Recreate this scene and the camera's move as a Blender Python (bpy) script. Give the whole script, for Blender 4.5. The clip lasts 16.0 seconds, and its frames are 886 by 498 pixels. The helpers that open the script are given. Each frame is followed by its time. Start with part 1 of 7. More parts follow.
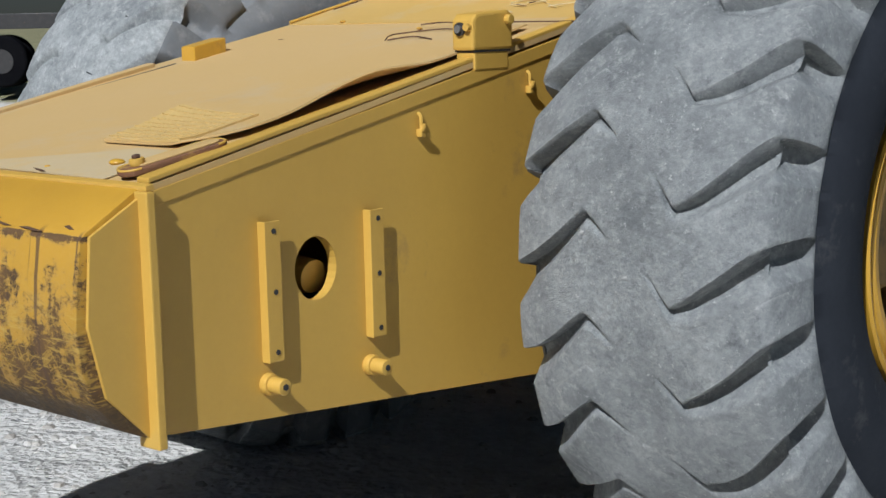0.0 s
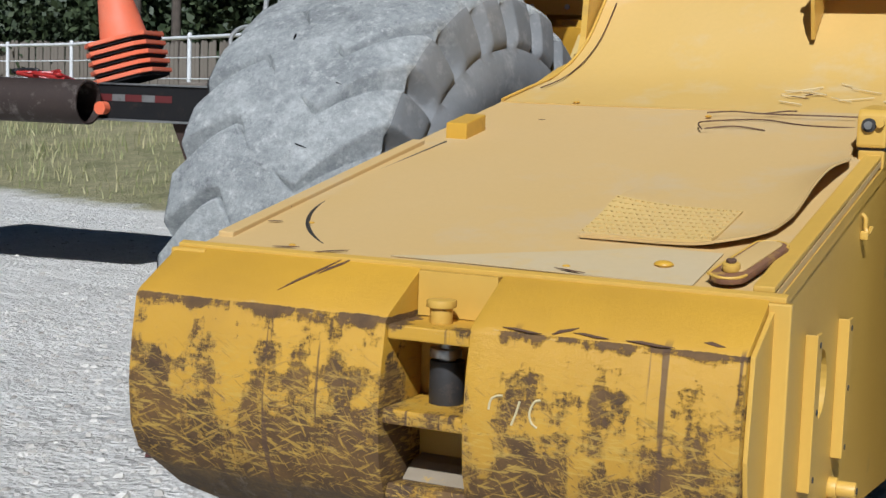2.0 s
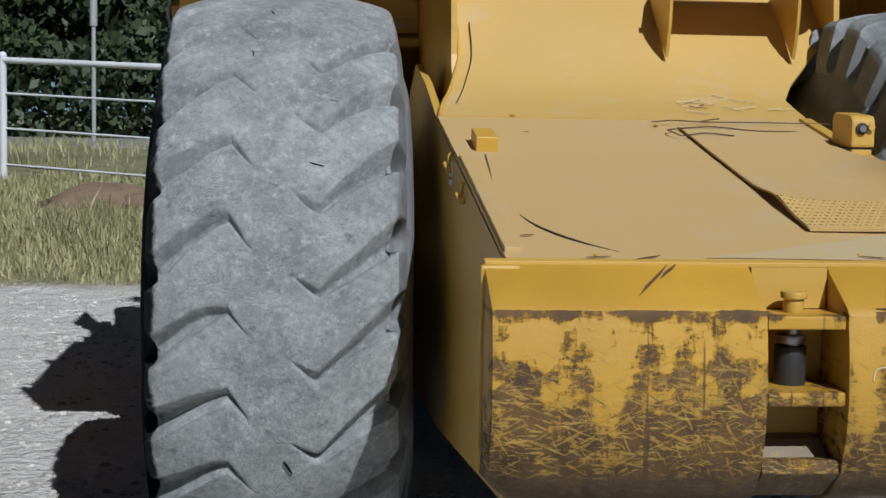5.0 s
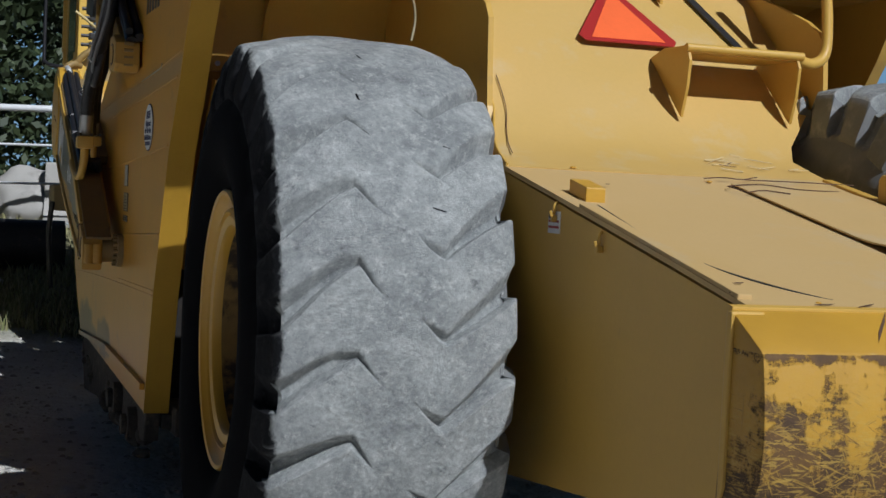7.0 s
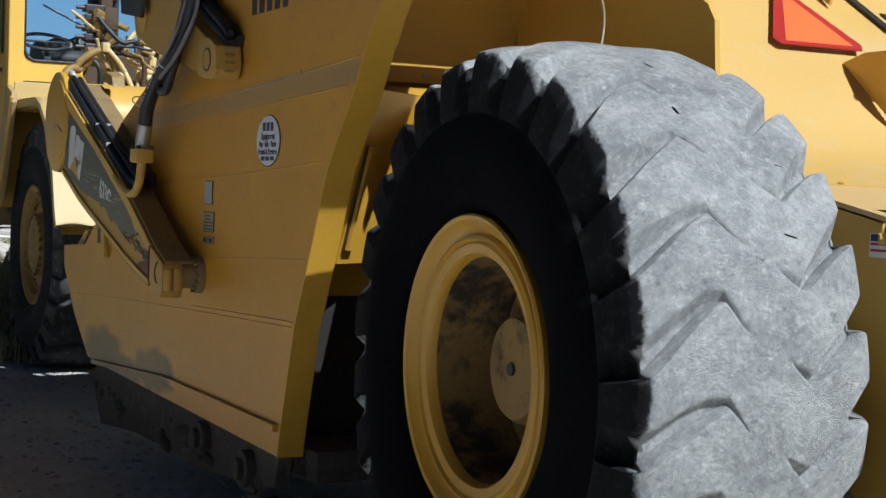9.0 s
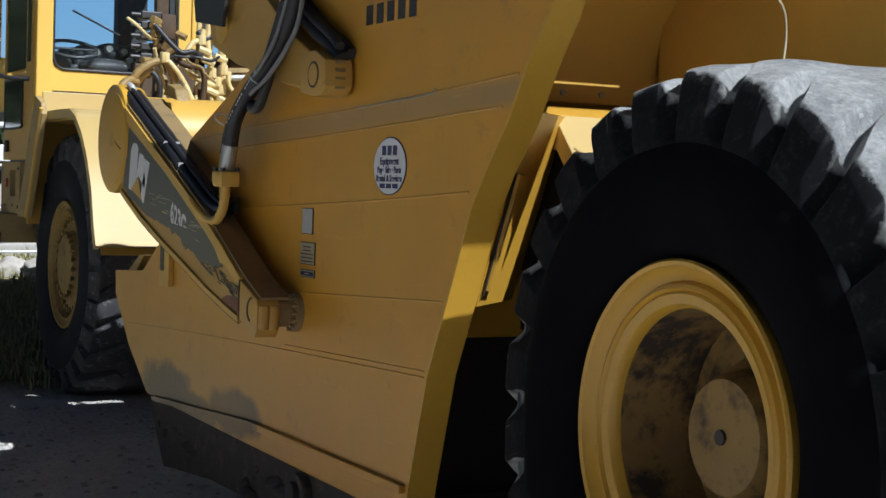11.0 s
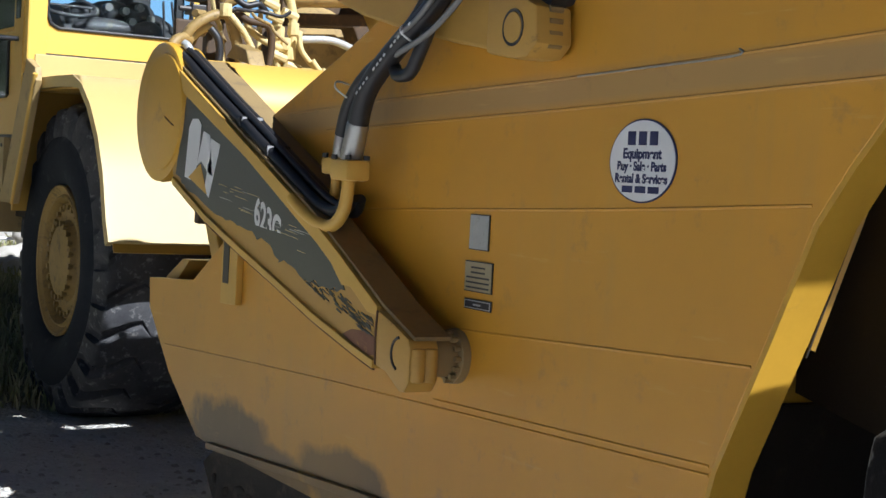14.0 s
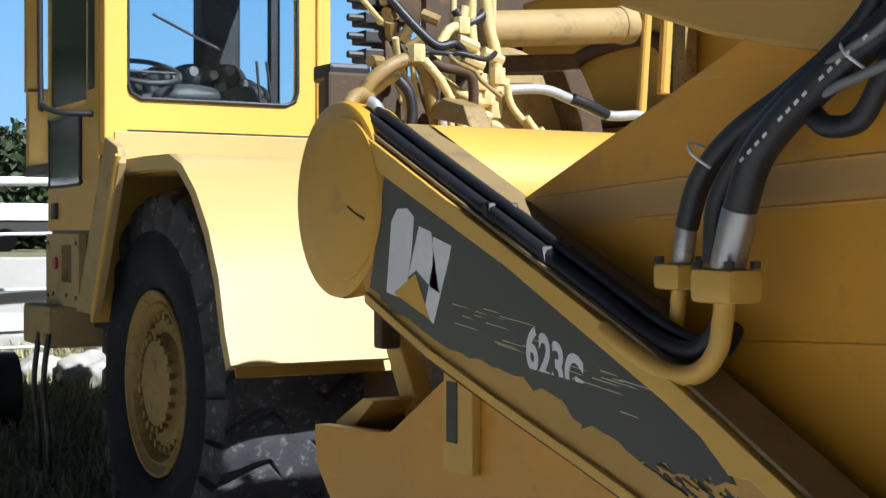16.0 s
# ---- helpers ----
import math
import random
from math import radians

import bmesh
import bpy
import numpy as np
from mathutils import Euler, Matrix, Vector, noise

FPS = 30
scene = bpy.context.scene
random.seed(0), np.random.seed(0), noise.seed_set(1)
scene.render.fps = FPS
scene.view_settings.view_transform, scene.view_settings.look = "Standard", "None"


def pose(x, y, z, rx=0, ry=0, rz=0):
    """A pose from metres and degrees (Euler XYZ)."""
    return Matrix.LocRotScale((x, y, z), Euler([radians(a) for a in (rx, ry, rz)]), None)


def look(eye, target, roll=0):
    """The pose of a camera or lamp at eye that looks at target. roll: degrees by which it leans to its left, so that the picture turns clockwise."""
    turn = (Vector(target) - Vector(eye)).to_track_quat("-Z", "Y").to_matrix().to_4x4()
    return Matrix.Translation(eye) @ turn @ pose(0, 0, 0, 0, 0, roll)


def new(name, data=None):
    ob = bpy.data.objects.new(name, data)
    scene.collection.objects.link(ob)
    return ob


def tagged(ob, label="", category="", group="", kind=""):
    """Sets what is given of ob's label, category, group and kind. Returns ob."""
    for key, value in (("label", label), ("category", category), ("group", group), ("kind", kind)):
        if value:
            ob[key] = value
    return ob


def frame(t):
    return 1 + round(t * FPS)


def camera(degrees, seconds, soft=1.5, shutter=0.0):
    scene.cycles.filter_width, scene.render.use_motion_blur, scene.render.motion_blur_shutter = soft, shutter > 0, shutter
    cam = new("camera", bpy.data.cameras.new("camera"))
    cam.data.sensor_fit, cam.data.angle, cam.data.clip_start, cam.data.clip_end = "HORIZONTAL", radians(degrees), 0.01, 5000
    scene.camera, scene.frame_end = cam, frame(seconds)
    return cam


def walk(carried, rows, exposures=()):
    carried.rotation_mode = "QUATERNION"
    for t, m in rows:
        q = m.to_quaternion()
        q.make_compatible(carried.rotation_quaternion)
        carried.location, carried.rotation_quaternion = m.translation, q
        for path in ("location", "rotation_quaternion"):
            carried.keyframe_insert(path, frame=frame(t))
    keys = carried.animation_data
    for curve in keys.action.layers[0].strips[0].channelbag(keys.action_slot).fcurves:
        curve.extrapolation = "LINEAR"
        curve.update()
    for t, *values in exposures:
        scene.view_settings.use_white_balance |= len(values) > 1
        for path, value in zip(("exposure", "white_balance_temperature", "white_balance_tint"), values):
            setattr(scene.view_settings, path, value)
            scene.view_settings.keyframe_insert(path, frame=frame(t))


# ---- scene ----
# The camera's way round the rear of the machine and along its shaded side.
cam = camera(33.0, 16.0)
PATH = [
    (0, (3.057, -3.784, 1.524), (1.754, -2.299, 1.216), -1.3),
    (0.5, (2.634, -4.121, 1.542), (1.466, -2.516, 1.303), -0.0),
    (1, (2.174, -4.345, 1.494), (1.171, -2.627, 1.286), 1.1),
    (1.5, (1.655, -4.508, 1.529), (0.775, -2.726, 1.312), 1.9),
    (2, (1.209, -4.535, 1.546), (0.355, -2.739, 1.33), 2.0),
    (2.5, (0.887, -4.796, 1.622), (0.129, -2.959, 1.396), 0.9),
    (3, (0.626, -4.996, 1.616), (0.058, -3.09, 1.4), 0.9),
    (3.2, (0.483, -5.067, 1.594), (0.015, -3.134, 1.387), 0.9),
    (5.3, (-1.282, -5.066, 1.496), (-1.015, -3.09, 1.338), 1.0),
    (5.5, (-1.401, -5.04, 1.509), (-1.103, -3.067, 1.378), 1.0),
    (6, (-1.594, -4.94, 1.487), (-1.235, -2.973, 1.431), 1.3),
    (6.5, (-1.965, -5.058, 1.475), (-1.446, -3.128, 1.399), 2.1),
    (7, (-2.321, -4.842, 1.437), (-1.678, -2.95, 1.351), 2.8),
    (7.5, (-2.65, -4.503, 1.411), (-1.915, -2.645, 1.318), 3.3),
    (8, (-3.013, -4.323, 1.426), (-2.2, -2.499, 1.324), 2.2),
    (8.5, (-3.253, -4.044, 1.442), (-2.387, -2.243, 1.347), 1.9),
    (9, (-3.476, -3.837, 1.455), (-2.569, -2.056, 1.375), 1.9),
    (9.5, (-3.572, -3.643, 1.46), (-2.661, -1.864, 1.399), 1.9),
    (10, (-3.652, -3.485, 1.48), (-2.737, -1.707, 1.424), 2.0),
    (12.3, (-3.81, -2.638, 1.575), (-2.83, -0.898, 1.472), 2.1),
    (12.5, (-3.85, -2.717, 1.538), (-2.851, -0.987, 1.447), 2.8),
    (13, (-3.769, -2.24, 1.556), (-2.761, -0.514, 1.479), 3.2),
    (13.5, (-3.683, -1.705, 1.56), (-2.675, 0.021, 1.485), 3.5),
    (14, (-3.674, -1.233, 1.553), (-2.66, 0.488, 1.458), 3.1),
    (14.5, (-3.657, -0.753, 1.547), (-2.641, 0.965, 1.424), 2.0),
    (15, (-3.594, -0.246, 1.591), (-2.59, 1.48, 1.481), 0.6),
    (15.5, (-3.54, 0.223, 1.62), (-2.544, 1.957, 1.558), 0.2),
    (16, (-3.447, 0.654, 1.651), (-2.467, 2.397, 1.634), 0.1),
]
STOPS = [(0, -0.1, 5300, 10), (1, -0.05, 5300, 10), (2, -0.02, 5300, 10), (2.5, -0.15, 5300, 10), (3, -0.28, 5300, 10), (5.5, -0.38, 5300, 10), (6, -0.40, 5300, 10), (7, -0.42, 5300, 10), (8, -0.10, 5300, 10), (10, 0.28, 5300, 10), (12.5, 0.40, 5300, 10), (13.5, 0.72, 5300, 10), (14, 0.86, 5300, 10), (15, 1.03, 5300, 10), (16, 0.74, 5300, 10)]
walk(cam, [(t, look(eye, target, roll)) for t, eye, target, roll in PATH], STOPS)

# ---- light ----
world = bpy.data.worlds.new("sky")
scene.world = world
world.use_nodes = True
SUN_AZ, SUN_EL = 161.0, 42.0   # degrees from +y towards +x; height
sky = world.node_tree.nodes.new("ShaderNodeTexSky")
sky.sky_type = "NISHITA"
sky.sun_disc = False
sky.dust_density, sky.ozone_density = 0.3, 3.0
sky.sun_elevation, sky.sun_rotation = radians(SUN_EL), radians(SUN_AZ)
back = world.node_tree.nodes["Background"]
back.inputs["Strength"].default_value = 0.0084
world.node_tree.links.new(sky.outputs["Color"], back.inputs["Color"])
sun = new("sun", bpy.data.lights.new("sun", "SUN"))
sun.data.energy, sun.data.angle, sun.data.color = 5.0, radians(0.53), (1.0, 0.92, 0.80)
to_sun = Vector((math.sin(radians(SUN_AZ)) * math.cos(radians(SUN_EL)), math.cos(radians(SUN_AZ)) * math.cos(radians(SUN_EL)), math.sin(radians(SUN_EL))))
sun.matrix_world = look(to_sun * 50, (0, 0, 0))



# ---- materials ----
def material(name, rough=0.6, metal=0.0):
    m = bpy.data.materials.new(name)
    m.use_nodes = True
    b = m.node_tree.nodes["Principled BSDF"]
    b.inputs["Roughness"].default_value, b.inputs["Metallic"].default_value = rough, metal
    return m, m.node_tree, b


def node(tree, kind, **values):
    n = tree.nodes.new(kind)
    for key, value in values.items():
        n.inputs[key.replace("_", " ")].default_value = value
    return n


def coords(tree, scale=(1, 1, 1)):
    """Places in metres, stretched along the axes."""
    tc = tree.nodes.new("ShaderNodeTexCoord")
    mp = tree.nodes.new("ShaderNodeMapping")
    mp.inputs["Scale"].default_value = scale
    tree.links.new(tc.outputs["Object"], mp.inputs["Vector"])
    return mp.outputs["Vector"]


def noise_mask(tree, vector, scale, low, high, detail=6.0, rough=0.6):
    """A noise that goes from 0 to 1 between two of its values."""
    n = node(tree, "ShaderNodeTexNoise", Scale=scale, Detail=detail, Roughness=rough)
    r = tree.nodes.new("ShaderNodeMapRange")
    r.inputs["From Min"].default_value, r.inputs["From Max"].default_value = low, high
    tree.links.new(vector, n.inputs["Vector"])
    tree.links.new(n.outputs["Fac"], r.inputs["Value"])
    return r.outputs["Result"], n.outputs["Fac"]


def blend(tree, fac, a, b):
    """Mixes two colours, each a triple or a socket."""
    m = tree.nodes.new("ShaderNodeMix")
    m.data_type = "RGBA"
    if isinstance(fac, float):
        m.inputs[0].default_value = fac
    else:
        tree.links.new(fac, m.inputs[0])
    for slot, c in ((6, a), (7, b)):
        if isinstance(c, tuple):
            m.inputs[slot].default_value = (*c, 1)
        else:
            tree.links.new(c, m.inputs[slot])
    return m.outputs[2]


def sums(tree, kind, a, b):
    m = tree.nodes.new("ShaderNodeMath")
    m.operation = kind
    for slot, v in ((0, a), (1, b)):
        if isinstance(v, float):
            m.inputs[slot].default_value = v
        else:
            tree.links.new(v, m.inputs[slot])
    return m.outputs[0]


def relief(tree, b, height, strength, depth=0.01):
    n = tree.nodes.new("ShaderNodeBump")
    n.inputs["Strength"].default_value, n.inputs["Distance"].default_value = strength, depth
    tree.links.new(height, n.inputs["Height"])
    tree.links.new(n.outputs["Normal"], b.inputs["Normal"])


def dull(m, level=0.2):
    """Rubber gives back little mirror light."""
    m.node_tree.nodes["Principled BSDF"].inputs["Specular IOR Level"].default_value = level
    return m


def surface(name, base, other, stain, big=2.0, fine=40.0, amount=0.5, stains=(0.6, 0.75), rough=0.6, metal=0.0, bump=0.15, depth=0.004, stretch=(1, 1, 1)):
    """A base colour that wanders to another one, with stains or wear of a third on top."""
    m, t, b = material(name, rough, metal)
    v = coords(t, stretch)
    wander, _ = noise_mask(t, v, big, 0.3, 0.7)
    grain, raw = noise_mask(t, v, fine, 0.25, 0.75, 8.0, 0.7)
    c = blend(t, wander, base, other)
    c = blend(t, sums(t, "MULTIPLY", grain, amount), c, tuple(0.72 * x for x in base))
    mask, _ = noise_mask(t, v, big * 2.3, *stains, detail=9.0, rough=0.68)
    c = blend(t, mask, c, stain)
    t.links.new(c, b.inputs["Base Color"])
    relief(t, b, raw, bump, depth)
    return m


def plain(name, colour, rough=0.5, metal=0.0):
    return surface(name, colour, tuple(0.85 * c for c in colour), tuple(0.7 * c for c in colour), 3.0, 60.0, 0.25, (0.62, 0.8), rough, metal, 0.05)


YELLOW = surface("yellow_paint", (0.62, 0.385, 0.065), (0.56, 0.34, 0.055), (0.34, 0.225, 0.08), 1.6, 45.0, 0.22, (0.62, 0.80), 0.45, bump=0.10)
YELLOW_DEEP = surface("yellow_paint_deep", (0.60, 0.345, 0.030), (0.54, 0.305, 0.03), (0.30, 0.18, 0.06), 2.2, 45.0, 0.25, (0.62, 0.78), 0.38, bump=0.04)
TREAD_PLATE = surface("dusty_checkered_plate", (0.62, 0.43, 0.13), (0.60, 0.42, 0.16), (0.50, 0.40, 0.25), 3.0, 70.0, 0.2, (0.55, 0.75), 0.7, bump=0.1)
NECK = surface("dusty_yellow_slope", (0.60, 0.40, 0.125), (0.57, 0.37, 0.09), (0.56, 0.43, 0.22), 1.5, 60.0, 0.2, (0.54, 0.74), 0.6, bump=0.1)
PALE_SCUFF = plain("pale_paint_scuff", (0.66, 0.53, 0.28), 0.8)
LIMEDUST = surface("pale_grey_dust", (0.53, 0.425, 0.25), (0.55, 0.41, 0.20), (0.56, 0.39, 0.155), 3.0, 60.0, 0.2, (0.52, 0.66), 0.9, bump=0.1)
JAW_DUST = surface("grey_dusty_floor", (0.30, 0.25, 0.18), (0.24, 0.19, 0.12), (0.46, 0.29, 0.05), 9.0, 60.0, 0.4, (0.55, 0.65), 0.85, bump=0.3)
DUSTY = surface("dusty_yellow_deck", (0.58, 0.40, 0.165), (0.565, 0.375, 0.13), (0.52, 0.405, 0.235), 0.9, 70.0, 0.18, (0.52, 0.72), 0.75, bump=0.10)
# Pale copy of the yellow; strong sunlight is put into the colour.
PALE = surface("sunlit_pale_yellow", (0.53, 0.395, 0.15), (0.50, 0.365, 0.13), (0.42, 0.32, 0.15), 1.4, 30.0, 0.10, (0.66, 0.8), 0.5, bump=0.03)


def tread_rubber(name, brim, foot, tone=1.0):
    """Worn tread: pale grey dust on the lugs, nicks and scuffs; past the brim or the foot of the lugs, rubber blackened
    as if in shade.
    """
    m, t, b = material(name, 0.9)
    v = coords(t)
    wander, _ = noise_mask(t, v, 5.0, 0.36, 0.64, 10.0, 0.75)
    grain, raw = noise_mask(t, v, 48.0, 0.40, 0.66, 10.0, 0.82)
    c = blend(t, wander, (0.60 * tone, 0.62 * tone, 0.605 * tone), (0.30 * tone, 0.315 * tone, 0.315 * tone))
    pale, _ = noise_mask(t, v, 26.0, 0.52, 0.66, 10.0, 0.8)
    c = blend(t, pale, c, (0.70 * tone, 0.71 * tone, 0.68 * tone))
    speck, _ = noise_mask(t, v, 60.0, 0.62, 0.68, 6.0, 0.7)
    g = t.nodes.new("ShaderNodeNewGeometry")
    edge = t.nodes.new("ShaderNodeMapRange")
    edge.inputs["From Min"].default_value, edge.inputs["From Max"].default_value = 0.53, 0.62
    t.links.new(g.outputs["Pointiness"], edge.inputs["Value"])
    c = blend(t, sums(t, "MULTIPLY", edge.outputs["Result"], 0.7), c, (0.78, 0.78, 0.76))
    dark, _ = noise_mask(t, v, 17.0, 0.56, 0.70, 10.0, 0.78)
    c = blend(t, sums(t, "MULTIPLY", dark, 0.85), c, (0.12, 0.128, 0.135))
    c = blend(t, sums(t, "MULTIPLY", grain, 0.62), c, (0.19, 0.20, 0.205))
    c = blend(t, sums(t, "MULTIPLY", speck, 0.55), c, (0.80, 0.80, 0.77))
    sep = t.nodes.new("ShaderNodeSeparateXYZ")
    t.links.new(v, sep.inputs[0])
    r = sums(t, "SQRT", sums(t, "ADD", sums(t, "MULTIPLY", sep.outputs["Y"], sep.outputs["Y"]), sums(t, "MULTIPLY", sep.outputs["Z"], sep.outputs["Z"])), 0.0)
    n = node(t, "ShaderNodeTexNoise", Scale=7.0, Detail=8.0, Roughness=0.7)
    t.links.new(v, n.inputs["Vector"])
    ragged = sums(t, "SUBTRACT", n.outputs["Fac"], 0.5)
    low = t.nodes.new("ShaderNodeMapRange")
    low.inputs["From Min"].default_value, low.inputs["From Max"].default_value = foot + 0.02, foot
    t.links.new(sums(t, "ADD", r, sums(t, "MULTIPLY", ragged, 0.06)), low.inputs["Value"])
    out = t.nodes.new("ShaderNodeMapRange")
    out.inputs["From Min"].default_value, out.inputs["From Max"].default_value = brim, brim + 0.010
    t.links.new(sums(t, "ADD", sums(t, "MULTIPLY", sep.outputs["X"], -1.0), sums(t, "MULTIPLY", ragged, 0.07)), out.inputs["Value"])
    # Black shoulder: the shade on the outer wall is put into the colour.
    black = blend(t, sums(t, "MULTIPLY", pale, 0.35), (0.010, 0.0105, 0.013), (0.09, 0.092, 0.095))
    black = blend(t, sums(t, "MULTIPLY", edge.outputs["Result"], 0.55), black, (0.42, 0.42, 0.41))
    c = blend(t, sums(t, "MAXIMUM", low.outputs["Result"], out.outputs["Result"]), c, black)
    t.links.new(c, b.inputs["Base Color"])
    big = node(t, "ShaderNodeTexNoise", Scale=30.0, Detail=12.0, Roughness=0.8)
    t.links.new(v, big.inputs["Vector"])
    relief(t, b, sums(t, "ADD", sums(t, "MULTIPLY", raw, 0.5), big.outputs["Fac"]), 0.9, 0.016)
    return m


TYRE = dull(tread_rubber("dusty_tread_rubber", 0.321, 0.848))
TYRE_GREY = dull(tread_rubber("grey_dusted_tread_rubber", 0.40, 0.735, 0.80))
DUST_RUBBER = dull(surface("dusty_sidewall_rubber", (0.27, 0.275, 0.28), (0.19, 0.20, 0.205), (0.36, 0.36, 0.35), 6.0, 60.0, 0.5, (0.52, 0.75), 0.92, bump=0.35))
# Near black, so the outer wall's shade sits in the rubber's colour.
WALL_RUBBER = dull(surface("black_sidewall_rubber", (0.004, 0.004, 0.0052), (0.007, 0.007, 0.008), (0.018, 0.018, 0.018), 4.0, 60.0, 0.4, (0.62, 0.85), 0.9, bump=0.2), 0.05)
# Lighter copy of the sidewall for the sunlit far wheel and the front ones.
SIDE_GREY = dull(surface("blue_grey_sidewall_rubber", (0.026, 0.029, 0.036), (0.036, 0.040, 0.048), (0.08, 0.08, 0.08), 5.0, 60.0, 0.4, (0.58, 0.8), 0.9, bump=0.2), 0.1)
HOSE = surface("black_hose_rubber", (0.014, 0.014, 0.016), (0.022, 0.022, 0.026), (0.07, 0.068, 0.065), 9.0, 80.0, 0.3, (0.62, 0.8), 0.45, bump=0.1)
STEEL = surface("dull_steel", (0.42, 0.42, 0.41), (0.34, 0.34, 0.34), (0.2, 0.17, 0.14), 14.0, 90.0, 0.3, (0.6, 0.75), 0.35, 0.85)
DARK_STEEL = surface("dark_greased_steel", (0.06, 0.057, 0.055), (0.045, 0.043, 0.042), (0.13, 0.10, 0.075), 9.0, 80.0, 0.4, (0.58, 0.75), 0.5, 0.4)
RUST_PAINT = surface("rust_stained_paint", (0.17, 0.075, 0.045), (0.24, 0.12, 0.05), (0.40, 0.24, 0.05), 8.0, 50.0, 0.4, (0.55, 0.66), 0.7, bump=0.2)
RUST = surface("brown_rust", (0.105, 0.056, 0.032), (0.14, 0.075, 0.04), (0.22, 0.16, 0.10), 5.0, 60.0, 0.5, (0.58, 0.78), 0.85, 0.1, 0.3)
# Black that puts the shade behind the wheel into the colour.
SHADE_BLACK = surface("black_shade_tone", (0.010, 0.008, 0.006), (0.017, 0.012, 0.008), (0.04, 0.028, 0.014), 5.0, 50.0, 0.5, (0.6, 0.8), 0.8, 0.0, 0.4, 0.008)
MUD = surface("muddy_steel", (0.062, 0.053, 0.045), (0.042, 0.037, 0.033), (0.13, 0.105, 0.075), 6.0, 50.0, 0.6, (0.52, 0.72), 0.9, 0.0, 0.6, 0.012)
DECAL_BLACK = surface("charcoal_decal_film", (0.040, 0.045, 0.048), (0.05, 0.055, 0.058), (0.16, 0.13, 0.07), 3.0, 60.0, 0.3, (0.66, 0.72), 0.35, stretch=(1, 0.35, 2.2))
CHALK = plain("faint_chalk", (0.62, 0.52, 0.28), 0.8)
WHITE = plain("white_paint", (0.78, 0.79, 0.80), 0.45)
ORANGE = plain("fluorescent_orange_film", (0.95, 0.16, 0.035), 0.5)
RED_FILM = plain("dark_red_reflective_film", (0.42, 0.03, 0.025), 0.35)
BLUE_INK = plain("navy_ink", (0.02, 0.025, 0.10), 0.5)
PLATE = surface("weathered_aluminium_plate", (0.52, 0.53, 0.52), (0.42, 0.43, 0.43), (0.3, 0.3, 0.29), 20.0, 120.0, 0.4, (0.55, 0.75), 0.45, 0.3)
TAN_PLATE = surface("yellowed_plate", (0.40, 0.34, 0.20), (0.34, 0.29, 0.18), (0.25, 0.21, 0.14), 20.0, 120.0, 0.4, (0.55, 0.75), 0.5)
# Dark brown that holds the shade deep in the hitch.
BRACKET_BROWN = surface("dark_brown_shade_paint", (0.085, 0.050, 0.022), (0.055, 0.034, 0.018), (0.16, 0.09, 0.03), 8.0, 60.0, 0.5, (0.55, 0.72), 0.7, bump=0.2)
# Two copies of the hose paint: sun put into one, shade into the other.
HYD_LIT = surface("sunlit_pale_hose_paint", (0.70, 0.57, 0.27), (0.62, 0.49, 0.21), (0.30, 0.21, 0.09), 15.0, 90.0, 0.3, (0.58, 0.76), 0.5, bump=0.12)
HYD = surface("grimy_shaded_yellow_fittings", (0.36, 0.25, 0.085), (0.24, 0.16, 0.055), (0.07, 0.048, 0.026), 17.0, 90.0, 0.5, (0.54, 0.74), 0.55, bump=0.2)
FRONT_TREAD = dull(surface("dark_tread_rubber", (0.06, 0.06, 0.066), (0.10, 0.10, 0.105), (0.28, 0.28, 0.27), 9.0, 70.0, 0.5, (0.56, 0.72), 0.8, bump=0.4, depth=0.006))
CONE = surface("faded_orange_plastic", (0.80, 0.15, 0.055), (0.70, 0.20, 0.11), (0.45, 0.16, 0.10), 5.0, 40.0, 0.3, (0.6, 0.8), 0.6)
WOOD = surface("weathered_board_wood", (0.22, 0.19, 0.155), (0.15, 0.13, 0.11), (0.10, 0.08, 0.065), 2.0, 30.0, 0.5, (0.55, 0.7), 0.9, bump=0.4, stretch=(6, 6, 0.7))
BARK = surface("grey_brown_bark", (0.13, 0.105, 0.085), (0.09, 0.075, 0.06), (0.05, 0.04, 0.035), 4.0, 25.0, 0.6, (0.5, 0.7), 0.95, bump=0.9, depth=0.02, stretch=(4, 4, 0.8))
CONCRETE = surface("weathered_concrete", (0.50, 0.48, 0.44), (0.42, 0.40, 0.37), (0.28, 0.26, 0.23), 1.6, 45.0, 0.4, (0.58, 0.78), 0.9, bump=0.35, depth=0.008)
ASPHALT = surface("pale_worn_asphalt", (0.30, 0.29, 0.28), (0.24, 0.235, 0.23), (0.40, 0.39, 0.36), 0.7, 60.0, 0.4, (0.6, 0.8), 0.9, bump=0.3)
STONE = surface("pale_limestone", (0.55, 0.52, 0.46), (0.45, 0.42, 0.37), (0.30, 0.27, 0.23), 5.0, 50.0, 0.4, (0.55, 0.75), 0.9, bump=0.5, depth=0.01)
EARTH = surface("dry_red_brown_earth", (0.24, 0.16, 0.10), (0.30, 0.21, 0.13), (0.15, 0.11, 0.07), 2.5, 30.0, 0.5, (0.5, 0.7), 0.95, bump=0.7, depth=0.02)


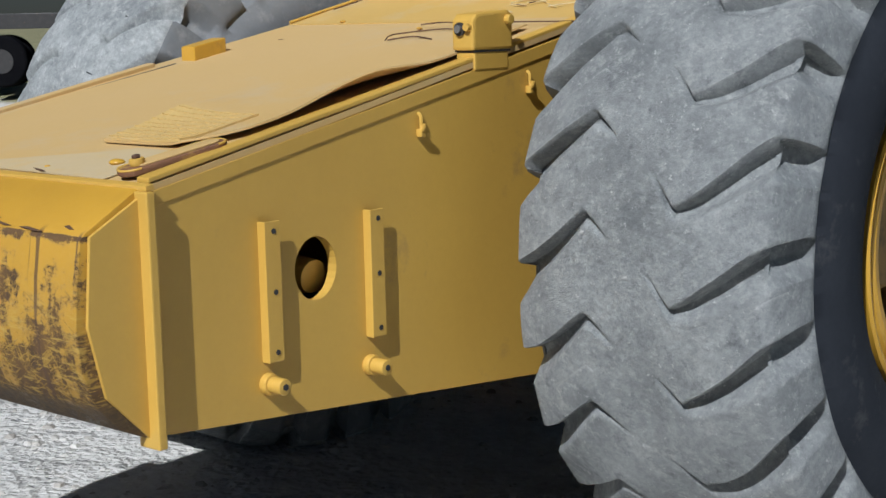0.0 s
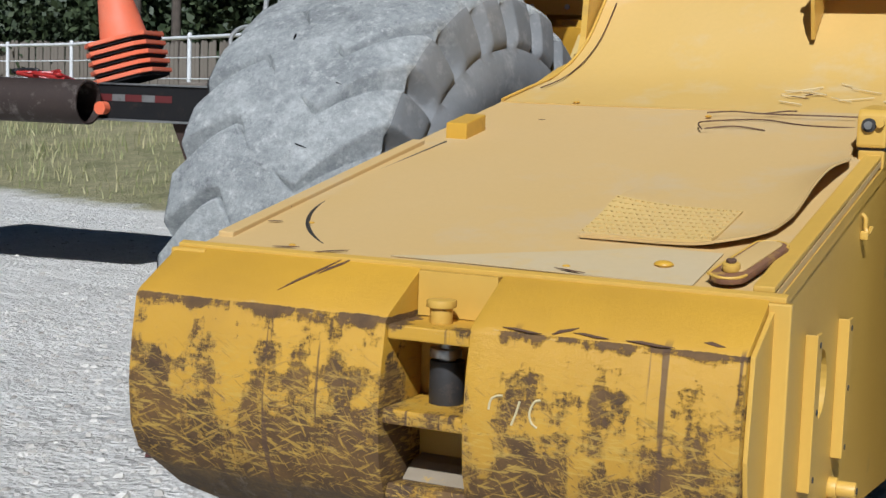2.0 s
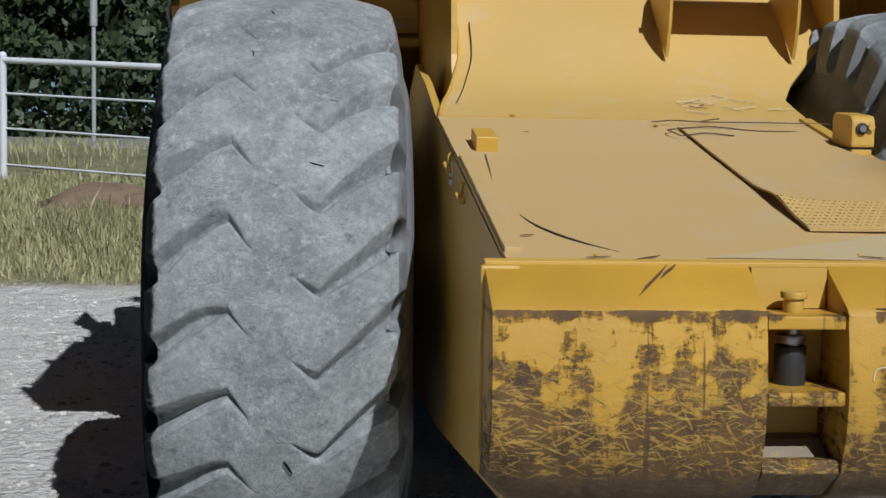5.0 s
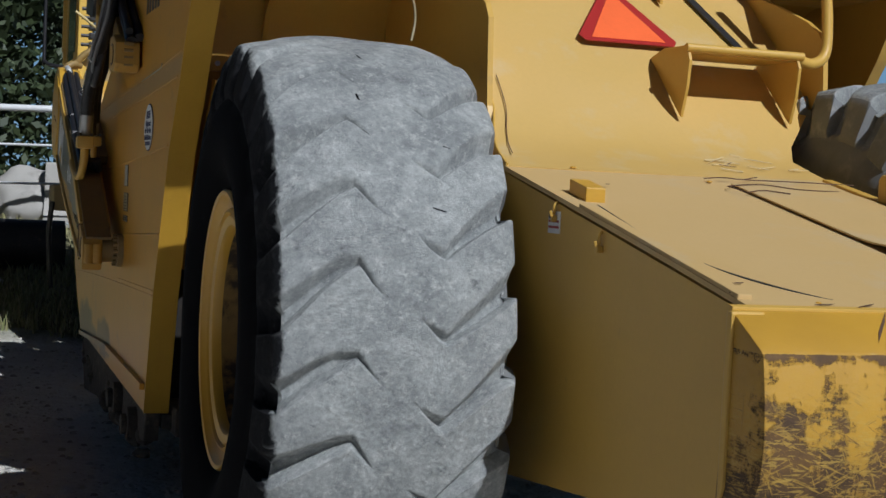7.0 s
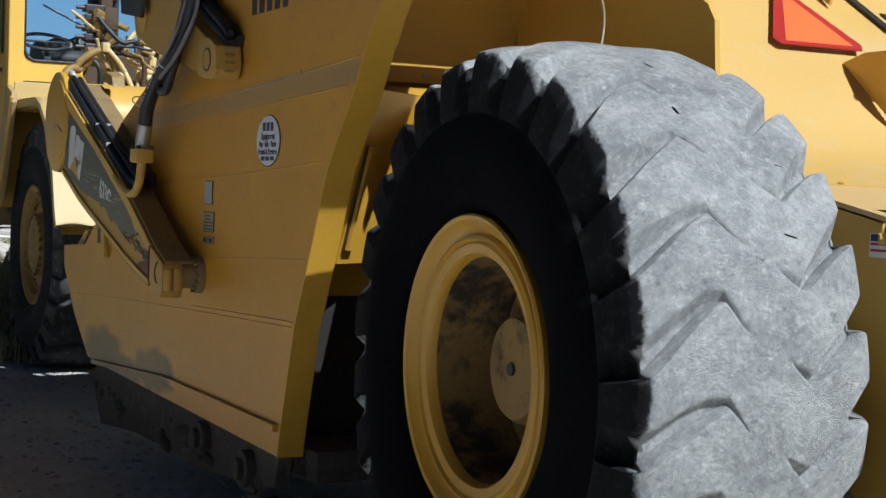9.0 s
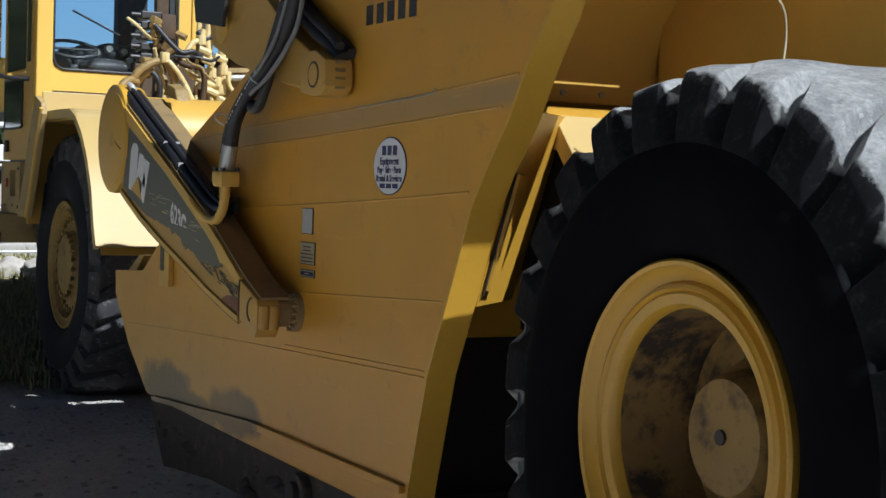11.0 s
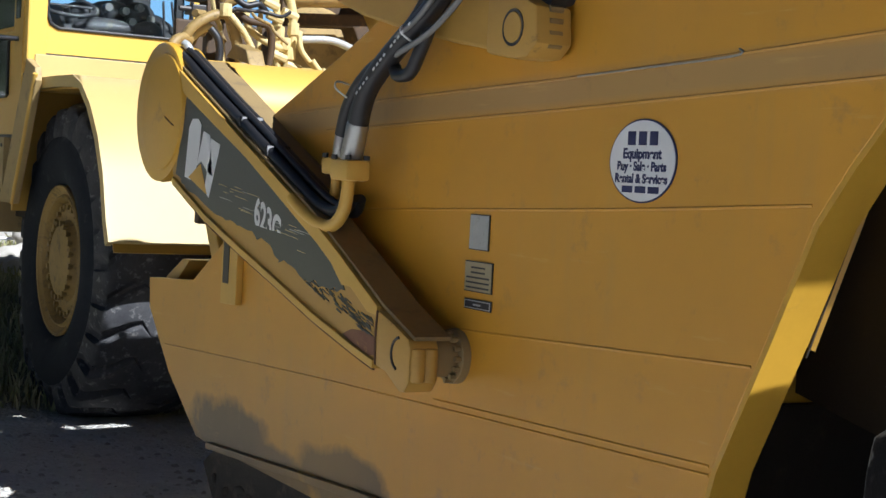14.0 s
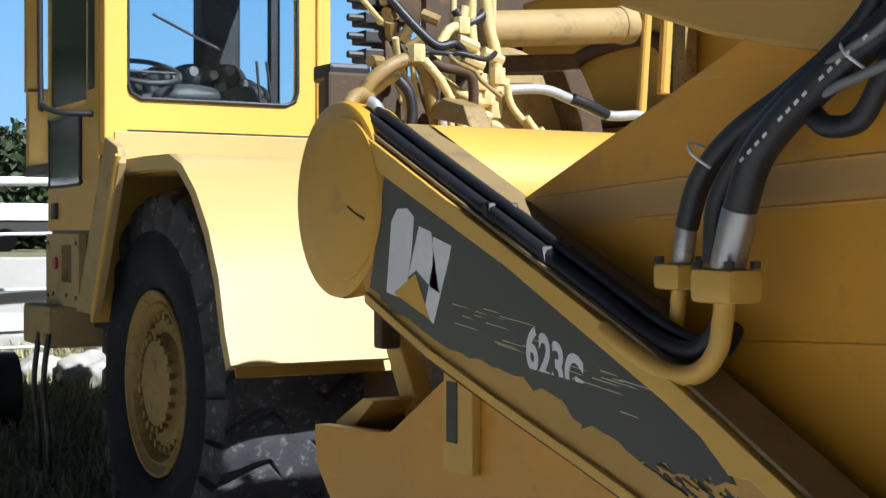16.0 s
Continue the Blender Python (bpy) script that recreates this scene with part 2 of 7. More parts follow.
def worn_paint():
    """The push block: paint rubbed through to brown in drips, patches and criss-cross scrapes, thicker towards its foot and along the rim."""
    m, t, b = material("scraped_yellow_paint", 0.55)
    v = coords(t)
    sep = t.nodes.new("ShaderNodeSeparateXYZ")
    t.links.new(v, sep.inputs[0])

    def ramp(value, a, c, lo=0.0, hi=1.0):
        n = t.nodes.new("ShaderNodeMapRange")
        n.inputs["From Min"].default_value, n.inputs["From Max"].default_value = a, c
        n.inputs["To Min"].default_value, n.inputs["To Max"].default_value = lo, hi
        t.links.new(value, n.inputs["Value"])
        return n.outputs["Result"]
    z = sep.outputs["Z"]
    wander, _ = noise_mask(t, v, 2.5, 0.3, 0.7)
    paint = blend(t, wander, (0.58, 0.325, 0.024), (0.45, 0.25, 0.024))
    paint = blend(t, sums(t, "MULTIPLY", ramp(z, 0.98, 0.80), 0.55), paint, (0.34, 0.185, 0.022))
    _, drip = noise_mask(t, coords(t, (2.6, 1.0, 0.55)), 4.2, 0.4, 0.6, 12.0, 0.68)
    _, patch = noise_mask(t, coords(t, (0.8, 0.8, 1.9)), 6.0, 0.4, 0.6, 14.0, 0.80)
    _, fine = noise_mask(t, v, 30.0, 0.4, 0.6, 10.0, 0.8)
    amount = sums(t, "ADD", sums(t, "MULTIPLY", drip, 0.36), sums(t, "ADD", sums(t, "MULTIPLY", patch, 0.42), sums(t, "MULTIPLY", fine, 0.22)))
    # How readily the paint has gone: least across the middle, most at the foot, in the rim and down the outer flank.
    gone = sums(t, "MAXIMUM", ramp(z, 1.05, 0.80, 0.450, 0.545), sums(t, "MAXIMUM", ramp(z, 1.066, 1.104, 0.40, 0.522), ramp(sep.outputs["X"], 0.53, 0.60, 0.0, 0.485)))
    gone = sums(t, "MULTIPLY", gone, ramp(z, 1.126, 1.110))
    bare = ramp(sums(t, "ADD", amount, gone), 0.985, 1.015)
    brown = blend(t, noise_mask(t, v, 14.0, 0.35, 0.65)[0], (0.066, 0.036, 0.014), (0.150, 0.080, 0.022))
    c = blend(t, bare, paint, brown)
    below = sums(t, "MULTIPLY", ramp(z, 1.08, 0.92), ramp(z, 1.126, 1.110))
    for lean, tint, thin in ((68, (0.50, 0.31, 0.045), 0.575), (-62, (0.46, 0.28, 0.04), 0.58), (88, (0.52, 0.34, 0.06), 0.57), (28, (0.48, 0.29, 0.04), 0.60), (58, (0.10, 0.052, 0.03), 0.62), (-68, (0.12, 0.06, 0.03), 0.63)):
        tc = t.nodes.new("ShaderNodeTexCoord")
        mp, stretch = t.nodes.new("ShaderNodeMapping"), t.nodes.new("ShaderNodeMapping")
        mp.inputs["Rotation"].default_value = (0, radians(lean), 0)
        stretch.inputs["Scale"].default_value = (27, 3, 3.4)
        t.links.new(tc.outputs["Object"], mp.inputs["Vector"])
        t.links.new(mp.outputs["Vector"], stretch.inputs["Vector"])
        cut, _ = noise_mask(t, stretch.outputs["Vector"], 5.0, thin, thin + 0.03, 6.0, 0.62)
        c = blend(t, sums(t, "MULTIPLY", cut, sums(t, "MULTIPLY", below, 0.62)), c, tint)
    # Long upright cracks of rust from the rim.
    crack, _ = noise_mask(t, coords(t, (14.0, 3.0, 0.35)), 2.2, 0.66, 0.69, 4.0, 0.5)
    c = blend(t, sums(t, "MULTIPLY", crack, sums(t, "MULTIPLY", ramp(z, 1.126, 1.110), 0.8)), c, (0.085, 0.045, 0.025))
    # Bright bare scrape along the rim.
    bright, _ = noise_mask(t, coords(t, (1.2, 1.2, 7.0)), 9.0, 0.60, 0.66, 10.0, 0.75)
    rim = sums(t, "MULTIPLY", ramp(z, 1.086, 1.098), ramp(z, 1.118, 1.108))
    c = blend(t, sums(t, "MULTIPLY", bright, rim), c, (0.62, 0.52, 0.34))
    foot = ramp(sums(t, "ADD", z, sums(t, "MULTIPLY", fine, 0.02)), 0.785, 0.760)
    c = blend(t, sums(t, "MULTIPLY", foot, 0.9), c, blend(t, ramp(fine, 0.45, 0.6), (0.07, 0.045, 0.022), (0.12, 0.075, 0.028)))
    t.links.new(c, b.inputs["Base Color"])
    t.links.new(ramp(bare, 0.0, 1.0, 0.45, 0.75), b.inputs["Roughness"])
    relief(t, b, sums(t, "SUBTRACT", fine, bare), 0.5, 0.006)
    return m


WORN = worn_paint()


def bowl_paint():
    """The bowl's side: yellow with a grey-brown band along its crease and a burnt, sooty patch low down."""
    m, t, b = material("bowl_side_paint", 0.42)
    v = coords(t)
    wander, raw = noise_mask(t, v, 1.2, 0.3, 0.7)
    c = blend(t, wander, (0.61, 0.305, 0.018), (0.52, 0.26, 0.020))
    streak, _ = noise_mask(t, coords(t, (3, 3, 0.5)), 3.0, 0.55, 0.8)
    c = blend(t, sums(t, "MULTIPLY", streak, 0.35), c, (0.40, 0.25, 0.07))
    sep = t.nodes.new("ShaderNodeSeparateXYZ")
    t.links.new(v, sep.inputs[0])
    n2 = node(t, "ShaderNodeTexNoise", Scale=4.5, Detail=8.0, Roughness=0.6)
    t.links.new(v, n2.inputs["Vector"])
    # Grey-brown band: between the crease at z 1.77 and 1.85.
    band = t.nodes.new("ShaderNodeMapRange")
    z = sums(t, "SUBTRACT", sep.outputs["Z"], sums(t, "MULTIPLY", sep.outputs["Y"], -0.0425))
    band.inputs["From Min"].default_value, band.inputs["From Max"].default_value = 0.058, 0.022
    t.links.new(sums(t, "ABSOLUTE", sums(t, "SUBTRACT", z, 1.872), 0.0), band.inputs["Value"])
    c = blend(t, sums(t, "MULTIPLY", band.outputs["Result"], 0.8), c, (0.37, 0.245, 0.10))
    # Soot: three smeared blotches low down in front of y 2.8.
    soot = None
    for y0, z0, ry, rz in ((4.05, 0.53, 0.44, 0.15), (3.58, 0.48, 0.36, 0.10), (3.08, 0.55, 0.36, 0.115)):
        dy = sums(t, "DIVIDE", sums(t, "SUBTRACT", sep.outputs["Y"], y0), ry)
        dz = sums(t, "DIVIDE", sums(t, "SUBTRACT", sep.outputs["Z"], z0), rz)
        d = sums(t, "ADD", sums(t, "MULTIPLY", dy, dy), sums(t, "MULTIPLY", dz, dz))
        soot = d if soot is None else sums(t, "MINIMUM", soot, d)
    low = t.nodes.new("ShaderNodeMapRange")
    low.inputs["From Min"].default_value, low.inputs["From Max"].default_value = 1.05, 0.55
    t.links.new(sums(t, "ADD", soot, sums(t, "MULTIPLY", sums(t, "SUBTRACT", n2.outputs["Fac"], 0.5), 1.8)), low.inputs["Value"])
    soot = low.outputs["Result"]
    c = blend(t, sums(t, "MULTIPLY", soot, 0.88), c, (0.040, 0.032, 0.026))
    scuff, _ = noise_mask(t, coords(t, (1, 0.5, 6.0)), 5.0, 0.62, 0.70, 9.0, 0.7)
    c = blend(t, sums(t, "MULTIPLY", scuff, 0.3), c, (0.66, 0.44, 0.13))
    fade, _ = noise_mask(t, v, 0.8, 0.45, 0.7, 4.0, 0.5)
    c = blend(t, sums(t, "MULTIPLY", fade, 0.3), c, (0.56, 0.335, 0.05))
    dirt, _ = noise_mask(t, v, 7.0, 0.58, 0.72, 9.0, 0.72)
    c = blend(t, sums(t, "MULTIPLY", dirt, 0.5), c, (0.26, 0.17, 0.07))
    t.links.new(c, b.inputs["Base Color"])
    relief(t, b, raw, 0.06, 0.01)
    return m


BOWL = bowl_paint()


def leaves(name, a, c2):
    m, t, b = material(name, 0.6)
    g = t.nodes.new("ShaderNodeNewGeometry")
    c = blend(t, g.outputs["Random Per Island"], a, c2)
    t.links.new(c, b.inputs["Base Color"])
    return m


def glass():
    m, t, b = material("clear_cab_glass", 0.03)
    b.inputs["Transmission Weight"].default_value = 1.0
    b.inputs["IOR"].default_value = 1.45
    b.inputs["Base Color"].default_value = (0.86, 0.94, 0.97, 1)
    return m


GLASS = glass()
LEAF = leaves("dark_evergreen_leaves", (0.022, 0.037, 0.014), (0.055, 0.075, 0.028))
BLADE = leaves("grass_blades", (0.21, 0.235, 0.09), (0.48, 0.43, 0.23))
DARK_GLASS = plain("dark_tinted_glass", (0.02, 0.028, 0.03), 0.08)


# ---- shapes ----
def thing(name, x, y, z, label, category, group="", kind=""):
    ob = new(name)
    ob.empty_display_size = 0.2
    ob.location = (x, y, z)
    return tagged(ob, label, category, group, kind)


def part(name, bm, mat, parent=None, label="", smooth=0.0):
    """Links a bmesh in world places as one mesh under its thing. smooth: the angle under which edges are shaded smooth."""
    bmesh.ops.recalc_face_normals(bm, faces=bm.faces)
    me = bpy.data.meshes.new(name)
    bm.to_mesh(me)
    bm.free()
    for m in mat if isinstance(mat, (list, tuple)) else [mat]:
        me.materials.append(m)
    if smooth:
        me.shade_smooth()
        me.set_sharp_from_angle(angle=radians(smooth))
    ob = new(name, me)
    if parent:
        ob.parent = parent
        base = parent.matrix_basis.copy()
        up = parent.parent
        ob.matrix_parent_inverse = base.inverted() if not up else Matrix()
    return tagged(ob, label)


def soften(bm, width, segments=2, angle=30):
    edges = [e for e in bm.edges if len(e.link_faces) == 2 and e.calc_face_angle(0) > radians(angle)]
    if edges and width:
        bmesh.ops.bevel(bm, geom=edges, offset=width, segments=segments, affect="EDGES", profile=0.6, clamp_overlap=True)
    return bm


def box(x0, x1, y0, y1, z0, z1, bevel=0.0, bm=None):
    b = bmesh.new()
    bmesh.ops.create_cube(b, size=1, matrix=Matrix.LocRotScale(((x0 + x1) / 2, (y0 + y1) / 2, (z0 + z1) / 2), None, (abs(x1 - x0), abs(y1 - y0), abs(z1 - z0))))
    soften(b, bevel)
    return join(bm, b)


def join(bm, other):
    if bm is None:
        return other
    me = bpy.data.meshes.new("tmp")
    other.to_mesh(me)
    other.free()
    bm.from_mesh(me)
    bpy.data.meshes.remove(me)
    return bm


def prism(points, axis, a, b, bevel=0.0, bm=None, holes=()):
    """A plate with the outline given in the two other axes, from a to b along the axis."""
    q = bmesh.new()

    def at(u, v, w):
        return {"x": (w, u, v), "y": (u, w, v), "z": (u, v, w)}[axis]
    rings = [[q.verts.new(at(u, v, a)) for u, v in points]]
    for hole in holes:
        rings.append([q.verts.new(at(u, v, a)) for u, v in hole])
    if holes:
        edges = [q.edges.new((r[i], r[(i + 1) % len(r)])) for r in rings for i in range(len(r))]
        faces = [f for f in bmesh.ops.triangle_fill(q, use_beauty=True, use_dissolve=False, edges=edges)["geom"] if isinstance(f, bmesh.types.BMFace)]
    else:
        faces = [q.faces.new(rings[0])]
    out = bmesh.ops.extrude_face_region(q, geom=faces)
    shift = {"x": (b - a, 0, 0), "y": (0, b - a, 0), "z": (0, 0, b - a)}[axis]
    bmesh.ops.translate(q, vec=shift, verts=[v for v in out["geom"] if isinstance(v, bmesh.types.BMVert)])
    bmesh.ops.recalc_face_normals(q, faces=q.faces)
    soften(q, bevel)
    return join(bm, q)


def rod(p, q, r, r2=None, seg=16, bevel=0.0, bm=None):
    """A round bar from p to q."""
    p, q = Vector(p), Vector(q)
    b = bmesh.new()
    turn = (q - p).to_track_quat("Z", "Y").to_matrix().to_4x4()
    bmesh.ops.create_cone(b, cap_ends=True, segments=seg, radius1=r, radius2=r if r2 is None else r2, depth=(q - p).length, matrix=Matrix.Translation((p + q) / 2) @ turn)
    soften(b, bevel, 2, 60)
    return join(bm, b)


def hose(points, r, seg=10, steps=8, bm=None):
    """A round hose or bent pipe along a smooth line through the points."""
    pts = [Vector(p) for p in points]
    line = []
    for i in range(len(pts) - 1):
        p0, p1, p2, p3 = pts[max(i - 1, 0)], pts[i], pts[i + 1], pts[min(i + 2, len(pts) - 1)]
        for k in range(steps):
            t = k / steps
            line.append(0.5 * (2 * p1 + (p2 - p0) * t + (2 * p0 - 5 * p1 + 4 * p2 - p3) * t * t + (3 * p1 - p0 - 3 * p2 + p3) * t ** 3))
    line.append(pts[-1])
    b = bm or bmesh.new()
    side, rings = None, []
    for i, p in enumerate(line):
        ahead = (line[min(i + 1, len(line) - 1)] - line[max(i - 1, 0)]).normalized()
        side = (ahead.orthogonal() if side is None else side - ahead * side.dot(ahead)).normalized()
        other = ahead.cross(side)
        rings.append([b.verts.new(p + (side * math.cos(a) + other * math.sin(a)) * r) for a in [math.tau * k / seg for k in range(seg)]])
    for a, c in zip(rings, rings[1:]):
        for k in range(seg):
            b.faces.new((a[k], a[(k + 1) % seg], c[(k + 1) % seg], c[k]))
    b.faces.new(rings[0][::-1])
    b.faces.new(rings[-1])
    return b


def turned(profile, centre, seg=48, bm=None, caps=True):
    """A body of revolution about the x axis: profile of (x, radius)."""
    b = bmesh.new()
    cx, cy, cz = centre
    rings = []
    for x, r in profile:
        rings.append([b.verts.new((cx + x, cy + r * math.cos(math.tau * k / seg), cz + r * math.sin(math.tau * k / seg))) for k in range(seg)])
    for a, c in zip(rings, rings[1:]):
        for k in range(seg):
            b.faces.new((a[k], a[(k + 1) % seg], c[(k + 1) % seg], c[k]))
    if caps and profile[0][1] > 0.001:
        b.faces.new(rings[0])
    if caps and profile[-1][1] > 0.001:
        b.faces.new(rings[-1][::-1])
    bmesh.ops.remove_doubles(b, verts=b.verts, dist=1e-5)
    return join(bm, b)


def sheet(rows, thick, bm=None):
    """A bent sheet through rows of places, given a thickness."""
    b = bmesh.new()
    grid = [[b.verts.new(p) for p in row] for row in rows]
    for r, s in zip(grid, grid[1:]):
        for k in range(len(r) - 1):
            b.faces.new((r[k], r[k + 1], s[k + 1], s[k]))
    bmesh.ops.recalc_face_normals(b, faces=b.faces)
    bmesh.ops.solidify(b, geom=b.faces[:], thickness=thick)
    return join(bm, b)


def lettering(name, text, size, m, mat, parent, label="", thick=0.0012, wide=1.0, bold=0.0):
    """Built-in letters as flat raised shapes."""
    cu = bpy.data.curves.new(name, "FONT")
    cu.body, cu.size, cu.extrude, cu.offset = text, size, thick, bold
    cu.align_x, cu.align_y = "CENTER", "CENTER"
    tmp = new(name, cu)
    me = bpy.data.meshes.new_from_object(tmp.evaluated_get(bpy.context.evaluated_depsgraph_get()))
    bpy.data.objects.remove(tmp)
    me.transform(m @ Matrix.Diagonal((wide, 1, 1, 1)))
    me.name = name
    me.materials.clear()
    me.materials.append(mat)
    ob = new(name, me)
    ob.parent = parent
    ob.matrix_parent_inverse = parent.matrix_basis.inverted() if not parent.parent else Matrix()
    return tagged(ob, label)



# ---- the ground and what lies far off ----
def height(x, y):
    """The yard is level; past a slanting line it rises as a bank to the road's level."""
    q = y + 0.25 * min(x, 12.0)
    top = 0.95 - 0.25 * min(max((-12 - x) / 20, 0), 1)
    h = min(max(q - 7.0, 0) * 0.125, top)
    return h + 0.012 * noise.noise((x * 0.8, y * 0.8, 0)) * min(1, abs(x) + abs(y)) + 0.010 * noise.noise((x * 2.6, y * 2.6, 4)) * min(1, max(0, abs(x) - 1.2))


def ground_material():
    """Crushed limestone in the yard, thin turf past its edge."""
    m, t, b = material("crushed_limestone_and_turf", 0.95)
    v = coords(t)
    vor = node(t, "ShaderNodeTexVoronoi", Scale=34.0)
    vor2 = node(t, "ShaderNodeTexVoronoi", Scale=13.0)
    for n in (vor, vor2):
        t.links.new(v, n.inputs["Vector"])
    big, _ = noise_mask(t, v, 0.8, 0.35, 0.7)
    mid, raw = noise_mask(t, v, 5.0, 0.3, 0.7, 10.0, 0.72)
    c = blend(t, big, (0.83, 0.805, 0.75), (0.72, 0.69, 0.635))
    c = blend(t, sums(t, "MULTIPLY", mid, 0.35), c, (0.41, 0.39, 0.35))
    patch, _ = noise_mask(t, v, 2.4, 0.52, 0.60, 12.0, 0.75)
    c = blend(t, sums(t, "MULTIPLY", patch, 0.45), c, (0.80, 0.785, 0.745))
    crumb, _ = noise_mask(t, v, 16.0, 0.60, 0.68, 10.0, 0.75)
    c = blend(t, sums(t, "MULTIPLY", crumb, 0.5), c, (0.27, 0.24, 0.195))
    shade = t.nodes.new("ShaderNodeSeparateColor")
    t.links.new(vor.outputs["Color"], shade.inputs[0])
    c = blend(t, sums(t, "MULTIPLY", shade.outputs[0], 0.20), c, (0.36, 0.34, 0.30))
    a, raw2 = noise_mask(t, v, 0.9, 0.35, 0.65, 8.0, 0.7)
    f, raw3 = noise_mask(t, v, 13.0, 0.3, 0.7, 8.0, 0.7)
    g = blend(t, a, (0.22, 0.22, 0.095), (0.44, 0.39, 0.22))
    g = blend(t, sums(t, "MULTIPLY", f, 0.6), g, (0.085, 0.085, 0.04))
    sep = t.nodes.new("ShaderNodeSeparateXYZ")
    t.links.new(v, sep.inputs[0])
    q = sums(t, "ADD", sep.outputs["Y"], sums(t, "MULTIPLY", sums(t, "MINIMUM", sep.outputs["X"], 12.0), 0.25))
    wob = node(t, "ShaderNodeTexNoise", Scale=0.9, Detail=8.0, Roughness=0.7)
    t.links.new(v, wob.inputs["Vector"])
    q = sums(t, "ADD", q, sums(t, "MULTIPLY", wob.outputs["Fac"], 1.6))
    edge = t.nodes.new("ShaderNodeMapRange")
    edge.inputs["From Min"].default_value, edge.inputs["From Max"].default_value = 7.75, 8.2
    t.links.new(q, edge.inputs["Value"])
    t.links.new(blend(t, edge.outputs["Result"], c, g), b.inputs["Base Color"])
    h = sums(t, "ADD", sums(t, "MULTIPLY", vor.outputs["Distance"], 0.7), sums(t, "MULTIPLY", vor2.outputs["Distance"], 0.6))
    wave = node(t, "ShaderNodeTexNoise", Scale=2.2, Detail=10.0, Roughness=0.62)
    t.links.new(v, wave.inputs["Vector"])
    relief(t, b, sums(t, "ADD", sums(t, "MULTIPLY", sums(t, "ADD", h, raw), 0.45), sums(t, "MULTIPLY", wave.outputs["Fac"], 2.6)), 0.95, 0.065)
    return m


def ground():
    xs = sorted({*np.arange(-60, 40.1, 2.0), *np.arange(-14, 6.1, 0.5), *np.arange(-6, -1, 0.15), -900, -400, -200, -120, -80, 60, 90, 150, 300, 900})
    ys = sorted({*np.arange(-30, 60.1, 2.0), *np.arange(-6, 20.1, 0.5), *np.arange(-3, 7, 0.15), -900, -300, -120, -60, 80, 120, 200, 400, 900})
    bm = bmesh.new()
    rows = [[bm.verts.new((x, y, height(x, y))) for x in xs] for y in ys]
    for r, s in zip(rows, rows[1:]):
        for k in range(len(r) - 1):
            bm.faces.new((r[k], r[k + 1], s[k + 1], s[k]))
    part("ground", bm, ground_material(), smooth=180)
    tagged(bpy.data.objects["ground"], "pale crushed limestone yard with thin turf past its edge", "ground", kind="structure")


ground()


def pebbles():
    """Loose stones on the yard, thick round the machine's rear and flank."""
    rng = np.random.default_rng(4)
    verts, faces = [], []
    shape = [Vector(v).normalized() for v in ((1, 0, 0.1), (0.3, 0.95, 0), (-0.8, 0.6, 0.1), (-0.8, -0.6, 0), (0.3, -0.95, 0.1), (0.5, 0.35, 0.75), (-0.5, 0.1, 0.8), (0.3, -0.5, 0.7))]
    tris = [(0, 1, 5), (1, 2, 6, 5), (2, 3, 6), (3, 4, 7, 6), (4, 0, 5, 7), (5, 6, 7)]
    for n in range(23500):
        if rng.random() < 0.55:
            x, y = rng.uniform(-5.5, -0.6), rng.uniform(-3.5, 8.5)
        else:
            x, y = rng.uniform(-13, 3.5), rng.uniform(-3.5, 13)
        if y + 0.25 * x > 7.2:
            continue
        s = 0.004 + 0.022 * rng.random() ** 6 if n < 22000 else rng.uniform(0.012, 0.030)
        a, k = rng.uniform(0, 6.28), len(verts)
        for v in shape:
            j = 1 + 0.35 * rng.uniform(-1, 1)
            verts.append((x + s * j * (v.x * math.cos(a) - v.y * math.sin(a)), y + s * j * (v.x * math.sin(a) + v.y * math.cos(a)), height(x, y) + s * (v.z * 0.75 - 0.12)))
        faces += [tuple(k + i for i in f) for f in tris]
    me = bpy.data.meshes.new("loose_stones")
    me.from_pydata(verts, [], faces)
    m, t, b = material("loose_limestone", 0.95)
    g = t.nodes.new("ShaderNodeNewGeometry")
    t.links.new(blend(t, g.outputs["Random Per Island"], (0.68, 0.65, 0.59), (0.34, 0.31, 0.27)), b.inputs["Base Color"])
    me.materials.append(m)
    tagged(new("loose_stones", me), "loose pale limestone chips strewn over the yard", "gravel", kind="stuff")


pebbles()


def grass():
    """Blades and weeds past the yard's edge, taller towards the fence."""
    rng = np.random.default_rng(8)
    verts, faces = [], []
    for _ in range(52000):
        if rng.random() < 0.72:
            x, y = rng.uniform(-6.5, 1.5), rng.uniform(7.3, 13.5)
        else:
            x, y = rng.uniform(-22, 3), rng.uniform(7.5, 22)
        q = y + 0.25 * x
        if q < 7.30 + 0.5 * noise.noise((x * 0.9, y * 0.9, 3)):
            continue
        thick = noise.noise((x * 0.5, y * 0.5, 7))
        if rng.random() > 0.75 + thick:
            continue
        tall = (0.05 + 0.10 * rng.random() + max(0, thick) * 0.30) * (1.5 if rng.random() < 0.04 else 1)
        a, w, k = rng.uniform(0, 6.28), 0.006 + 0.006 * rng.random(), len(verts)
        lx, ly = rng.normal(0, 0.3) * tall, rng.normal(0, 0.3) * tall
        z = height(x, y) - 0.01
        dx, dy = w * math.cos(a), w * math.sin(a)
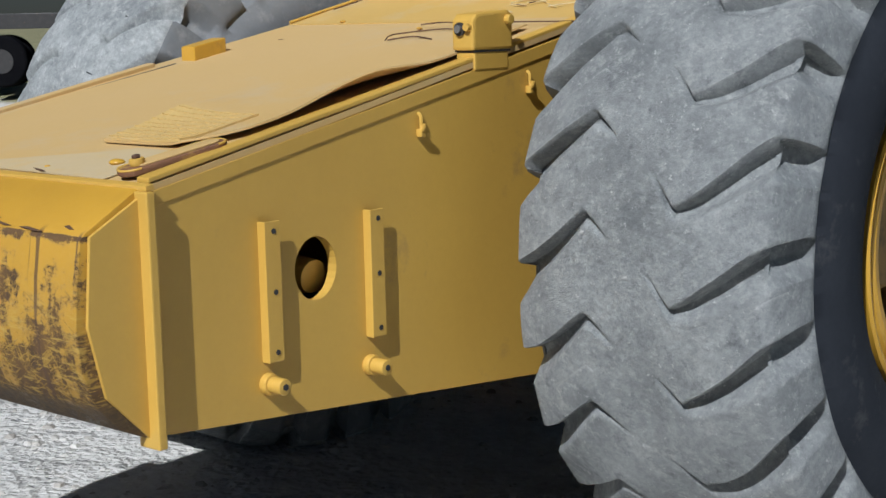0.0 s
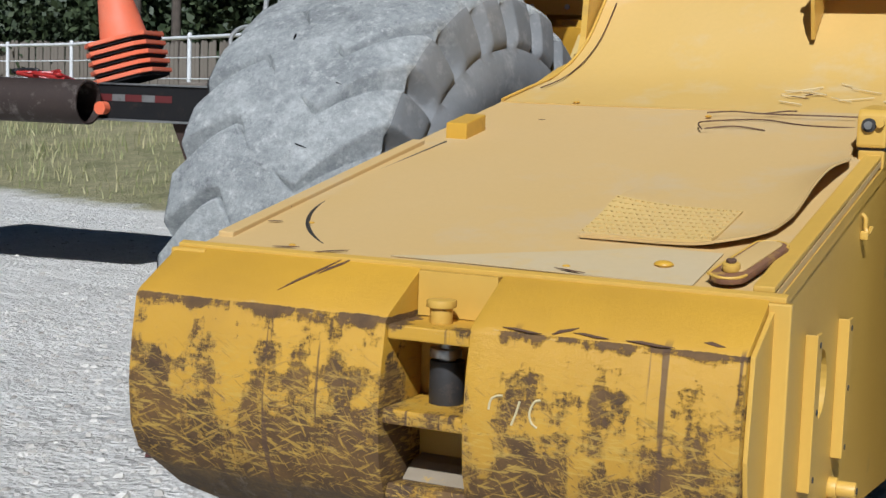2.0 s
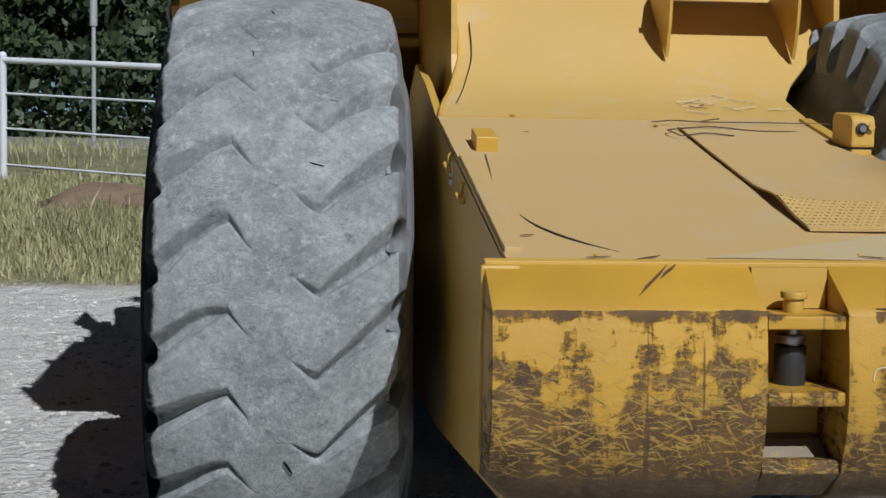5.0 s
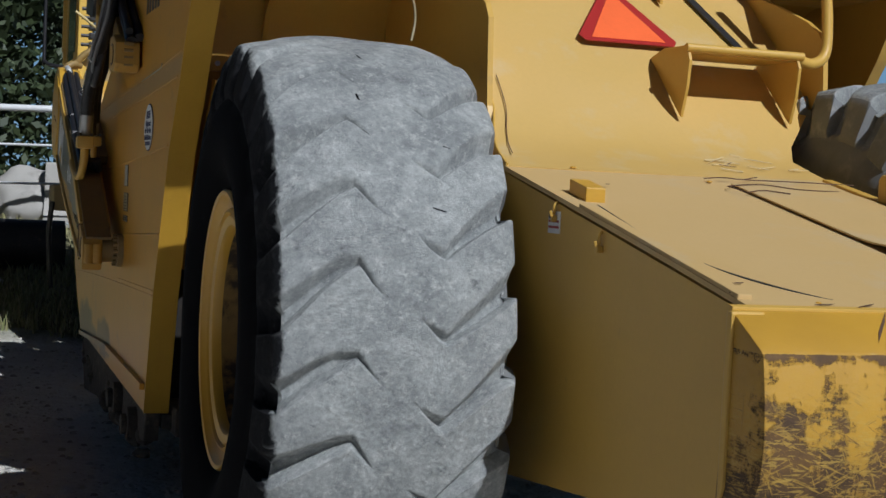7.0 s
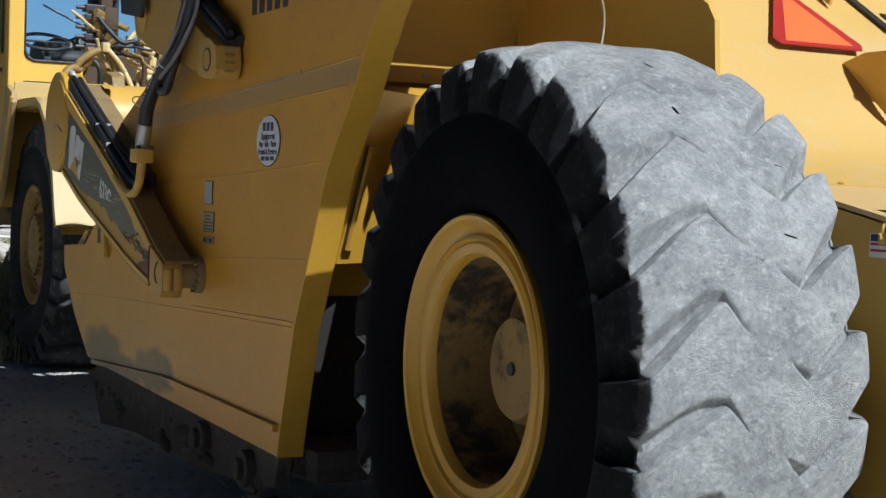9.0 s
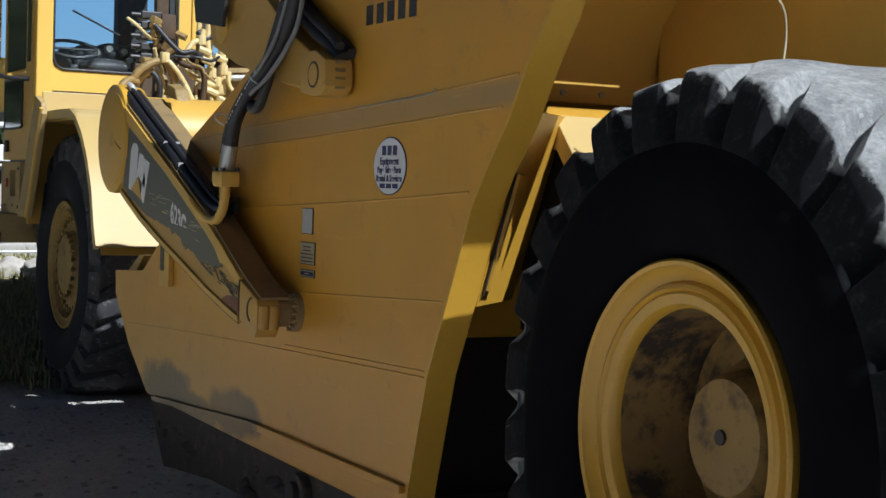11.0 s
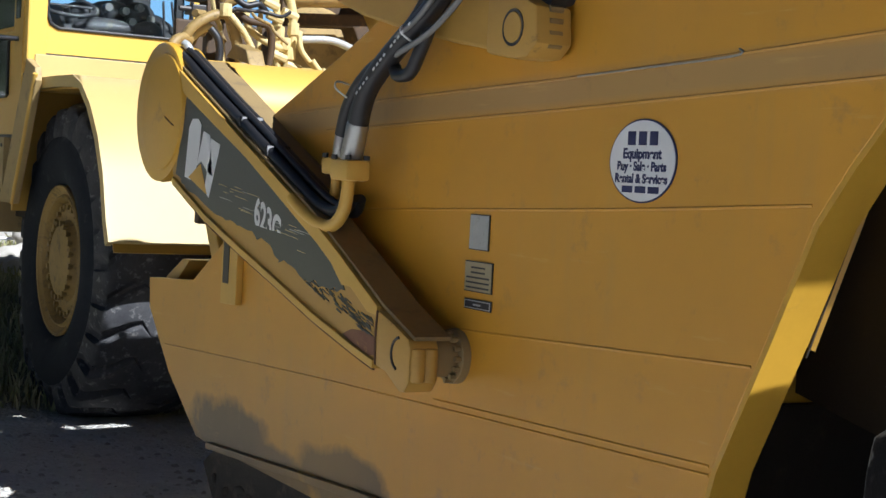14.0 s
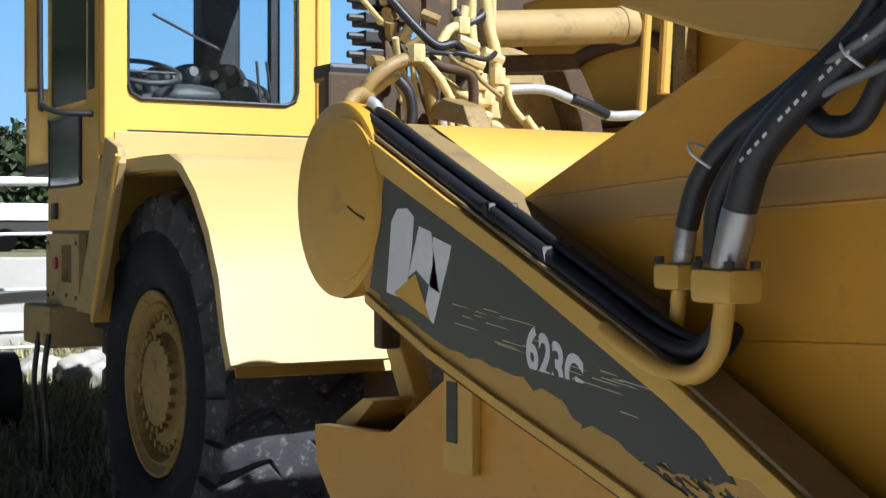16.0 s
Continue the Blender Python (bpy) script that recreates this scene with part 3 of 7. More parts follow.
        verts += [(x - dx, y - dy, z), (x + dx, y + dy, z), (x + lx * 0.4 + dx * 0.7, y + ly * 0.4 + dy * 0.7, z + tall * 0.6), (x + lx * 0.4 - dx * 0.7, y + ly * 0.4 - dy * 0.7, z + tall * 0.6), (x + lx, y + ly, z + tall)]
        faces += [(k, k + 1, k + 2, k + 3), (k + 3, k + 2, k + 4)]
    me = bpy.data.meshes.new("grass")
    me.from_pydata(verts, [], faces)
    me.materials.append(BLADE)
    tagged(new("grass", me), "uneven green and straw-coloured grass on the bank", "grass", kind="stuff")


grass()


def road():
    bm = sheet([[(x, y, 0.975) for x in (-9.5, -4, 2, 10, 30, 90)] for y in (19.5, 23, 27.5)], 0.03)
    tagged(part("road", bm, ASPHALT), "pale worn asphalt road behind the fence", "road", kind="structure")


road()


def sky_backdrop():
    """Plain clear sky far beyond the road, pale towards the horizon."""
    m, t, b = material("clear_sky", 1.0)
    sep = t.nodes.new("ShaderNodeSeparateXYZ")
    t.links.new(coords(t), sep.inputs[0])
    up = t.nodes.new("ShaderNodeMapRange")
    up.inputs["From Min"].default_value, up.inputs["From Max"].default_value = 0.0, 110.0
    t.links.new(sep.outputs["Z"], up.inputs["Value"])
    b.inputs["Base Color"].default_value = (0, 0, 0, 1)
    t.links.new(blend(t, up.outputs["Result"], (0.27, 0.40, 0.47), (0.09, 0.25, 0.44)), b.inputs["Emission Color"])
    b.inputs["Emission Strength"].default_value = 1.0
    bm = bmesh.new()
    rows = [[bm.verts.new((400 * math.sin(radians(a)), 400 * math.cos(radians(a)), z)) for a in range(-30, 81, 5)] for z in (-10, 150)]
    for k in range(len(rows[0]) - 1):
        bm.faces.new((rows[0][k], rows[0][k + 1], rows[1][k + 1], rows[1][k]))
    tagged(part("backdrop", bm, m), "clear blue sky far beyond the road", "sky", kind="structure")


sky_backdrop()

# ---- tyres, shared by the four wheels ----
LUGS, HALF = 25, 0.375


def tyre_mesh():
    """An earthmover tyre about the x axis: worn slanting lugs, grooves deepest at the shoulders."""
    pitch = math.tau / LUGS
    section = [(-0.30, 0.455), (-0.335, 0.47), (-0.365, 0.52), (-0.386, 0.59), (-0.388, 0.66), (-0.372, 0.72), (-0.357, 0.748), (-0.362, 0.762), (-0.363, 0.78), (-0.361, 0.795), (-0.358, 0.815), (-0.353, 0.838), (-0.348, 0.862), (-0.343, 0.886), (-0.335, 0.908), (-0.325, 0.922)]
    tread = [(u, 0.972 - 0.042 * abs(u / 0.310) ** 2.4) for u in np.linspace(-0.310, 0.310, 52)]
    section = section + tread + [(-x, r) for x, r in section[::-1]]
    around = 25 * 34
    px, pr = np.array([p[0] for p in section]), np.array([p[1] for p in section])
    phi = np.arange(around) * math.tau / around
    X, PHI = np.meshgrid(px, phi)
    R = np.tile(pr, (around, 1))
    deg = np.degrees(PHI)
    step = np.degrees(pitch)
    depth, tilt, turn = np.zeros_like(R), np.zeros_like(R), np.zeros_like(R)
    # Steep lip of the groove from the centre to the shoulder, in degrees, for either half; the grid is sheared to run along it.
    halves = ((-1, ((0.05, -2.4), (0.085, 0.2), (0.115, 2.4), (0.17, 0.9), (0.23, -1.8), (0.32, -7.0), (0.36, -8.6))), (1, ((0.06, -6.4), (0.095, -8.4), (0.125, -9.9), (0.19, -6.8), (0.27, -3.1), (0.33, -1.0), (0.36, -0.2))))
    lip_x = [-k[0] for k in halves[0][1][::-1]] + [k[0] for k in halves[1][1]]
    lip_a = [k[1] for k in halves[0][1][::-1]] + [k[1] for k in halves[1][1]]
    turn = np.interp(X, lip_x, lip_a)
    off = (deg + step / 2) % step - step / 2
    wob = 0.45 * np.sin(np.round(deg / step) * 2.3 + 9 * X) + 0.3 * np.sin(np.round(deg / step) * 5.1 + 23 * X)
    PHI = PHI + np.radians(turn + wob * np.interp(np.abs(X), (0.0, 0.1, 0.33, 0.38), (0, 1, 1, 0)))
    for side, _ in halves:
        u = X * side
        wide = np.interp(u, (0.05, 0.10, 0.17, 0.25, 0.32, 0.36), (0.6, 1.6, 3.2, 4.6, 6.2, 6.8))
        deep = np.interp(u, (0.04, 0.08, 0.14, 0.22, 0.30, 0.35), (0.0, 0.018, 0.032, 0.044, 0.055, 0.060))
        start = -0.85
        wall = np.clip((off - start) / 0.45, 0, 1) * np.clip((start + wide - off) / (0.42 + 0.62 * wide), 0, 1)
        wall = np.where(u > 0.05, wall, 0)
        depth = np.maximum(depth, np.clip(wall * 1.25, 0, 1) * deep)
        # Lugs worn down towards the ramp's side.
        worn = np.clip(((off - start) % step) / step, 0, 1)
        tilt = np.where(u > 0.05, 0.010 * worn * np.interp(u, (0.05, 0.2), (0, 1)), tilt)
    fade = np.interp(R, (0.755, 0.775, 0.84), (0.0, 0.7, 1.0))
    depth *= fade
    # On the flank the groove cuts inwards along x, on the tread towards the axle.
    flank = np.interp(R, (0.74, 0.77, 0.90, 0.93), (0, 1, 1, 0))
    lump = 0.004 * np.sin(5 * PHI + 11 * X) + 0.003 * np.sin(17 * PHI - 19 * X)
    Rn = R - depth * (1 - 0.75 * flank) + (tilt - 0.005) * np.interp(R, (0.86, 0.91), (0, 1)) + lump * np.interp(R, (0.6, 0.9), (0, 1))
    Xn = X - np.sign(X) * depth * 0.75 * flank
    Xn = np.where(Xn > 0, Xn * 1.06, Xn)
    Xn = Xn * (1 + 0.07 * np.clip((-Rn * np.sin(PHI) - 0.15) / 0.6, 0, 1))
    verts = np.stack([Xn, -Rn * np.cos(PHI), Rn * np.sin(PHI)], -1).reshape(-1, 3)
    n = len(section)
    i, j = np.meshgrid(np.arange(around), np.arange(n - 1), indexing="ij")
    a, b = i * n + j, ((i + 1) % around) * n + j
    faces = np.stack([a, a + 1, b + 1, b], -1).reshape(-1, 4)
    me = bpy.data.meshes.new("tyre")
    me.from_pydata(verts.tolist(), [], faces.tolist())
    me.materials.append(TYRE)
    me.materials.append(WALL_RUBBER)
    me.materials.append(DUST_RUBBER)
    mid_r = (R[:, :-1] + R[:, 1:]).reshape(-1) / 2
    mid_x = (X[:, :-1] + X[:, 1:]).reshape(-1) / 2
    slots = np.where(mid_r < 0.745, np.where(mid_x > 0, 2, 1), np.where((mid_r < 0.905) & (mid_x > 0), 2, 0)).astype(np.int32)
    me.polygons.foreach_set("material_index", slots)
    me.shade_smooth()
    me.set_sharp_from_angle(angle=radians(48))
    return me


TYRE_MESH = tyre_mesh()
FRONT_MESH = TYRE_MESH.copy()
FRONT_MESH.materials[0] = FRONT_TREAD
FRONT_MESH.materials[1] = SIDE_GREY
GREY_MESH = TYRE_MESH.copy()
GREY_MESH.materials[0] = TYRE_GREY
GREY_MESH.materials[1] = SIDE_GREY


def wheel(parent, x, y, roll, outer, kind, mesh=None, yaw=0.0):
    """A wheel under its machine. outer: -1 if its dish looks towards -x. kind: the deep dished rear wheel or the bolted front one."""
    tyre = new("tyre", mesh or FRONT_MESH)
    tyre.parent = parent
    tyre.matrix_parent_inverse = parent.matrix_basis.inverted()
    tyre.matrix_basis = pose(x, y, 0.93, roll, 0, yaw + (0 if outer < 0 else 180))
    tagged(tyre, "large worn tyre with pale dusty slanted lugs" if kind == "rear" else "large black tyre with deep slanted lugs")
    s = -1
    lip = [(s * 0.30, 0.445), (s * 0.345, 0.458), (s * 0.352, 0.452), (s * 0.348, 0.440), (s * 0.325, 0.425), (s * 0.315, 0.402), (s * 0.330, 0.394), (s * 0.334, 0.384), (s * 0.322, 0.377), (s * 0.328, 0.369), (s * 0.322, 0.343), (s * 0.310, 0.334)]
    o = (0, 0, 0)
    if kind == "rear":
        ring = turned(lip + [(s * 0.29, 0.332)], o, 72, caps=False)
        barrel = turned([(s * 0.29, 0.332), (s * 0.06, 0.318), (s * 0.05, 0.445)], o, 72, caps=False)
        hub = turned([(s * 0.06, 0.318), (s * 0.075, 0.21), (s * 0.11, 0.175), (s * 0.17, 0.165), (s * 0.195, 0.150), (s * 0.20, 0.0)], o, 40)
        rim = part("rim", ring, YELLOW_DEEP, tyre, "yellow stepped steel rim", 35)
        part("rim_barrel", barrel, BARREL_DIRT_SHADE, tyre, "dirty inside of the rim, shade painted in", 35)
        body = part("hub", hub, HUB_DIRT_SHADE, tyre, "dirty yellow wheel hub, darkened for the shade deep in the rim", 35)
        for a in (90, 210, 330):
            c, d = 0.215 * math.cos(radians(a)), 0.215 * math.sin(radians(a))
            part("hub_bolt", rod((s * 0.13, c, d), (s * 0.06, c, d), 0.014, seg=8), DARK_STEEL, tyre)
        part("hub_plug", rod((s * 0.208, 0, 0), (s * 0.19, 0, 0), 0.020, seg=12), DARK_STEEL, tyre)
    else:
        ring = turned(lip[:8] + [(s * 0.30, 0.365), (s * 0.26, 0.36), (s * 0.05, 0.445)], o, 72, caps=False)
        part("rim", ring, RIM_TAN, tyre, "dull tan-yellow steel rim", 35)
        disc = turned([(s * 0.24, 0.362), (s * 0.285, 0.352), (s * 0.285, 0.250), (s * 0.30, 0.235), (s * 0.335, 0.215), (s * 0.345, 0.19), (s * 0.345, 0.0)], o, 48)
        hub = part("hub", disc, RIM_TAN, tyre, "yellow planetary hub ringed with bolts", 35)
        nut = bmesh.new()
        bmesh.ops.create_cone(nut, cap_ends=True, segments=6, radius1=0.019, radius2=0.016, depth=0.03, matrix=pose(0, 0, 0, 0, 90, 0))
        me = bpy.data.meshes.new("wheel_nut")
        nut.to_mesh(me)
        nut.free()
        me.materials.append(RIM_TAN)
        for count, r, x0 in ((28, 0.325, 0.295), (20, 0.225, 0.335)):
            for k in range(count):
                n = new("wheel_nut", me)
                n.parent = tyre
                a = math.tau * k / count
                n.location = (s * x0, r * math.cos(a), r * math.sin(a))
    return tyre


RIM_TAN = surface("dirty_tan_rim_paint", (0.36, 0.235, 0.065), (0.29, 0.19, 0.055), (0.12, 0.085, 0.04), 7.0, 40.0, 0.35, (0.52, 0.70), 0.6, bump=0.15)
# Grime darkened further: shade inside the rim is put into hub and barrel.
HUB_DIRT_SHADE = surface("grimy_shaded_yellow_hub", (0.34, 0.21, 0.05), (0.26, 0.155, 0.04), (0.055, 0.036, 0.02), 3.5, 30.0, 0.3, (0.48, 0.66), 0.6, bump=0.15)

BARREL_DIRT_SHADE = surface("brown_caked_shaded_rim", (0.20, 0.12, 0.035), (0.27, 0.165, 0.045), (0.035, 0.024, 0.015), 2.2, 30.0, 0.4, (0.46, 0.56), 0.75, bump=0.2)

# ---- the scraper: push block, rear frame, bowl ----
scraper = thing("scraper", 0, 1.0, 0, "yellow earthmoving scraper with a scraped push block and worn tyres", "scraper")
wheel(scraper, -1.086, -0.016, 0, -1, "rear", TYRE_MESH, -1.7)
wheel(scraper, 1.145, -0.005, 4.6, 1, "rear", GREY_MESH)


def push_block():
    """Two curved pads with a pin slot between them."""
    outline = [(-1.925, 1.195), (-2.062, 1.118), (-2.074, 1.105), (-2.088, 1.02), (-2.096, 0.93), (-2.088, 0.84), (-2.060, 0.765), (-2.005, 0.705), (-1.93, 0.670), (-1.90, 0.665)]
    for x0, x1, sign in ((-0.652, -0.074, -1), (0.098, 0.612, 1)):
        bm = prism(outline, "x", x0, x1, 0.006)
        bmesh.ops.bisect_plane(bm, geom=bm.verts[:] + bm.edges[:] + bm.faces[:], plane_co=(x0 + 0.13, 0, 0), plane_no=(1, 0, 0))
        bmesh.ops.bisect_plane(bm, geom=bm.verts[:] + bm.edges[:] + bm.faces[:], plane_co=(x0 + 0.07, 0, 0), plane_no=(1, 0, 0))
        bmesh.ops.bisect_plane(bm, geom=bm.verts[:] + bm.edges[:] + bm.faces[:], plane_co=(x0 + 0.03, 0, 0), plane_no=(1, 0, 0))
        # The outer lower corner is cut away in a curve.
        for v in bm.verts:
            if sign < 0:
                near = max(0, min(1, (x0 + 0.13 - v.co.x) / 0.13))
                v.co.z += near ** 2 * max(0, 0.80 - v.co.z) * 0.62 - 0.012 * max(0, min(1, (0.80 - v.co.z) / 0.1))
        part("push_pad", bm, WORN, scraper, "push pad with yellow paint scraped down to brown rust", 30)
    # Jaw plates, floor and pin between the pads.
    part("jaw_plate", box(-0.072, 0.096, -2.07, -1.90, 1.072, 1.100, 0.004), WORN, scraper)
    part("jaw_plate", box(-0.072, 0.096, -2.085, -1.85, 0.912, 0.942, 0.006), WORN, scraper, "scraped middle jaw plate")
    part("jaw_floor", prism([(-1.93, 0.70), (-1.995, 0.785), (-1.95, 0.815), (-1.88, 0.825), (-1.86, 0.70)], "x", -0.072, 0.096, 0.006), JAW_DUST, scraper, "grey dusty sloped floor of the pin slot")
    part("jaw_plate", prism([(-1.97, 0.695), (-2.065, 0.765), (-2.055, 0.792), (-1.998, 0.786), (-1.935, 0.70)], "x", -0.072, 0.096, 0.005), WORN, scraper, "scraped lower lip of the pin slot")
    part("slot_back", box(-0.072, 0.096, -1.875, -1.855, 0.72, 1.20), YELLOW, scraper)
    part("slot_back", box(-0.072, 0.096, -1.945, -1.932, 1.102, 1.189), YELLOW, scraper)
    part("push_pin", rod((0.010, -1.975, 0.935), (0.010, -1.975, 1.026), 0.034, seg=28, bevel=0.003), DARK_STEEL, scraper, "bare dark steel hitch pin", 40)
    bolt = rod((0.005, -2.0, 1.098), (0.005, -2.0, 1.135), 0.022, seg=12, bevel=0.003)
    rod((0.005, -2.0, 1.130), (0.005, -2.0, 1.145), 0.029, seg=12, bevel=0.003, bm=bolt)
    part("pin_cap", bolt, YELLOW, scraper, "", 40)
    part("pin_stem", rod((0.012, -1.98, 1.02), (0.012, -1.98, 1.08), 0.016, seg=16), STEEL, scraper, "", 40)
    collar = rod((0.008, -1.98, 1.032), (0.008, -1.98, 1.050), 0.031, seg=20, bevel=0.003)
    part("pin_collar", collar, STEEL, scraper, "bright worn steel collar", 40)
    # Bare gouges in the paint of the sloping tops.
    rng = random.Random(9)
    for x, d, length, lean in ((-0.295, 0.055, 0.15, 144), (-0.255, 0.025, 0.08, 140), (0.33, 0.14, 0.07, 84), (0.28, 0.135, 0.05, 120), (0.20, 0.145, 0.08, 84), (0.44, 0.145, 0.09, 86), (0.55, 0.13, 0.04, 80)):
        pts = [(-length / 2, 0), (-length / 5, 0.004 + 0.003 * rng.random()), (length / 2, 0.001), (length / 6, -0.003)]
        m = Matrix.Translation((x, -1.925 - d, 1.195 - d * 0.562 + 0.0005)) @ Matrix.Rotation(radians(29.3), 4, "X") @ Matrix.Rotation(radians(lean - 90), 4, "Z")
        part("paint_gouge", moved(prism(pts, "z", 0, 0.0015), m), RUST, scraper, "bare brown gouge in the paint")
    # Chalk marks.
    for pts in (((0.150, 0.968), (0.153, 0.985), (0.163, 0.994), (0.176, 0.996)), ((0.196, 0.945), (0.204, 0.968), (0.210, 0.990)), ((0.246, 0.946), (0.234, 0.955), (0.230, 0.972), (0.238, 0.992), (0.250, 0.996))):
        part("chalk_mark", hose([(x, -2.0915 - 0.06 * (0.99 - z), z) for x, z in pts], 0.0024, 6, 5), CHALK, scraper, "faint white chalk stroke")


def moved(bm, m):
    bm.transform(m)
    return bm


push_block()


def tyre_wear(x, y, yaw):
    """Cuts in the tread, pale rubbed rims of two lugs and a dark ring on the inner wall of the dusty wheel."""
    m = pose(x, y, 0.93, 0, 0, yaw)
    # Black ring stands in for a shadowed gap on the inner wall.
    ring = bmesh.new()
    hose([(0.383, 0.604 * math.cos(a), 0.604 * math.sin(a)) for a in [math.tau * k / 48 for k in range(49)]], 0.013, 8, 1, ring)
    part("dark_ring", moved(ring, m), HOSE, scraper, "black ring on the tyre's inner wall", 60)
    # Cuts: place across the tread, turn round the axle, length, lean, all on the worn crown.
    for u, turn, length, lean in ((-0.068, 51, 0.032, 80), (-0.086, 41.5, 0.050, 88), (0.113, 27, 0.060, 14), (0.025, 7, 0.030, 40), (0.128, 0.6, 0.085, 52), (-0.02, 66, 0.035, 70), (0.16, 40, 0.045, 20), (0.05, -26, 0.05, 60)):
        a = radians(turn)
        r = 0.966 - 0.042 * abs(u / 0.31) ** 2.4
        q = prism([(-length / 2, 0), (-length * 0.1, 0.0026), (length / 2, 0.0006), (length * 0.1, -0.0022)], "z", -0.012, 0.0025)
        q.transform(m @ Matrix.Translation((u, -r * math.cos(a), r * math.sin(a))) @ Matrix.Rotation(radians(90) - a, 4, "X") @ Matrix.Rotation(radians(-lean), 4, "Z"))
        part("tread_cut", q, WALL_RUBBER, scraper, "dark cut in the tread")


tyre_wear(-1.086, -0.016, -1.7)


def deck_z(y):
    return 1.195 + (y + 1.925) * 0.1995


def rear_frame():
    # Side plates, the one on the bracket side with a round hand hole.
    side = [(-1.925, 0.672), (-1.925, 1.178), (-0.40, 1.478), (0.10, 1.62), (1.10, 2.55), (1.10, 0.50), (-0.45, 0.535)]
    hole = [(-1.440 + 0.066 * math.cos(a), 0.96 + 0.074 * math.sin(a)) for a in [math.tau * k / 28 for k in range(28)]]
    part("side_plate", prism(side, "x", 0.585, 0.612, 0, None, [hole]), YELLOW, scraper, "side plate with a round hand hole")
    left = side[:4] + [(0.50, 1.70), (1.10, 1.45)] + side[5:]
    part("side_plate", prism(left, "x", -0.600, -0.575), YELLOW, scraper)
    part("floor_plate", prism([(-1.90, 0.68), (-1.90, 0.70), (1.0, 0.53), (1.0, 0.51)], "x", -0.572, 0.582), DARK_STEEL, scraper)
    part("end_plate", box(-0.572, 0.582, -1.91, -1.88, 0.71, 1.17), YELLOW, scraper)
    # Inside of the hand hole: a tube end catches light.
    part("inner_tube", rod((0.40, -1.40, 0.95), (0.56, -1.40, 0.93), 0.040, seg=16), YELLOW, scraper, "", 40)
    # Upright flange at the block's corner, either side.
    part("corner_flange", prism([(-1.938, 0.652), (-1.938, 1.188), (-1.916, 1.188), (-1.916, 0.652)], "x", 0.585, 0.652, 0.004), YELLOW, scraper)
    part("corner_flange", prism([(-1.945, 0.80), (-1.945, 1.19), (-1.92, 1.19), (-1.92, 0.74)], "x", -0.660, -0.575, 0.006), YELLOW, scraper)
    # Slanted cheek between pad and flange.
    part("cheek_plate", prism([(-1.925, 1.180), (-2.058, 1.110), (-2.075, 0.93), (-2.04, 0.78), (-1.925, 0.662)], "x", 0.613, 0.622, 0.002), YELLOW, scraper)
    # Deck: main sheet with edge strips.
    rows = []
    for y in np.linspace(-1.925, -0.35, 24):
        rows.append([(x, y, deck_z(y) + 0.004 * math.sin(3 * x + 2 * y)) for x in np.linspace(-0.60, 0.612, 12)])
    part("deck_plate", sheet(rows, 0.014), DUSTY, scraper, "dusty tan-yellow deck plate", 30)
    for x0, x1, lift in ((0.572, 0.612, 0.012),):
        part("edge_strip", prism([(-1.90, deck_z(-1.90)), (-1.90, deck_z(-1.90) + lift), (-0.36, deck_z(-0.36) + lift), (-0.36, deck_z(-0.36))], "x", x0, x1, 0.003), YELLOW, scraper)
    part("edge_strip", prism([(-1.86, deck_z(-1.86)), (-1.86, deck_z(-1.86) + 0.014), (-0.95, deck_z(-0.95) + 0.014), (-0.95, deck_z(-0.95))], "x", -0.598, -0.56, 0.003), DUSTY, scraper)
    # Folded strip along the side plate's upper edge.
    part("edge_fold", prism([(-1.905, 1.150), (-1.905, 1.182), (-0.42, 1.474), (-0.42, 1.440)], "x", 0.6125, 0.6155, 0.001), YELLOW, scraper)
    part("deck_lip", prism([(-1.930, 1.188), (-1.930, 1.1985), (-1.912, 1.2035), (-1.905, 1.19)], "x", -0.650, 0.64, 0.002), YELLOW, scraper)


rear_frame()


def deck_cover():
    """A loose cover sheet whose long edges have sprung up in a wave, with a strip of tread plate at its end."""
    def edges(y):
        right = float(np.interp(y, (-1.67, -1.62, -1.56, -1.46, -1.30, -1.15, -0.97, -0.90, -0.50), (0.435, 0.49, 0.525, 0.540, 0.542, 0.552, 0.560, 0.545, 0.50)))
        return 0.138 + 0.015 * (-0.50 - y) / 1.1, right

    def lift(t, s):
        right = 0.034 * math.exp(-((t - 0.38) / 0.17) ** 2) * s ** 6 + 0.010 * s ** 8
        left = 0.018 * math.exp(-((t - 0.17) / 0.10) ** 2) * (1 - s) ** 4
        return right + left
    rows = []
    for y in np.linspace(-1.67, -0.50, 38):
        t = (y + 1.60) / 1.10
        a, c = edges(y)
        rows.append([(a + (c - a) * k / 17, y, deck_z(y) + 0.008 + lift(t, k / 17)) for k in range(18)])
    part("cover_sheet", sheet(rows, 0.005), DUSTY, scraper, "loose dusty cover sheet with sprung-up wavy edges", 40)

    def plate_z(x, y):
        a, c = edges(y)
        return deck_z(y) + 0.0135 + lift((y + 1.60) / 1.10, (x - a) / (c - a))
    rows = [[(x, y, plate_z(x, y)) for x in np.linspace(0.150, 0.428, 10)] for y in np.linspace(-1.668, -1.43, 7)]
    plate = part("tread_plate", sheet(rows, 0.005), TREAD_PLATE, scraper, "dusty yellow checkered tread plate")
    bm = bmesh.new()
    for i in range(20):
        for j in range(9):
            x, y = 0.157 + i * 0.0139, -1.655 + j * 0.0265
            q = box(-0.0048, 0.0048, -0.0016, 0.0016, 0, 0.003)
            q.transform(pose(x, y, plate_z(x, y), 11, 0, 45 if (i + j) % 2 else -45))
            join(bm, q)
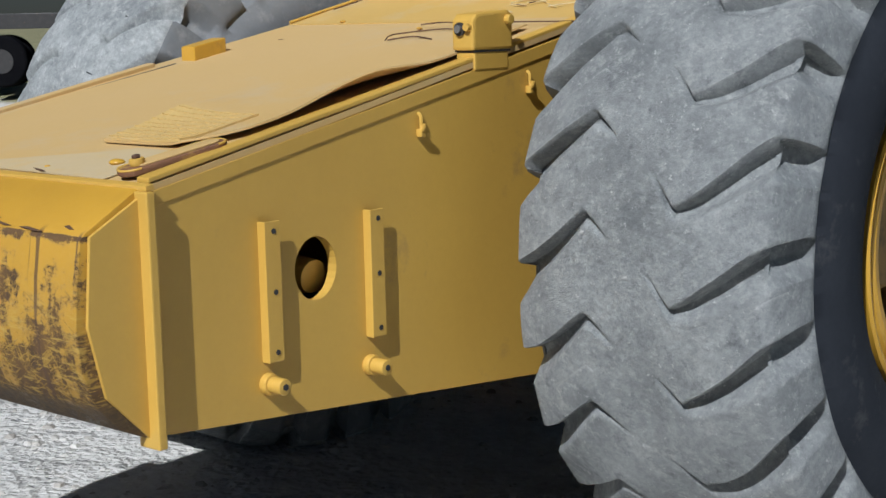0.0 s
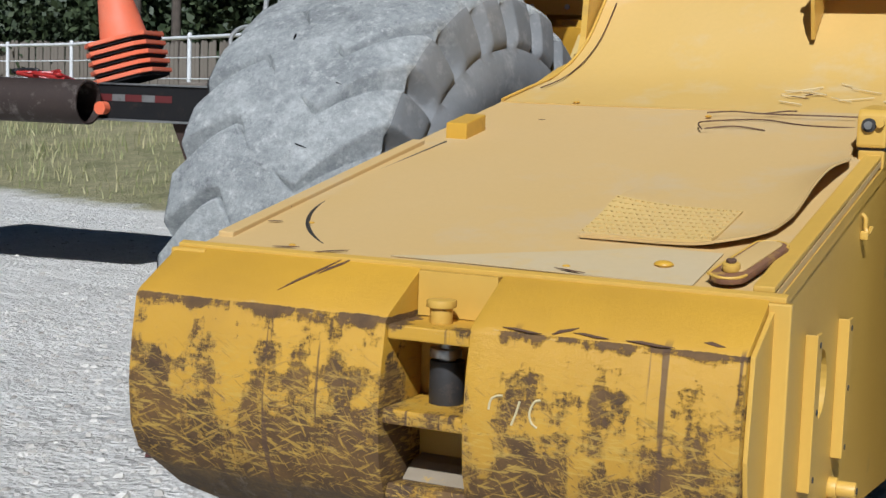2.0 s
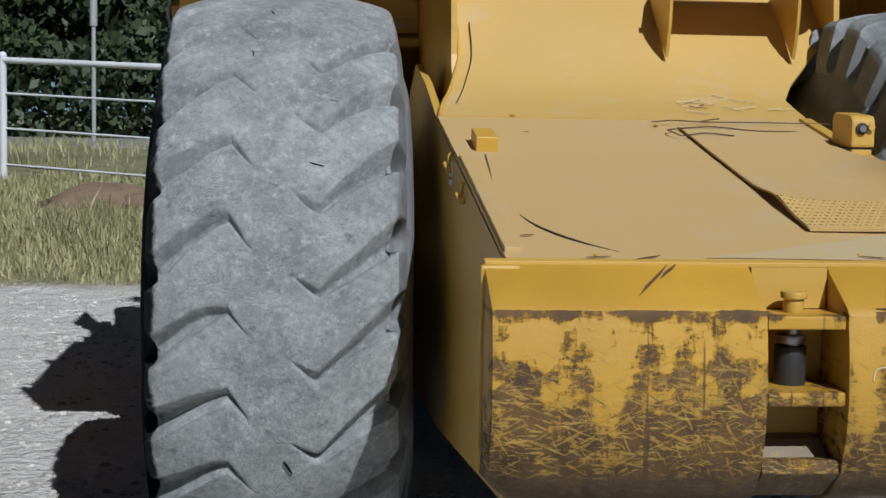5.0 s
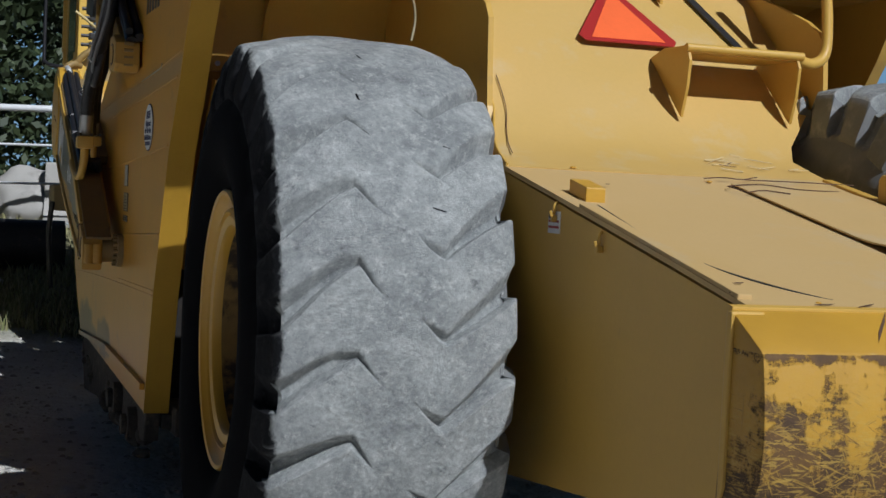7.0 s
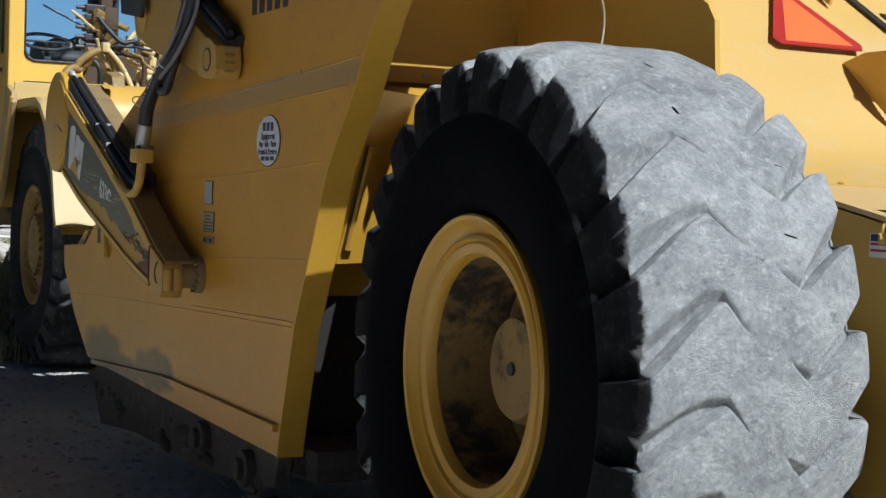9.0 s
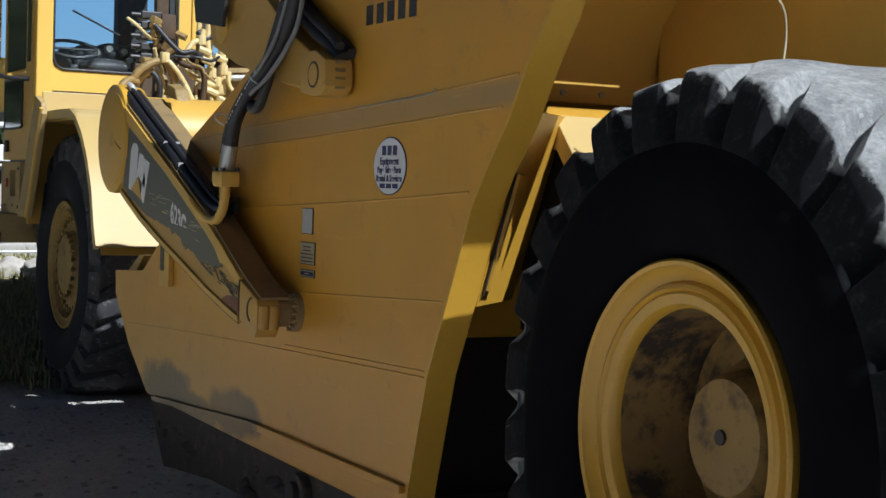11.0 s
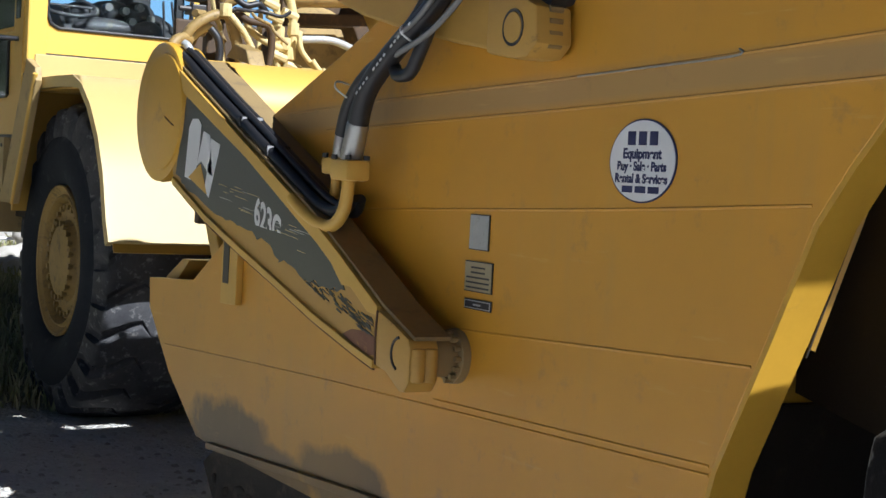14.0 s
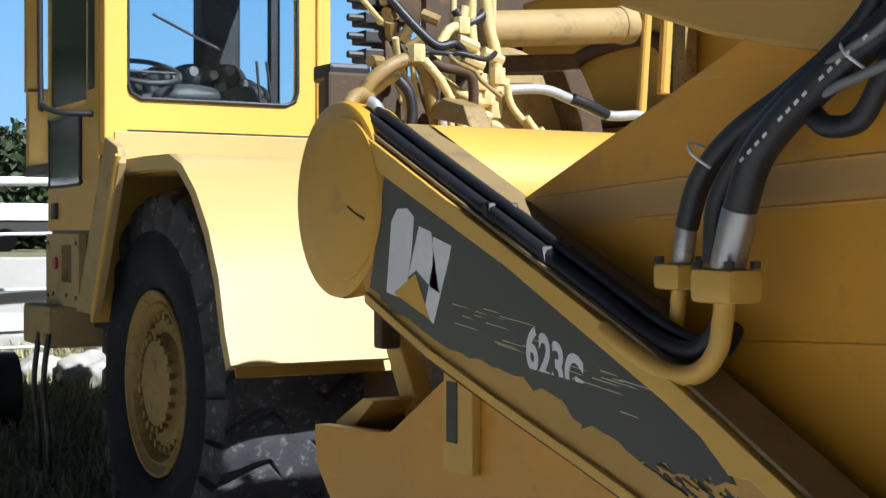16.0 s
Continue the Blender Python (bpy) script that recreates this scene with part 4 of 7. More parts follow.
    tagged(part("tread_stud", bm, TREAD_PLATE, plate), kind="stuff")
    # A round access seam and a few bolt heads.
    arc = [Vector((-0.02 + 0.50 * math.cos(a), -1.50 + 0.46 * math.sin(a), 0)) for a in np.linspace(3.20, 4.06, 18)]
    bm = bmesh.new()
    for n, (p, q) in enumerate(zip(arc, arc[1:])):
        rod((p.x, p.y, deck_z(p.y) + 0.002), (q.x, q.y, deck_z(q.y) + 0.002), 0.0015 + 0.0042 * math.sin(math.pi * (n + 0.5) / 17), seg=8, bm=bm)
    # Pale dust lying along the deck's lip.
    dust = [[(x, y, deck_z(y) + 0.0042 + 0.004 * math.sin(3 * x + 2 * y)) for x in np.linspace(-0.16 + 0.55 * f, 0.46, 8)] for f, y in ((0.0, -1.900), (0.2, -1.865), (0.45, -1.80), (0.7, -1.74), (0.85, -1.69))]
    tagged(part("lying_dust", sheet(dust, 0.002), LIMEDUST, scraper, "thin pale grey dust on the deck"), kind="stuff")
    part("access_seam", bm, DARK_STEEL, scraper, "dark open seam round the access plate")
    for pts in (((0.11, -0.655), (0.088, -0.61), (0.10, -0.558), (0.235, -0.53), (0.36, -0.56), (0.50, -0.585)), ((0.115, -0.65), (0.19, -0.625), (0.275, -0.642)), ((0.065, -0.45), (0.14, -0.44), (0.23, -0.437), (0.44, -0.452), (0.645, -0.44)), ((0.22, -0.437), (0.27, -0.415), (0.30, -0.385))):
        part("hinge_rod", hose([(x, y, deck_z(y) + 0.010 + 0.004 * (n % 2)) for n, (x, y) in enumerate(pts)], 0.0021, 6, 4), RUST, scraper, "thin bent hinge rod across the deck", 60)
    # Dark open joint along the deck's far edge, and chips in the strip beside it.
    part("edge_gap", hose([(-0.519, -0.905, deck_z(-0.905) - 0.0005), (-0.538, -1.20, deck_z(-1.20) - 0.0005), (-0.556, -1.53, deck_z(-1.53) - 0.0005)], 0.0038, 6, 3), DARK_STEEL, scraper, "dark open joint along the deck edge")
    rng = random.Random(14)
    for x, y, size in ((-0.575, -1.62, 0.018), (-0.53, -1.74, 0.018), (-0.40, -1.905, 0.030), (-0.29, -1.907, 0.035), (0.22, -1.895, 0.035), (-0.585, -1.83, 0.018), (-0.36, -0.62, 0.010)):
        m = Matrix.Translation((x, y, deck_z(y) + 0.0075)) @ Matrix.Rotation(math.atan(0.1995), 4, "X") @ Matrix.Rotation(rng.uniform(-0.5, 0.5), 4, "Z")
        part("deck_chip", moved(prism([(-size, 0), (-size * 0.2, 0.003), (size, 0.001), (size * 0.4, -0.003), (-size * 0.5, -0.002)], "z", 0, 0.0012), m), RUST, scraper, "brown chip in the deck paint")
    for x, y, r in ((0.375, -1.80, 0.020), (-0.36, -0.35, 0.011), (-0.50, -0.85, 0.008), (0.075, -0.47, 0.010), (-0.45, -1.72, 0.008), (-0.40, -1.88, 0.008), (0.2, -1.86, 0.008)):
        part("deck_bolt", turned_up((x, y, deck_z(y) + 0.004), r), YELLOW_DEEP, scraper, "", 40)
    # Rounded latch handle near the block.
    def rounded(cx, cy, w, h, r):
        pts = []
        for sx, sy, a0 in ((1, 1, 0), (-1, 1, 90), (-1, -1, 180), (1, -1, 270)):
            pts += [(cx + sx * (w - r) + r * math.cos(radians(a0 + d)), cy + sy * (h - r) + r * math.sin(radians(a0 + d))) for d in (0, 30, 60, 90)]
        return pts
    lie = Matrix.Translation((0.533, -1.77, deck_z(-1.77) + 0.006)) @ Matrix.Rotation(math.atan(0.1995), 4, "X") @ Matrix.Rotation(radians(-9), 4, "Z")
    handle = part("latch_handle", moved(prism(rounded(0, 0, 0.036, 0.130, 0.034), "z", 0, 0.014, 0.004), lie), RUST_PAINT, scraper, "rusty rounded latch handle with chipped paint", 35)
    part("handle_inset", moved(prism(rounded(0.0, 0.010, 0.024, 0.105, 0.022), "z", 0.014, 0.018, 0.002), lie), DUSTY, handle, "", 35)
    part("handle_edge", moved(hose([(x, y, 0.013) for x, y in rounded(0, 0, 0.034, 0.128, 0.033)], 0.003, 8, 2), lie), YELLOW, handle, "", 60)
    part("latch_bolt", moved(rod((0, -0.085, 0.014), (0, -0.085, 0.030), 0.017, seg=14, bevel=0.005), lie), YELLOW, handle, "", 40)
    part("latch_bolt", moved(rod((0, -0.085, 0.030), (0, -0.085, 0.037), 0.010, seg=6, bevel=0.002), lie), RUST, handle, "", 40)


def turned_up(p, r):
    """A low round bolt head."""
    bm = bmesh.new()
    bmesh.ops.create_uvsphere(bm, u_segments=12, v_segments=8, radius=r, matrix=Matrix.LocRotScale(p, None, (1, 0.9, 0.4)))
    return bm


deck_cover()


def rear_fittings():
    # Two bolted angle brackets and the bosses under them.
    for y, top in ((-1.600, 1.088), (-1.268, 1.078)):
        z0 = 0.772
        angle = prism([(0.612, y - 0.014), (0.637, y - 0.014), (0.637, y + 0.032), (0.631, y + 0.032), (0.631, y - 0.008), (0.612, y - 0.008)], "z", z0, top, 0.002)
        bracket = part("angle_bracket", angle, YELLOW, scraper, "upright bolted angle bracket")
        for f in (0.07, 0.5, 0.93):
            z = z0 + (top - z0) * f
            part("bolt_hole", rod((0.635, y + 0.012, z), (0.6385, y + 0.012, z), 0.0065, seg=10), DARK_STEEL, bracket)
    for y, z in ((-1.602, 0.722), (-1.274, 0.703)):
        boss = rod((0.61, y, z), (0.672, y, z), 0.019, seg=18, bevel=0.004)
        rod((0.61, y, z), (0.632, y, z), 0.025, seg=18, bevel=0.004, bm=boss)
        b = part("pipe_boss", boss, YELLOW, scraper, "", 40)
        part("socket", rod((0.671, y, z), (0.674, y, z), 0.008, seg=6), DARK_STEEL, b)
    # Small hose hooks along either side.
    for x, s, spots in ((0.612, 1, ((-1.078, 1.262), (-0.645, 1.345))), (-0.600, -1, ((-1.122, 1.300), (-0.80, 1.372)))):
        for y, z in spots:
            bm = hose([(x, y, z + 0.03), (x + s * 0.009, y, z + 0.02), (x + s * 0.010, y, z - 0.002), (x + s * 0.018, y - 0.003, z - 0.011), (x + s * 0.024, y - 0.004, z + 0.004)], 0.0050, 8, 5)
            box(x, x + s * 0.018, y - 0.009, y + 0.009, z - 0.028, z - 0.008, 0.003, bm)
            part("hose_hook", bm, YELLOW, scraper, "", 40)
    # Clevis block with its cross bolt, at the deck's very edge.
    z = deck_z(-0.90)
    block = part("clevis_block", box(0.556, 0.618, -0.865, -0.730, z - 0.015, z + 0.032, 0.005), YELLOW, scraper, "bolted clevis block standing on the deck edge")
    upper = prism([(-0.875, z + 0.036), (-0.875, z + 0.112), (-0.860, z + 0.128), (-0.730, z + 0.138), (-0.715, z + 0.12), (-0.715, z + 0.036)], "x", 0.551, 0.622, 0.008)
    part("clevis_head", upper, YELLOW, block)
    part("parting_gap", box(0.554, 0.6195, -0.867, -0.723, z + 0.0315, z + 0.0365), DARK_STEEL, block)
    part("bolt_socket", rod((0.580, -0.882, z + 0.090), (0.580, -0.874, z + 0.090), 0.017, seg=16), DARK_STEEL, block, "dark greasy bolt socket")
    part("clevis_bolt", rod((0.580, -0.890, z + 0.090), (0.580, -0.870, z + 0.090), 0.010, seg=10), STEEL, block, "", 40)
    part("clevis_bolt", rod((0.607, -0.888, z + 0.095), (0.607, -0.870, z + 0.094), 0.010, seg=10), YELLOW, block, "", 40)
    part("cross_bolt", rod((0.620, -0.740, z + 0.112), (0.638, -0.740, z + 0.112), 0.013, seg=10, bevel=0.003), YELLOW, block)
    # Stop block on the other edge.
    z = deck_z(-0.86)
    part("stop_block", prism([(-0.865, z - 0.03), (-0.865, z + 0.042), (-0.74, z + 0.066), (-0.74, z + 0.015)], "x", -0.540, -0.478, 0.004), YELLOW_DEEP, scraper, "plain yellow stop block on the deck edge")
    # Small sticker on the side plate, its flag-like bands as plain bars.
    sticker = part("sticker", box(-0.6035, -0.6005, -0.83, -0.745, 1.31, 1.375), WHITE, scraper, "small white sticker with red bars")
    for k, z in enumerate((1.325, 1.342)):
        part("bar", box(-0.6045, -0.6036, -0.825, -0.75, z, z + 0.007), RED_FILM, sticker)
    part("bar", box(-0.6045, -0.6036, -0.785, -0.75, 1.353, 1.372), BLUE_INK, sticker)


rear_fittings()


def neck():
    """The sheet that sweeps up from the deck, and all that is fixed on it."""
    line = [(-0.36, deck_z(-0.36)), (-0.22, 1.545), (-0.10, 1.580), (0.0, 1.636), (0.08, 1.714), (0.20, 1.830), (0.37, 1.985), (0.70, 2.265), (1.2, 2.69)]
    rows = []
    for y, z in line:
        left = -0.60 + 0.11 * max(0, min(1, (y + 0.36) / 0.45)) ** 1.3
        right = 0.612 + 0.26 * max(0, min(1, (y + 0.05) / 0.25))
        rows.append([(left + (right - left) * k / 8, y, z) for k in range(9)])
    part("neck_plate", sheet(rows, 0.016), NECK, scraper, "yellow plate sweeping up from the deck", 40)
    rim = [(-0.595 + 0.11 * max(0, min(1, (y + 0.36) / 0.45)) ** 1.3, y, z + 0.006) for y, z in line]
    part("weld_rim", hose(rim, 0.005, 8, 4), YELLOW, scraper, "", 60)
    part("weld_rim", hose([(x + 0.045, y - 0.004, z + 0.002) for x, y, z in rim[1:6]], 0.002, 6, 4), RUST, scraper)
    # Warning triangle, lying on the slope.
    def on(y):
        return float(np.interp(y, [p[0] for p in line], [p[1] for p in line]))
    y0, y1 = 0.385, 0.705
    lie = math.atan2(on(y1) - on(y0), y1 - y0)
    base = Matrix.Translation((0.158, y0 - 0.012, on(y0) + 0.022)) @ Matrix.Rotation(lie, 4, "X")
    sign = part("warning_triangle", moved(prism([(-0.205, 0.012), (-0.185, -0.022), (0.185, -0.022), (0.205, 0.012), (0.042, 0.355), (0.002, 0.355)], "z", 0, 0.003), base), RED_FILM, scraper, "slow-vehicle triangle, orange centre with a dark red border")
    part("orange_centre", moved(prism([(-0.155, 0.0), (0.155, 0.0), (0.020, 0.325)], "z", 0.003, 0.0045), base), ORANGE, sign)
    part("orange_centre", moved(prism([(-0.185, -0.021), (0.185, -0.021), (0.157, -0.002), (-0.157, -0.002)], "z", 0.003, 0.004), base), RED_FILM, sign)
    # Scuffs and dust splashes where the slope meets the deck.
    rg = random.Random(31)
    for k in range(16):
        x, y = 0.27 + rg.gauss(0, 0.06) if k < 11 else rg.uniform(0.35, 0.58), -0.20 + rg.gauss(0, 0.045)
        size, turn = rg.uniform(0.015, 0.05), rg.uniform(-0.7, 0.7)
        ends = [(x + d * math.cos(turn), y + d * math.sin(turn)) for d in (-size, 0, size)]
        pts = [(a, b, on(b) + 0.0082) for a, b in ends]
        part("slope_scuff", hose(pts, rg.uniform(0.0012, 0.0028), 6, 3), RUST if k in (3, 8) else PALE_SCUFF, scraper, "brown scrape in the paint" if k in (3, 8) else "pale dusty scuff")
    # Step: two gussets, a tread bar and a shaded back.
    for x in (0.237, 0.690):
        part("step_gusset", prism([(0.06, 1.725), (0.025, 1.83), (0.012, 1.93), (0.04, 1.985), (0.22, 1.985), (0.33, 1.955)], "x", x - 0.006, x + 0.006, 0.002), YELLOW, scraper)
    part("step_bar", rod((0.225, 0.03, 1.975), (0.71, 0.03, 1.975), 0.016, seg=12), YELLOW, scraper, "", 40)
    part("step_tread", box(0.243, 0.684, 0.04, 0.30, 1.955, 1.965), YELLOW, scraper)
    part("grab_rail", hose([(0.70, 0.05, 1.965), (0.77, 0.06, 1.955), (0.835, 0.08, 2.0), (0.85, 0.10, 2.13), (0.84, 0.12, 2.33), (0.83, 0.14, 2.63)], 0.021, 12), YELLOW, scraper, "bent yellow grab rail", 60)
    part("rubber_strap", sheet([[(0.47 + 0.17 * t, 0.80 - 0.42 * t, on(0.80 - 0.42 * t) + 0.022), (0.505 + 0.17 * t, 0.80 - 0.42 * t, on(0.80 - 0.42 * t) + 0.022)] for t in np.linspace(0, 1, 5)], 0.006), HOSE, scraper, "flat black strap lying on the slope")
    part("upper_step_bar", rod((0.35, 0.62, 2.36), (0.95, 0.62, 2.37), 0.016, seg=12), YELLOW, scraper, "", 40)
    for x in (0.40, 0.88):
        part("step_gusset", prism([(0.60, 2.20), (0.58, 2.30), (0.60, 2.38), (0.80, 2.40), (0.86, 2.36)], "x", x - 0.006, x + 0.006), YELLOW, scraper)
    part("top_box", box(-0.30, 0.10, 0.70, 1.0, 2.30, 2.6, 0.01), YELLOW, scraper)


neck()


def wheel_well(s):
    """Housing over a rear wheel: a bowed sheet with a bolted lip, and plates over it, some unseen and set to block sun.
    s: -1 or 1, the side.
    """
    outer, inner = 1.472 * s, (0.515 if s < 0 else 0.86) * s
    prof = [(1.42, 1.872), (1.42, 1.93), (1.415, 2.04), (1.38, 2.16), (1.28, 2.26), (1.15, 2.32), (1.0, 2.335)]
    rows = [[(outer + (inner - outer) * k / 6, y, z) for k in range(7)] for y, z in prof]
    part("wheel_well", sheet(rows, 0.012), YELLOW, scraper, "bowed sheet housing over the wheel", 40)
    # Unseen roof pieces, added and cut to steer sun over flange, strut and lip.
    part("shade_roof", box(min(outer, 0.98 * s), max(outer, 0.98 * s), 0.16, 1.0, 2.305, 2.32), YELLOW, scraper)
    part("shade_roof", box(min(0.835 * s, 0.978 * s), max(0.835 * s, 0.978 * s), 0.20, 1.0, 2.300, 2.315), YELLOW, scraper)
    part("shade_roof", box(min(0.52 * s, 0.833 * s), max(0.52 * s, 0.833 * s), 0.86, 1.0, 2.300, 2.315), YELLOW, scraper)
    lip = part("well_lip", box(min(outer, inner), max(outer, inner), 1.395, 1.416, 1.862, 1.925, 0.003), YELLOW, scraper)
    for k in range(6):
        x = outer + (inner - outer) * (k + 0.5) / 6
        part("lip_bolt", rod((x, 1.388, 1.895), (x, 1.398, 1.895), 0.011, seg=8), STEEL, lip)
    # The neck's flank beside the wheel, with a rounded upper corner.
    x0 = inner
    flank = [(-0.28, 1.515), (-0.12, 1.55), (-0.02, 1.60), (0.04, 1.65), (0.07, 1.72), (0.085, 1.85), (0.10, 2.03), (0.14, 2.085), (0.23, 2.135), (0.44, 2.21), (0.55, 2.245), (0.75, 2.295), (1.385, 2.295), (1.385, 1.55), (1.30, 1.50), (1.30, 0.75), (0.2, 0.75), (-0.25, 1.2)]
    part("neck_flank", prism(flank, "x", x0, x0 - 0.02 * s), YELLOW, scraper)
    # Plate added above the view to keep sun out of the housing.
    part("sun_block_plate", prism([(outer, 2.24), (outer, 2.9), (0.98 * s, 2.9), (0.98 * s, 2.24)], "y", 0.14, 0.16), YELLOW, scraper, "plate added above view to block sun from the wheel housing")
    part("upper_plate", box(min(outer, inner), max(outer, inner), 1.015, 1.030, 2.34, 2.95), YELLOW, scraper, "plate above the wheel housing")
    part("well_gusset", prism([(1.05, 2.31), (1.33, 2.12), (1.40, 2.0), (1.40, 2.31)], "x", s * 1.03, s * 1.05), YELLOW, scraper)


wheel_well(-1)
wheel_well(1)
part("loose_wire", hose([(-0.76, 0.62, 2.27), (-0.70, 0.58, 2.19), (-0.655, 0.56, 2.13), (-0.64, 0.56, 2.05), (-0.655, 0.55, 1.97)], 0.0045, 6), TAN_PLATE, scraper, "thin pale wire hanging in the wheel housing")


def bowl():
    edge = [(1.415, 0.43), (1.39, 0.54), (1.275, 0.94), (1.125, 1.25), (1.010, 1.50), (0.92, 1.62), (0.80, 1.76), (0.70, 1.92), (0.60, 2.05), (0.45, 2.30), (0.40, 2.75)]
    front = [(2.0, 2.75), (2.35, 2.36), (2.70, 2.135), (3.20, 1.945), (3.77, 1.738), (3.98, 1.31), (4.09, 1.30), (4.47, 1.085), (4.985, 1.055), (4.97, 0.93), (4.70, 0.68), (4.36, 0.47), (4.16, 0.46)]
    # The side's outer skin, bulged a little between its seams.
    side = part("bowl_side", prism(edge + front, "x", -1.478, -1.425, 0.004), BOWL, scraper, "shaded yellow bowl side with a grey-brown band and soot")
    bm = bmesh.new()
    for pts in (((1.02, 1.537), (1.73, 1.496), (2.66, 1.455), (3.3, 1.427)), ((1.17, 1.184), (2.2, 1.134), (2.5, 1.122)), ((1.285, 0.947), (2.5, 0.907)), ((1.285, 0.927), (2.6, 0.883), (3.6, 0.845), (4.76, 0.79)), ((0.74, 1.888), (1.8, 1.828), (2.9, 1.785), (3.70, 1.742)), ((0.83, 1.795), (2.0, 1.740), (3.3, 1.690))):
        hose([(-1.477, y, z) for y, z in pts], 0.0045, 6, 4, bm)
    part("weld_seam", bm, BOWL, side, "raised weld seams")
    part("skin_scratch", hose([(-1.479, 1.87, 1.826), (-1.480, 1.60, 1.838), (-1.480, 1.285, 1.853), (-1.479, 1.27, 1.868)], 0.003, 6), STEEL, side, "bright scratch along the crease")
    part("skirt_rib", prism([(1.40, 0.525), (1.40, 0.553), (2.85, 0.553), (4.2, 0.475), (4.2, 0.45), (2.85, 0.525)], "x", -1.500, -1.4785, 0.003), BOWL, side)
    # Rear flange, folded inwards along the edge.
    rows = [[(-1.478, y, z), (-1.43, y - 0.002, z), (-1.375, y - 0.004, z)] for y, z in edge]
    part("rear_flange", sheet(rows, 0.014), YELLOW_DEEP, scraper, "folded rear flange of the bowl", 30)
    # An oblique plate runs inwards from the flange to the strut; corners at its foot and head.
    lo_a, lo_b, hi_a, hi_b = Vector((-1.372, 1.165, 1.175)), Vector((-1.02, 1.54, 1.165)), Vector((-1.325, 0.955, 1.80)), Vector((-0.94, 1.35, 1.81))

    def oblique(u, w, out=0.0):
        p = (lo_a * (1 - u) + lo_b * u) * (1 - w) + (hi_a * (1 - u) + hi_b * u) * w
        return p + Vector((0.77, -0.62, 0.0)) * out
    part("oblique_plate", sheet([[oblique(u, w) for u in (0, 0.5, 1)] for w in (0, 0.5, 1)], 0.014), YELLOW_DEEP, scraper, "sunlit oblique plate behind the wheel")
    part("rear_strip", sheet([[oblique(u, w, 0.022) for u in (0.03, 0.20)] for w in (0.08, 0.35, 0.68)], 0.016), YELLOW_DEEP, scraper, "narrow plate behind the flange")
    part("gap_bar", hose([oblique(0.02, 0.05, 0.024), oblique(0.02, 0.35, 0.024), oblique(0.02, 0.68, 0.024)], 0.0035, 6), DARK_STEEL, scraper)
    part("gap_bolt", rod(oblique(0.06, 0.42, 0.022), oblique(0.06, 0.42, 0.036), 0.012, seg=8), STEEL, scraper)
    for w in (0.30, 0.53, 0.80):
        part("plate_seam", hose([oblique(0.27, w, 0.002), oblique(0.99, w, 0.002)], 0.004, 6), YELLOW, scraper)
    # Back of the bowl and the slanted box strut across it.
    part("bowl_back", box(-1.40, 1.40, 1.62, 1.66, 1.02, 2.0), YELLOW_DEEP, scraper, "back wall of the bowl")
    part("bowl_back", box(-1.40, 1.40, 1.60, 1.65, 0.42, 1.016), SHADE_BLACK, scraper, "foot of the back wall, blackened as if in shade")
    for x0, x1 in ((-1.10, -0.50), (0.50, 1.1)):
        part("back_shelf", prism([(1.345, 1.80), (1.345, 1.84), (1.62, 1.86), (1.62, 1.82)], "x", x0, x1), YELLOW_DEEP, scraper)
    part("strut_web", prism([(1.60, 1.72), (1.33, 1.70), (1.05, 1.42), (0.45, 1.0), (0.45, 0.86), (1.0, 0.92), (1.60, 1.05)], "x", -0.93, -0.62), SHADE_BLACK, scraper, "web under the strut, blackened as if in shade")
    part("box_strut", prism([(1.60, 1.83), (1.33, 1.81), (1.08, 1.54), (0.45, 1.10), (0.45, 0.99), (1.06, 1.42), (1.31, 1.69), (1.60, 1.71)], "x", -0.985, -0.60, 0.006), PALE, scraper, "slanted box strut")
    part("lower_beam", box(-1.36, 1.36, 1.30, 1.62, 0.34, 0.46, 0.01), MUD, scraper, "muddy lower cross beam")
    part("bowl_floor", box(-1.40, 1.40, 1.40, 4.2, 0.36, 0.42), MUD, scraper, "muddy bowl floor")
    part("bowl_wall", prism(edge + front, "x", 1.425, 1.478), YELLOW, scraper)
    part("apron_sheet", sheet([[(x, y, z) for x in (-1.42, -0.7, 0, 0.7, 1.42)] for y, z in ((2.2, 2.45), (2.6, 2.2), (3.1, 1.95), (3.7, 1.72), (4.0, 1.2), (4.1, 0.5))], 0.02), YELLOW, scraper, "apron across the bowl's mouth", 40)
    # Cutting edge and worn side cutter along the foot.
    # Made-up beam that keeps sun off the ground ahead; its dark tone fills shade.
    part("sun_block_beam", box(-1.38, 1.38, 4.22, 4.40, 1.06, 1.74, 0.01), MUD, scraper, "dark beam added behind the draft arms to block sun")
    part("side_cutter", prism([(1.45, 0.30), (1.40, 0.47), (2.3, 0.47), (3.4, 0.47), (4.15, 0.47), (4.30, 0.38), (4.08, 0.14), (3.4, 0.20), (2.2, 0.22)], "x", -1.468, -1.405, 0.008), MUD, scraper, "mud-caked side cutter")
    rng = random.Random(5)
    for k in range(34):
        y = rng.choice((1.7, 2.3, 2.6, 2.9, 3.5, 4.0)) + rng.uniform(-0.22, 0.22)
        q = bmesh.new()
        bmesh.ops.create_icosphere(q, subdivisions=2, radius=rng.uniform(0.02, 0.06), matrix=Matrix.LocRotScale((-1.45 + rng.uniform(-0.02, 0.02), y, 0.30 + rng.uniform(-0.07, 0.05)), None, (0.8, 1.6, 0.8)))
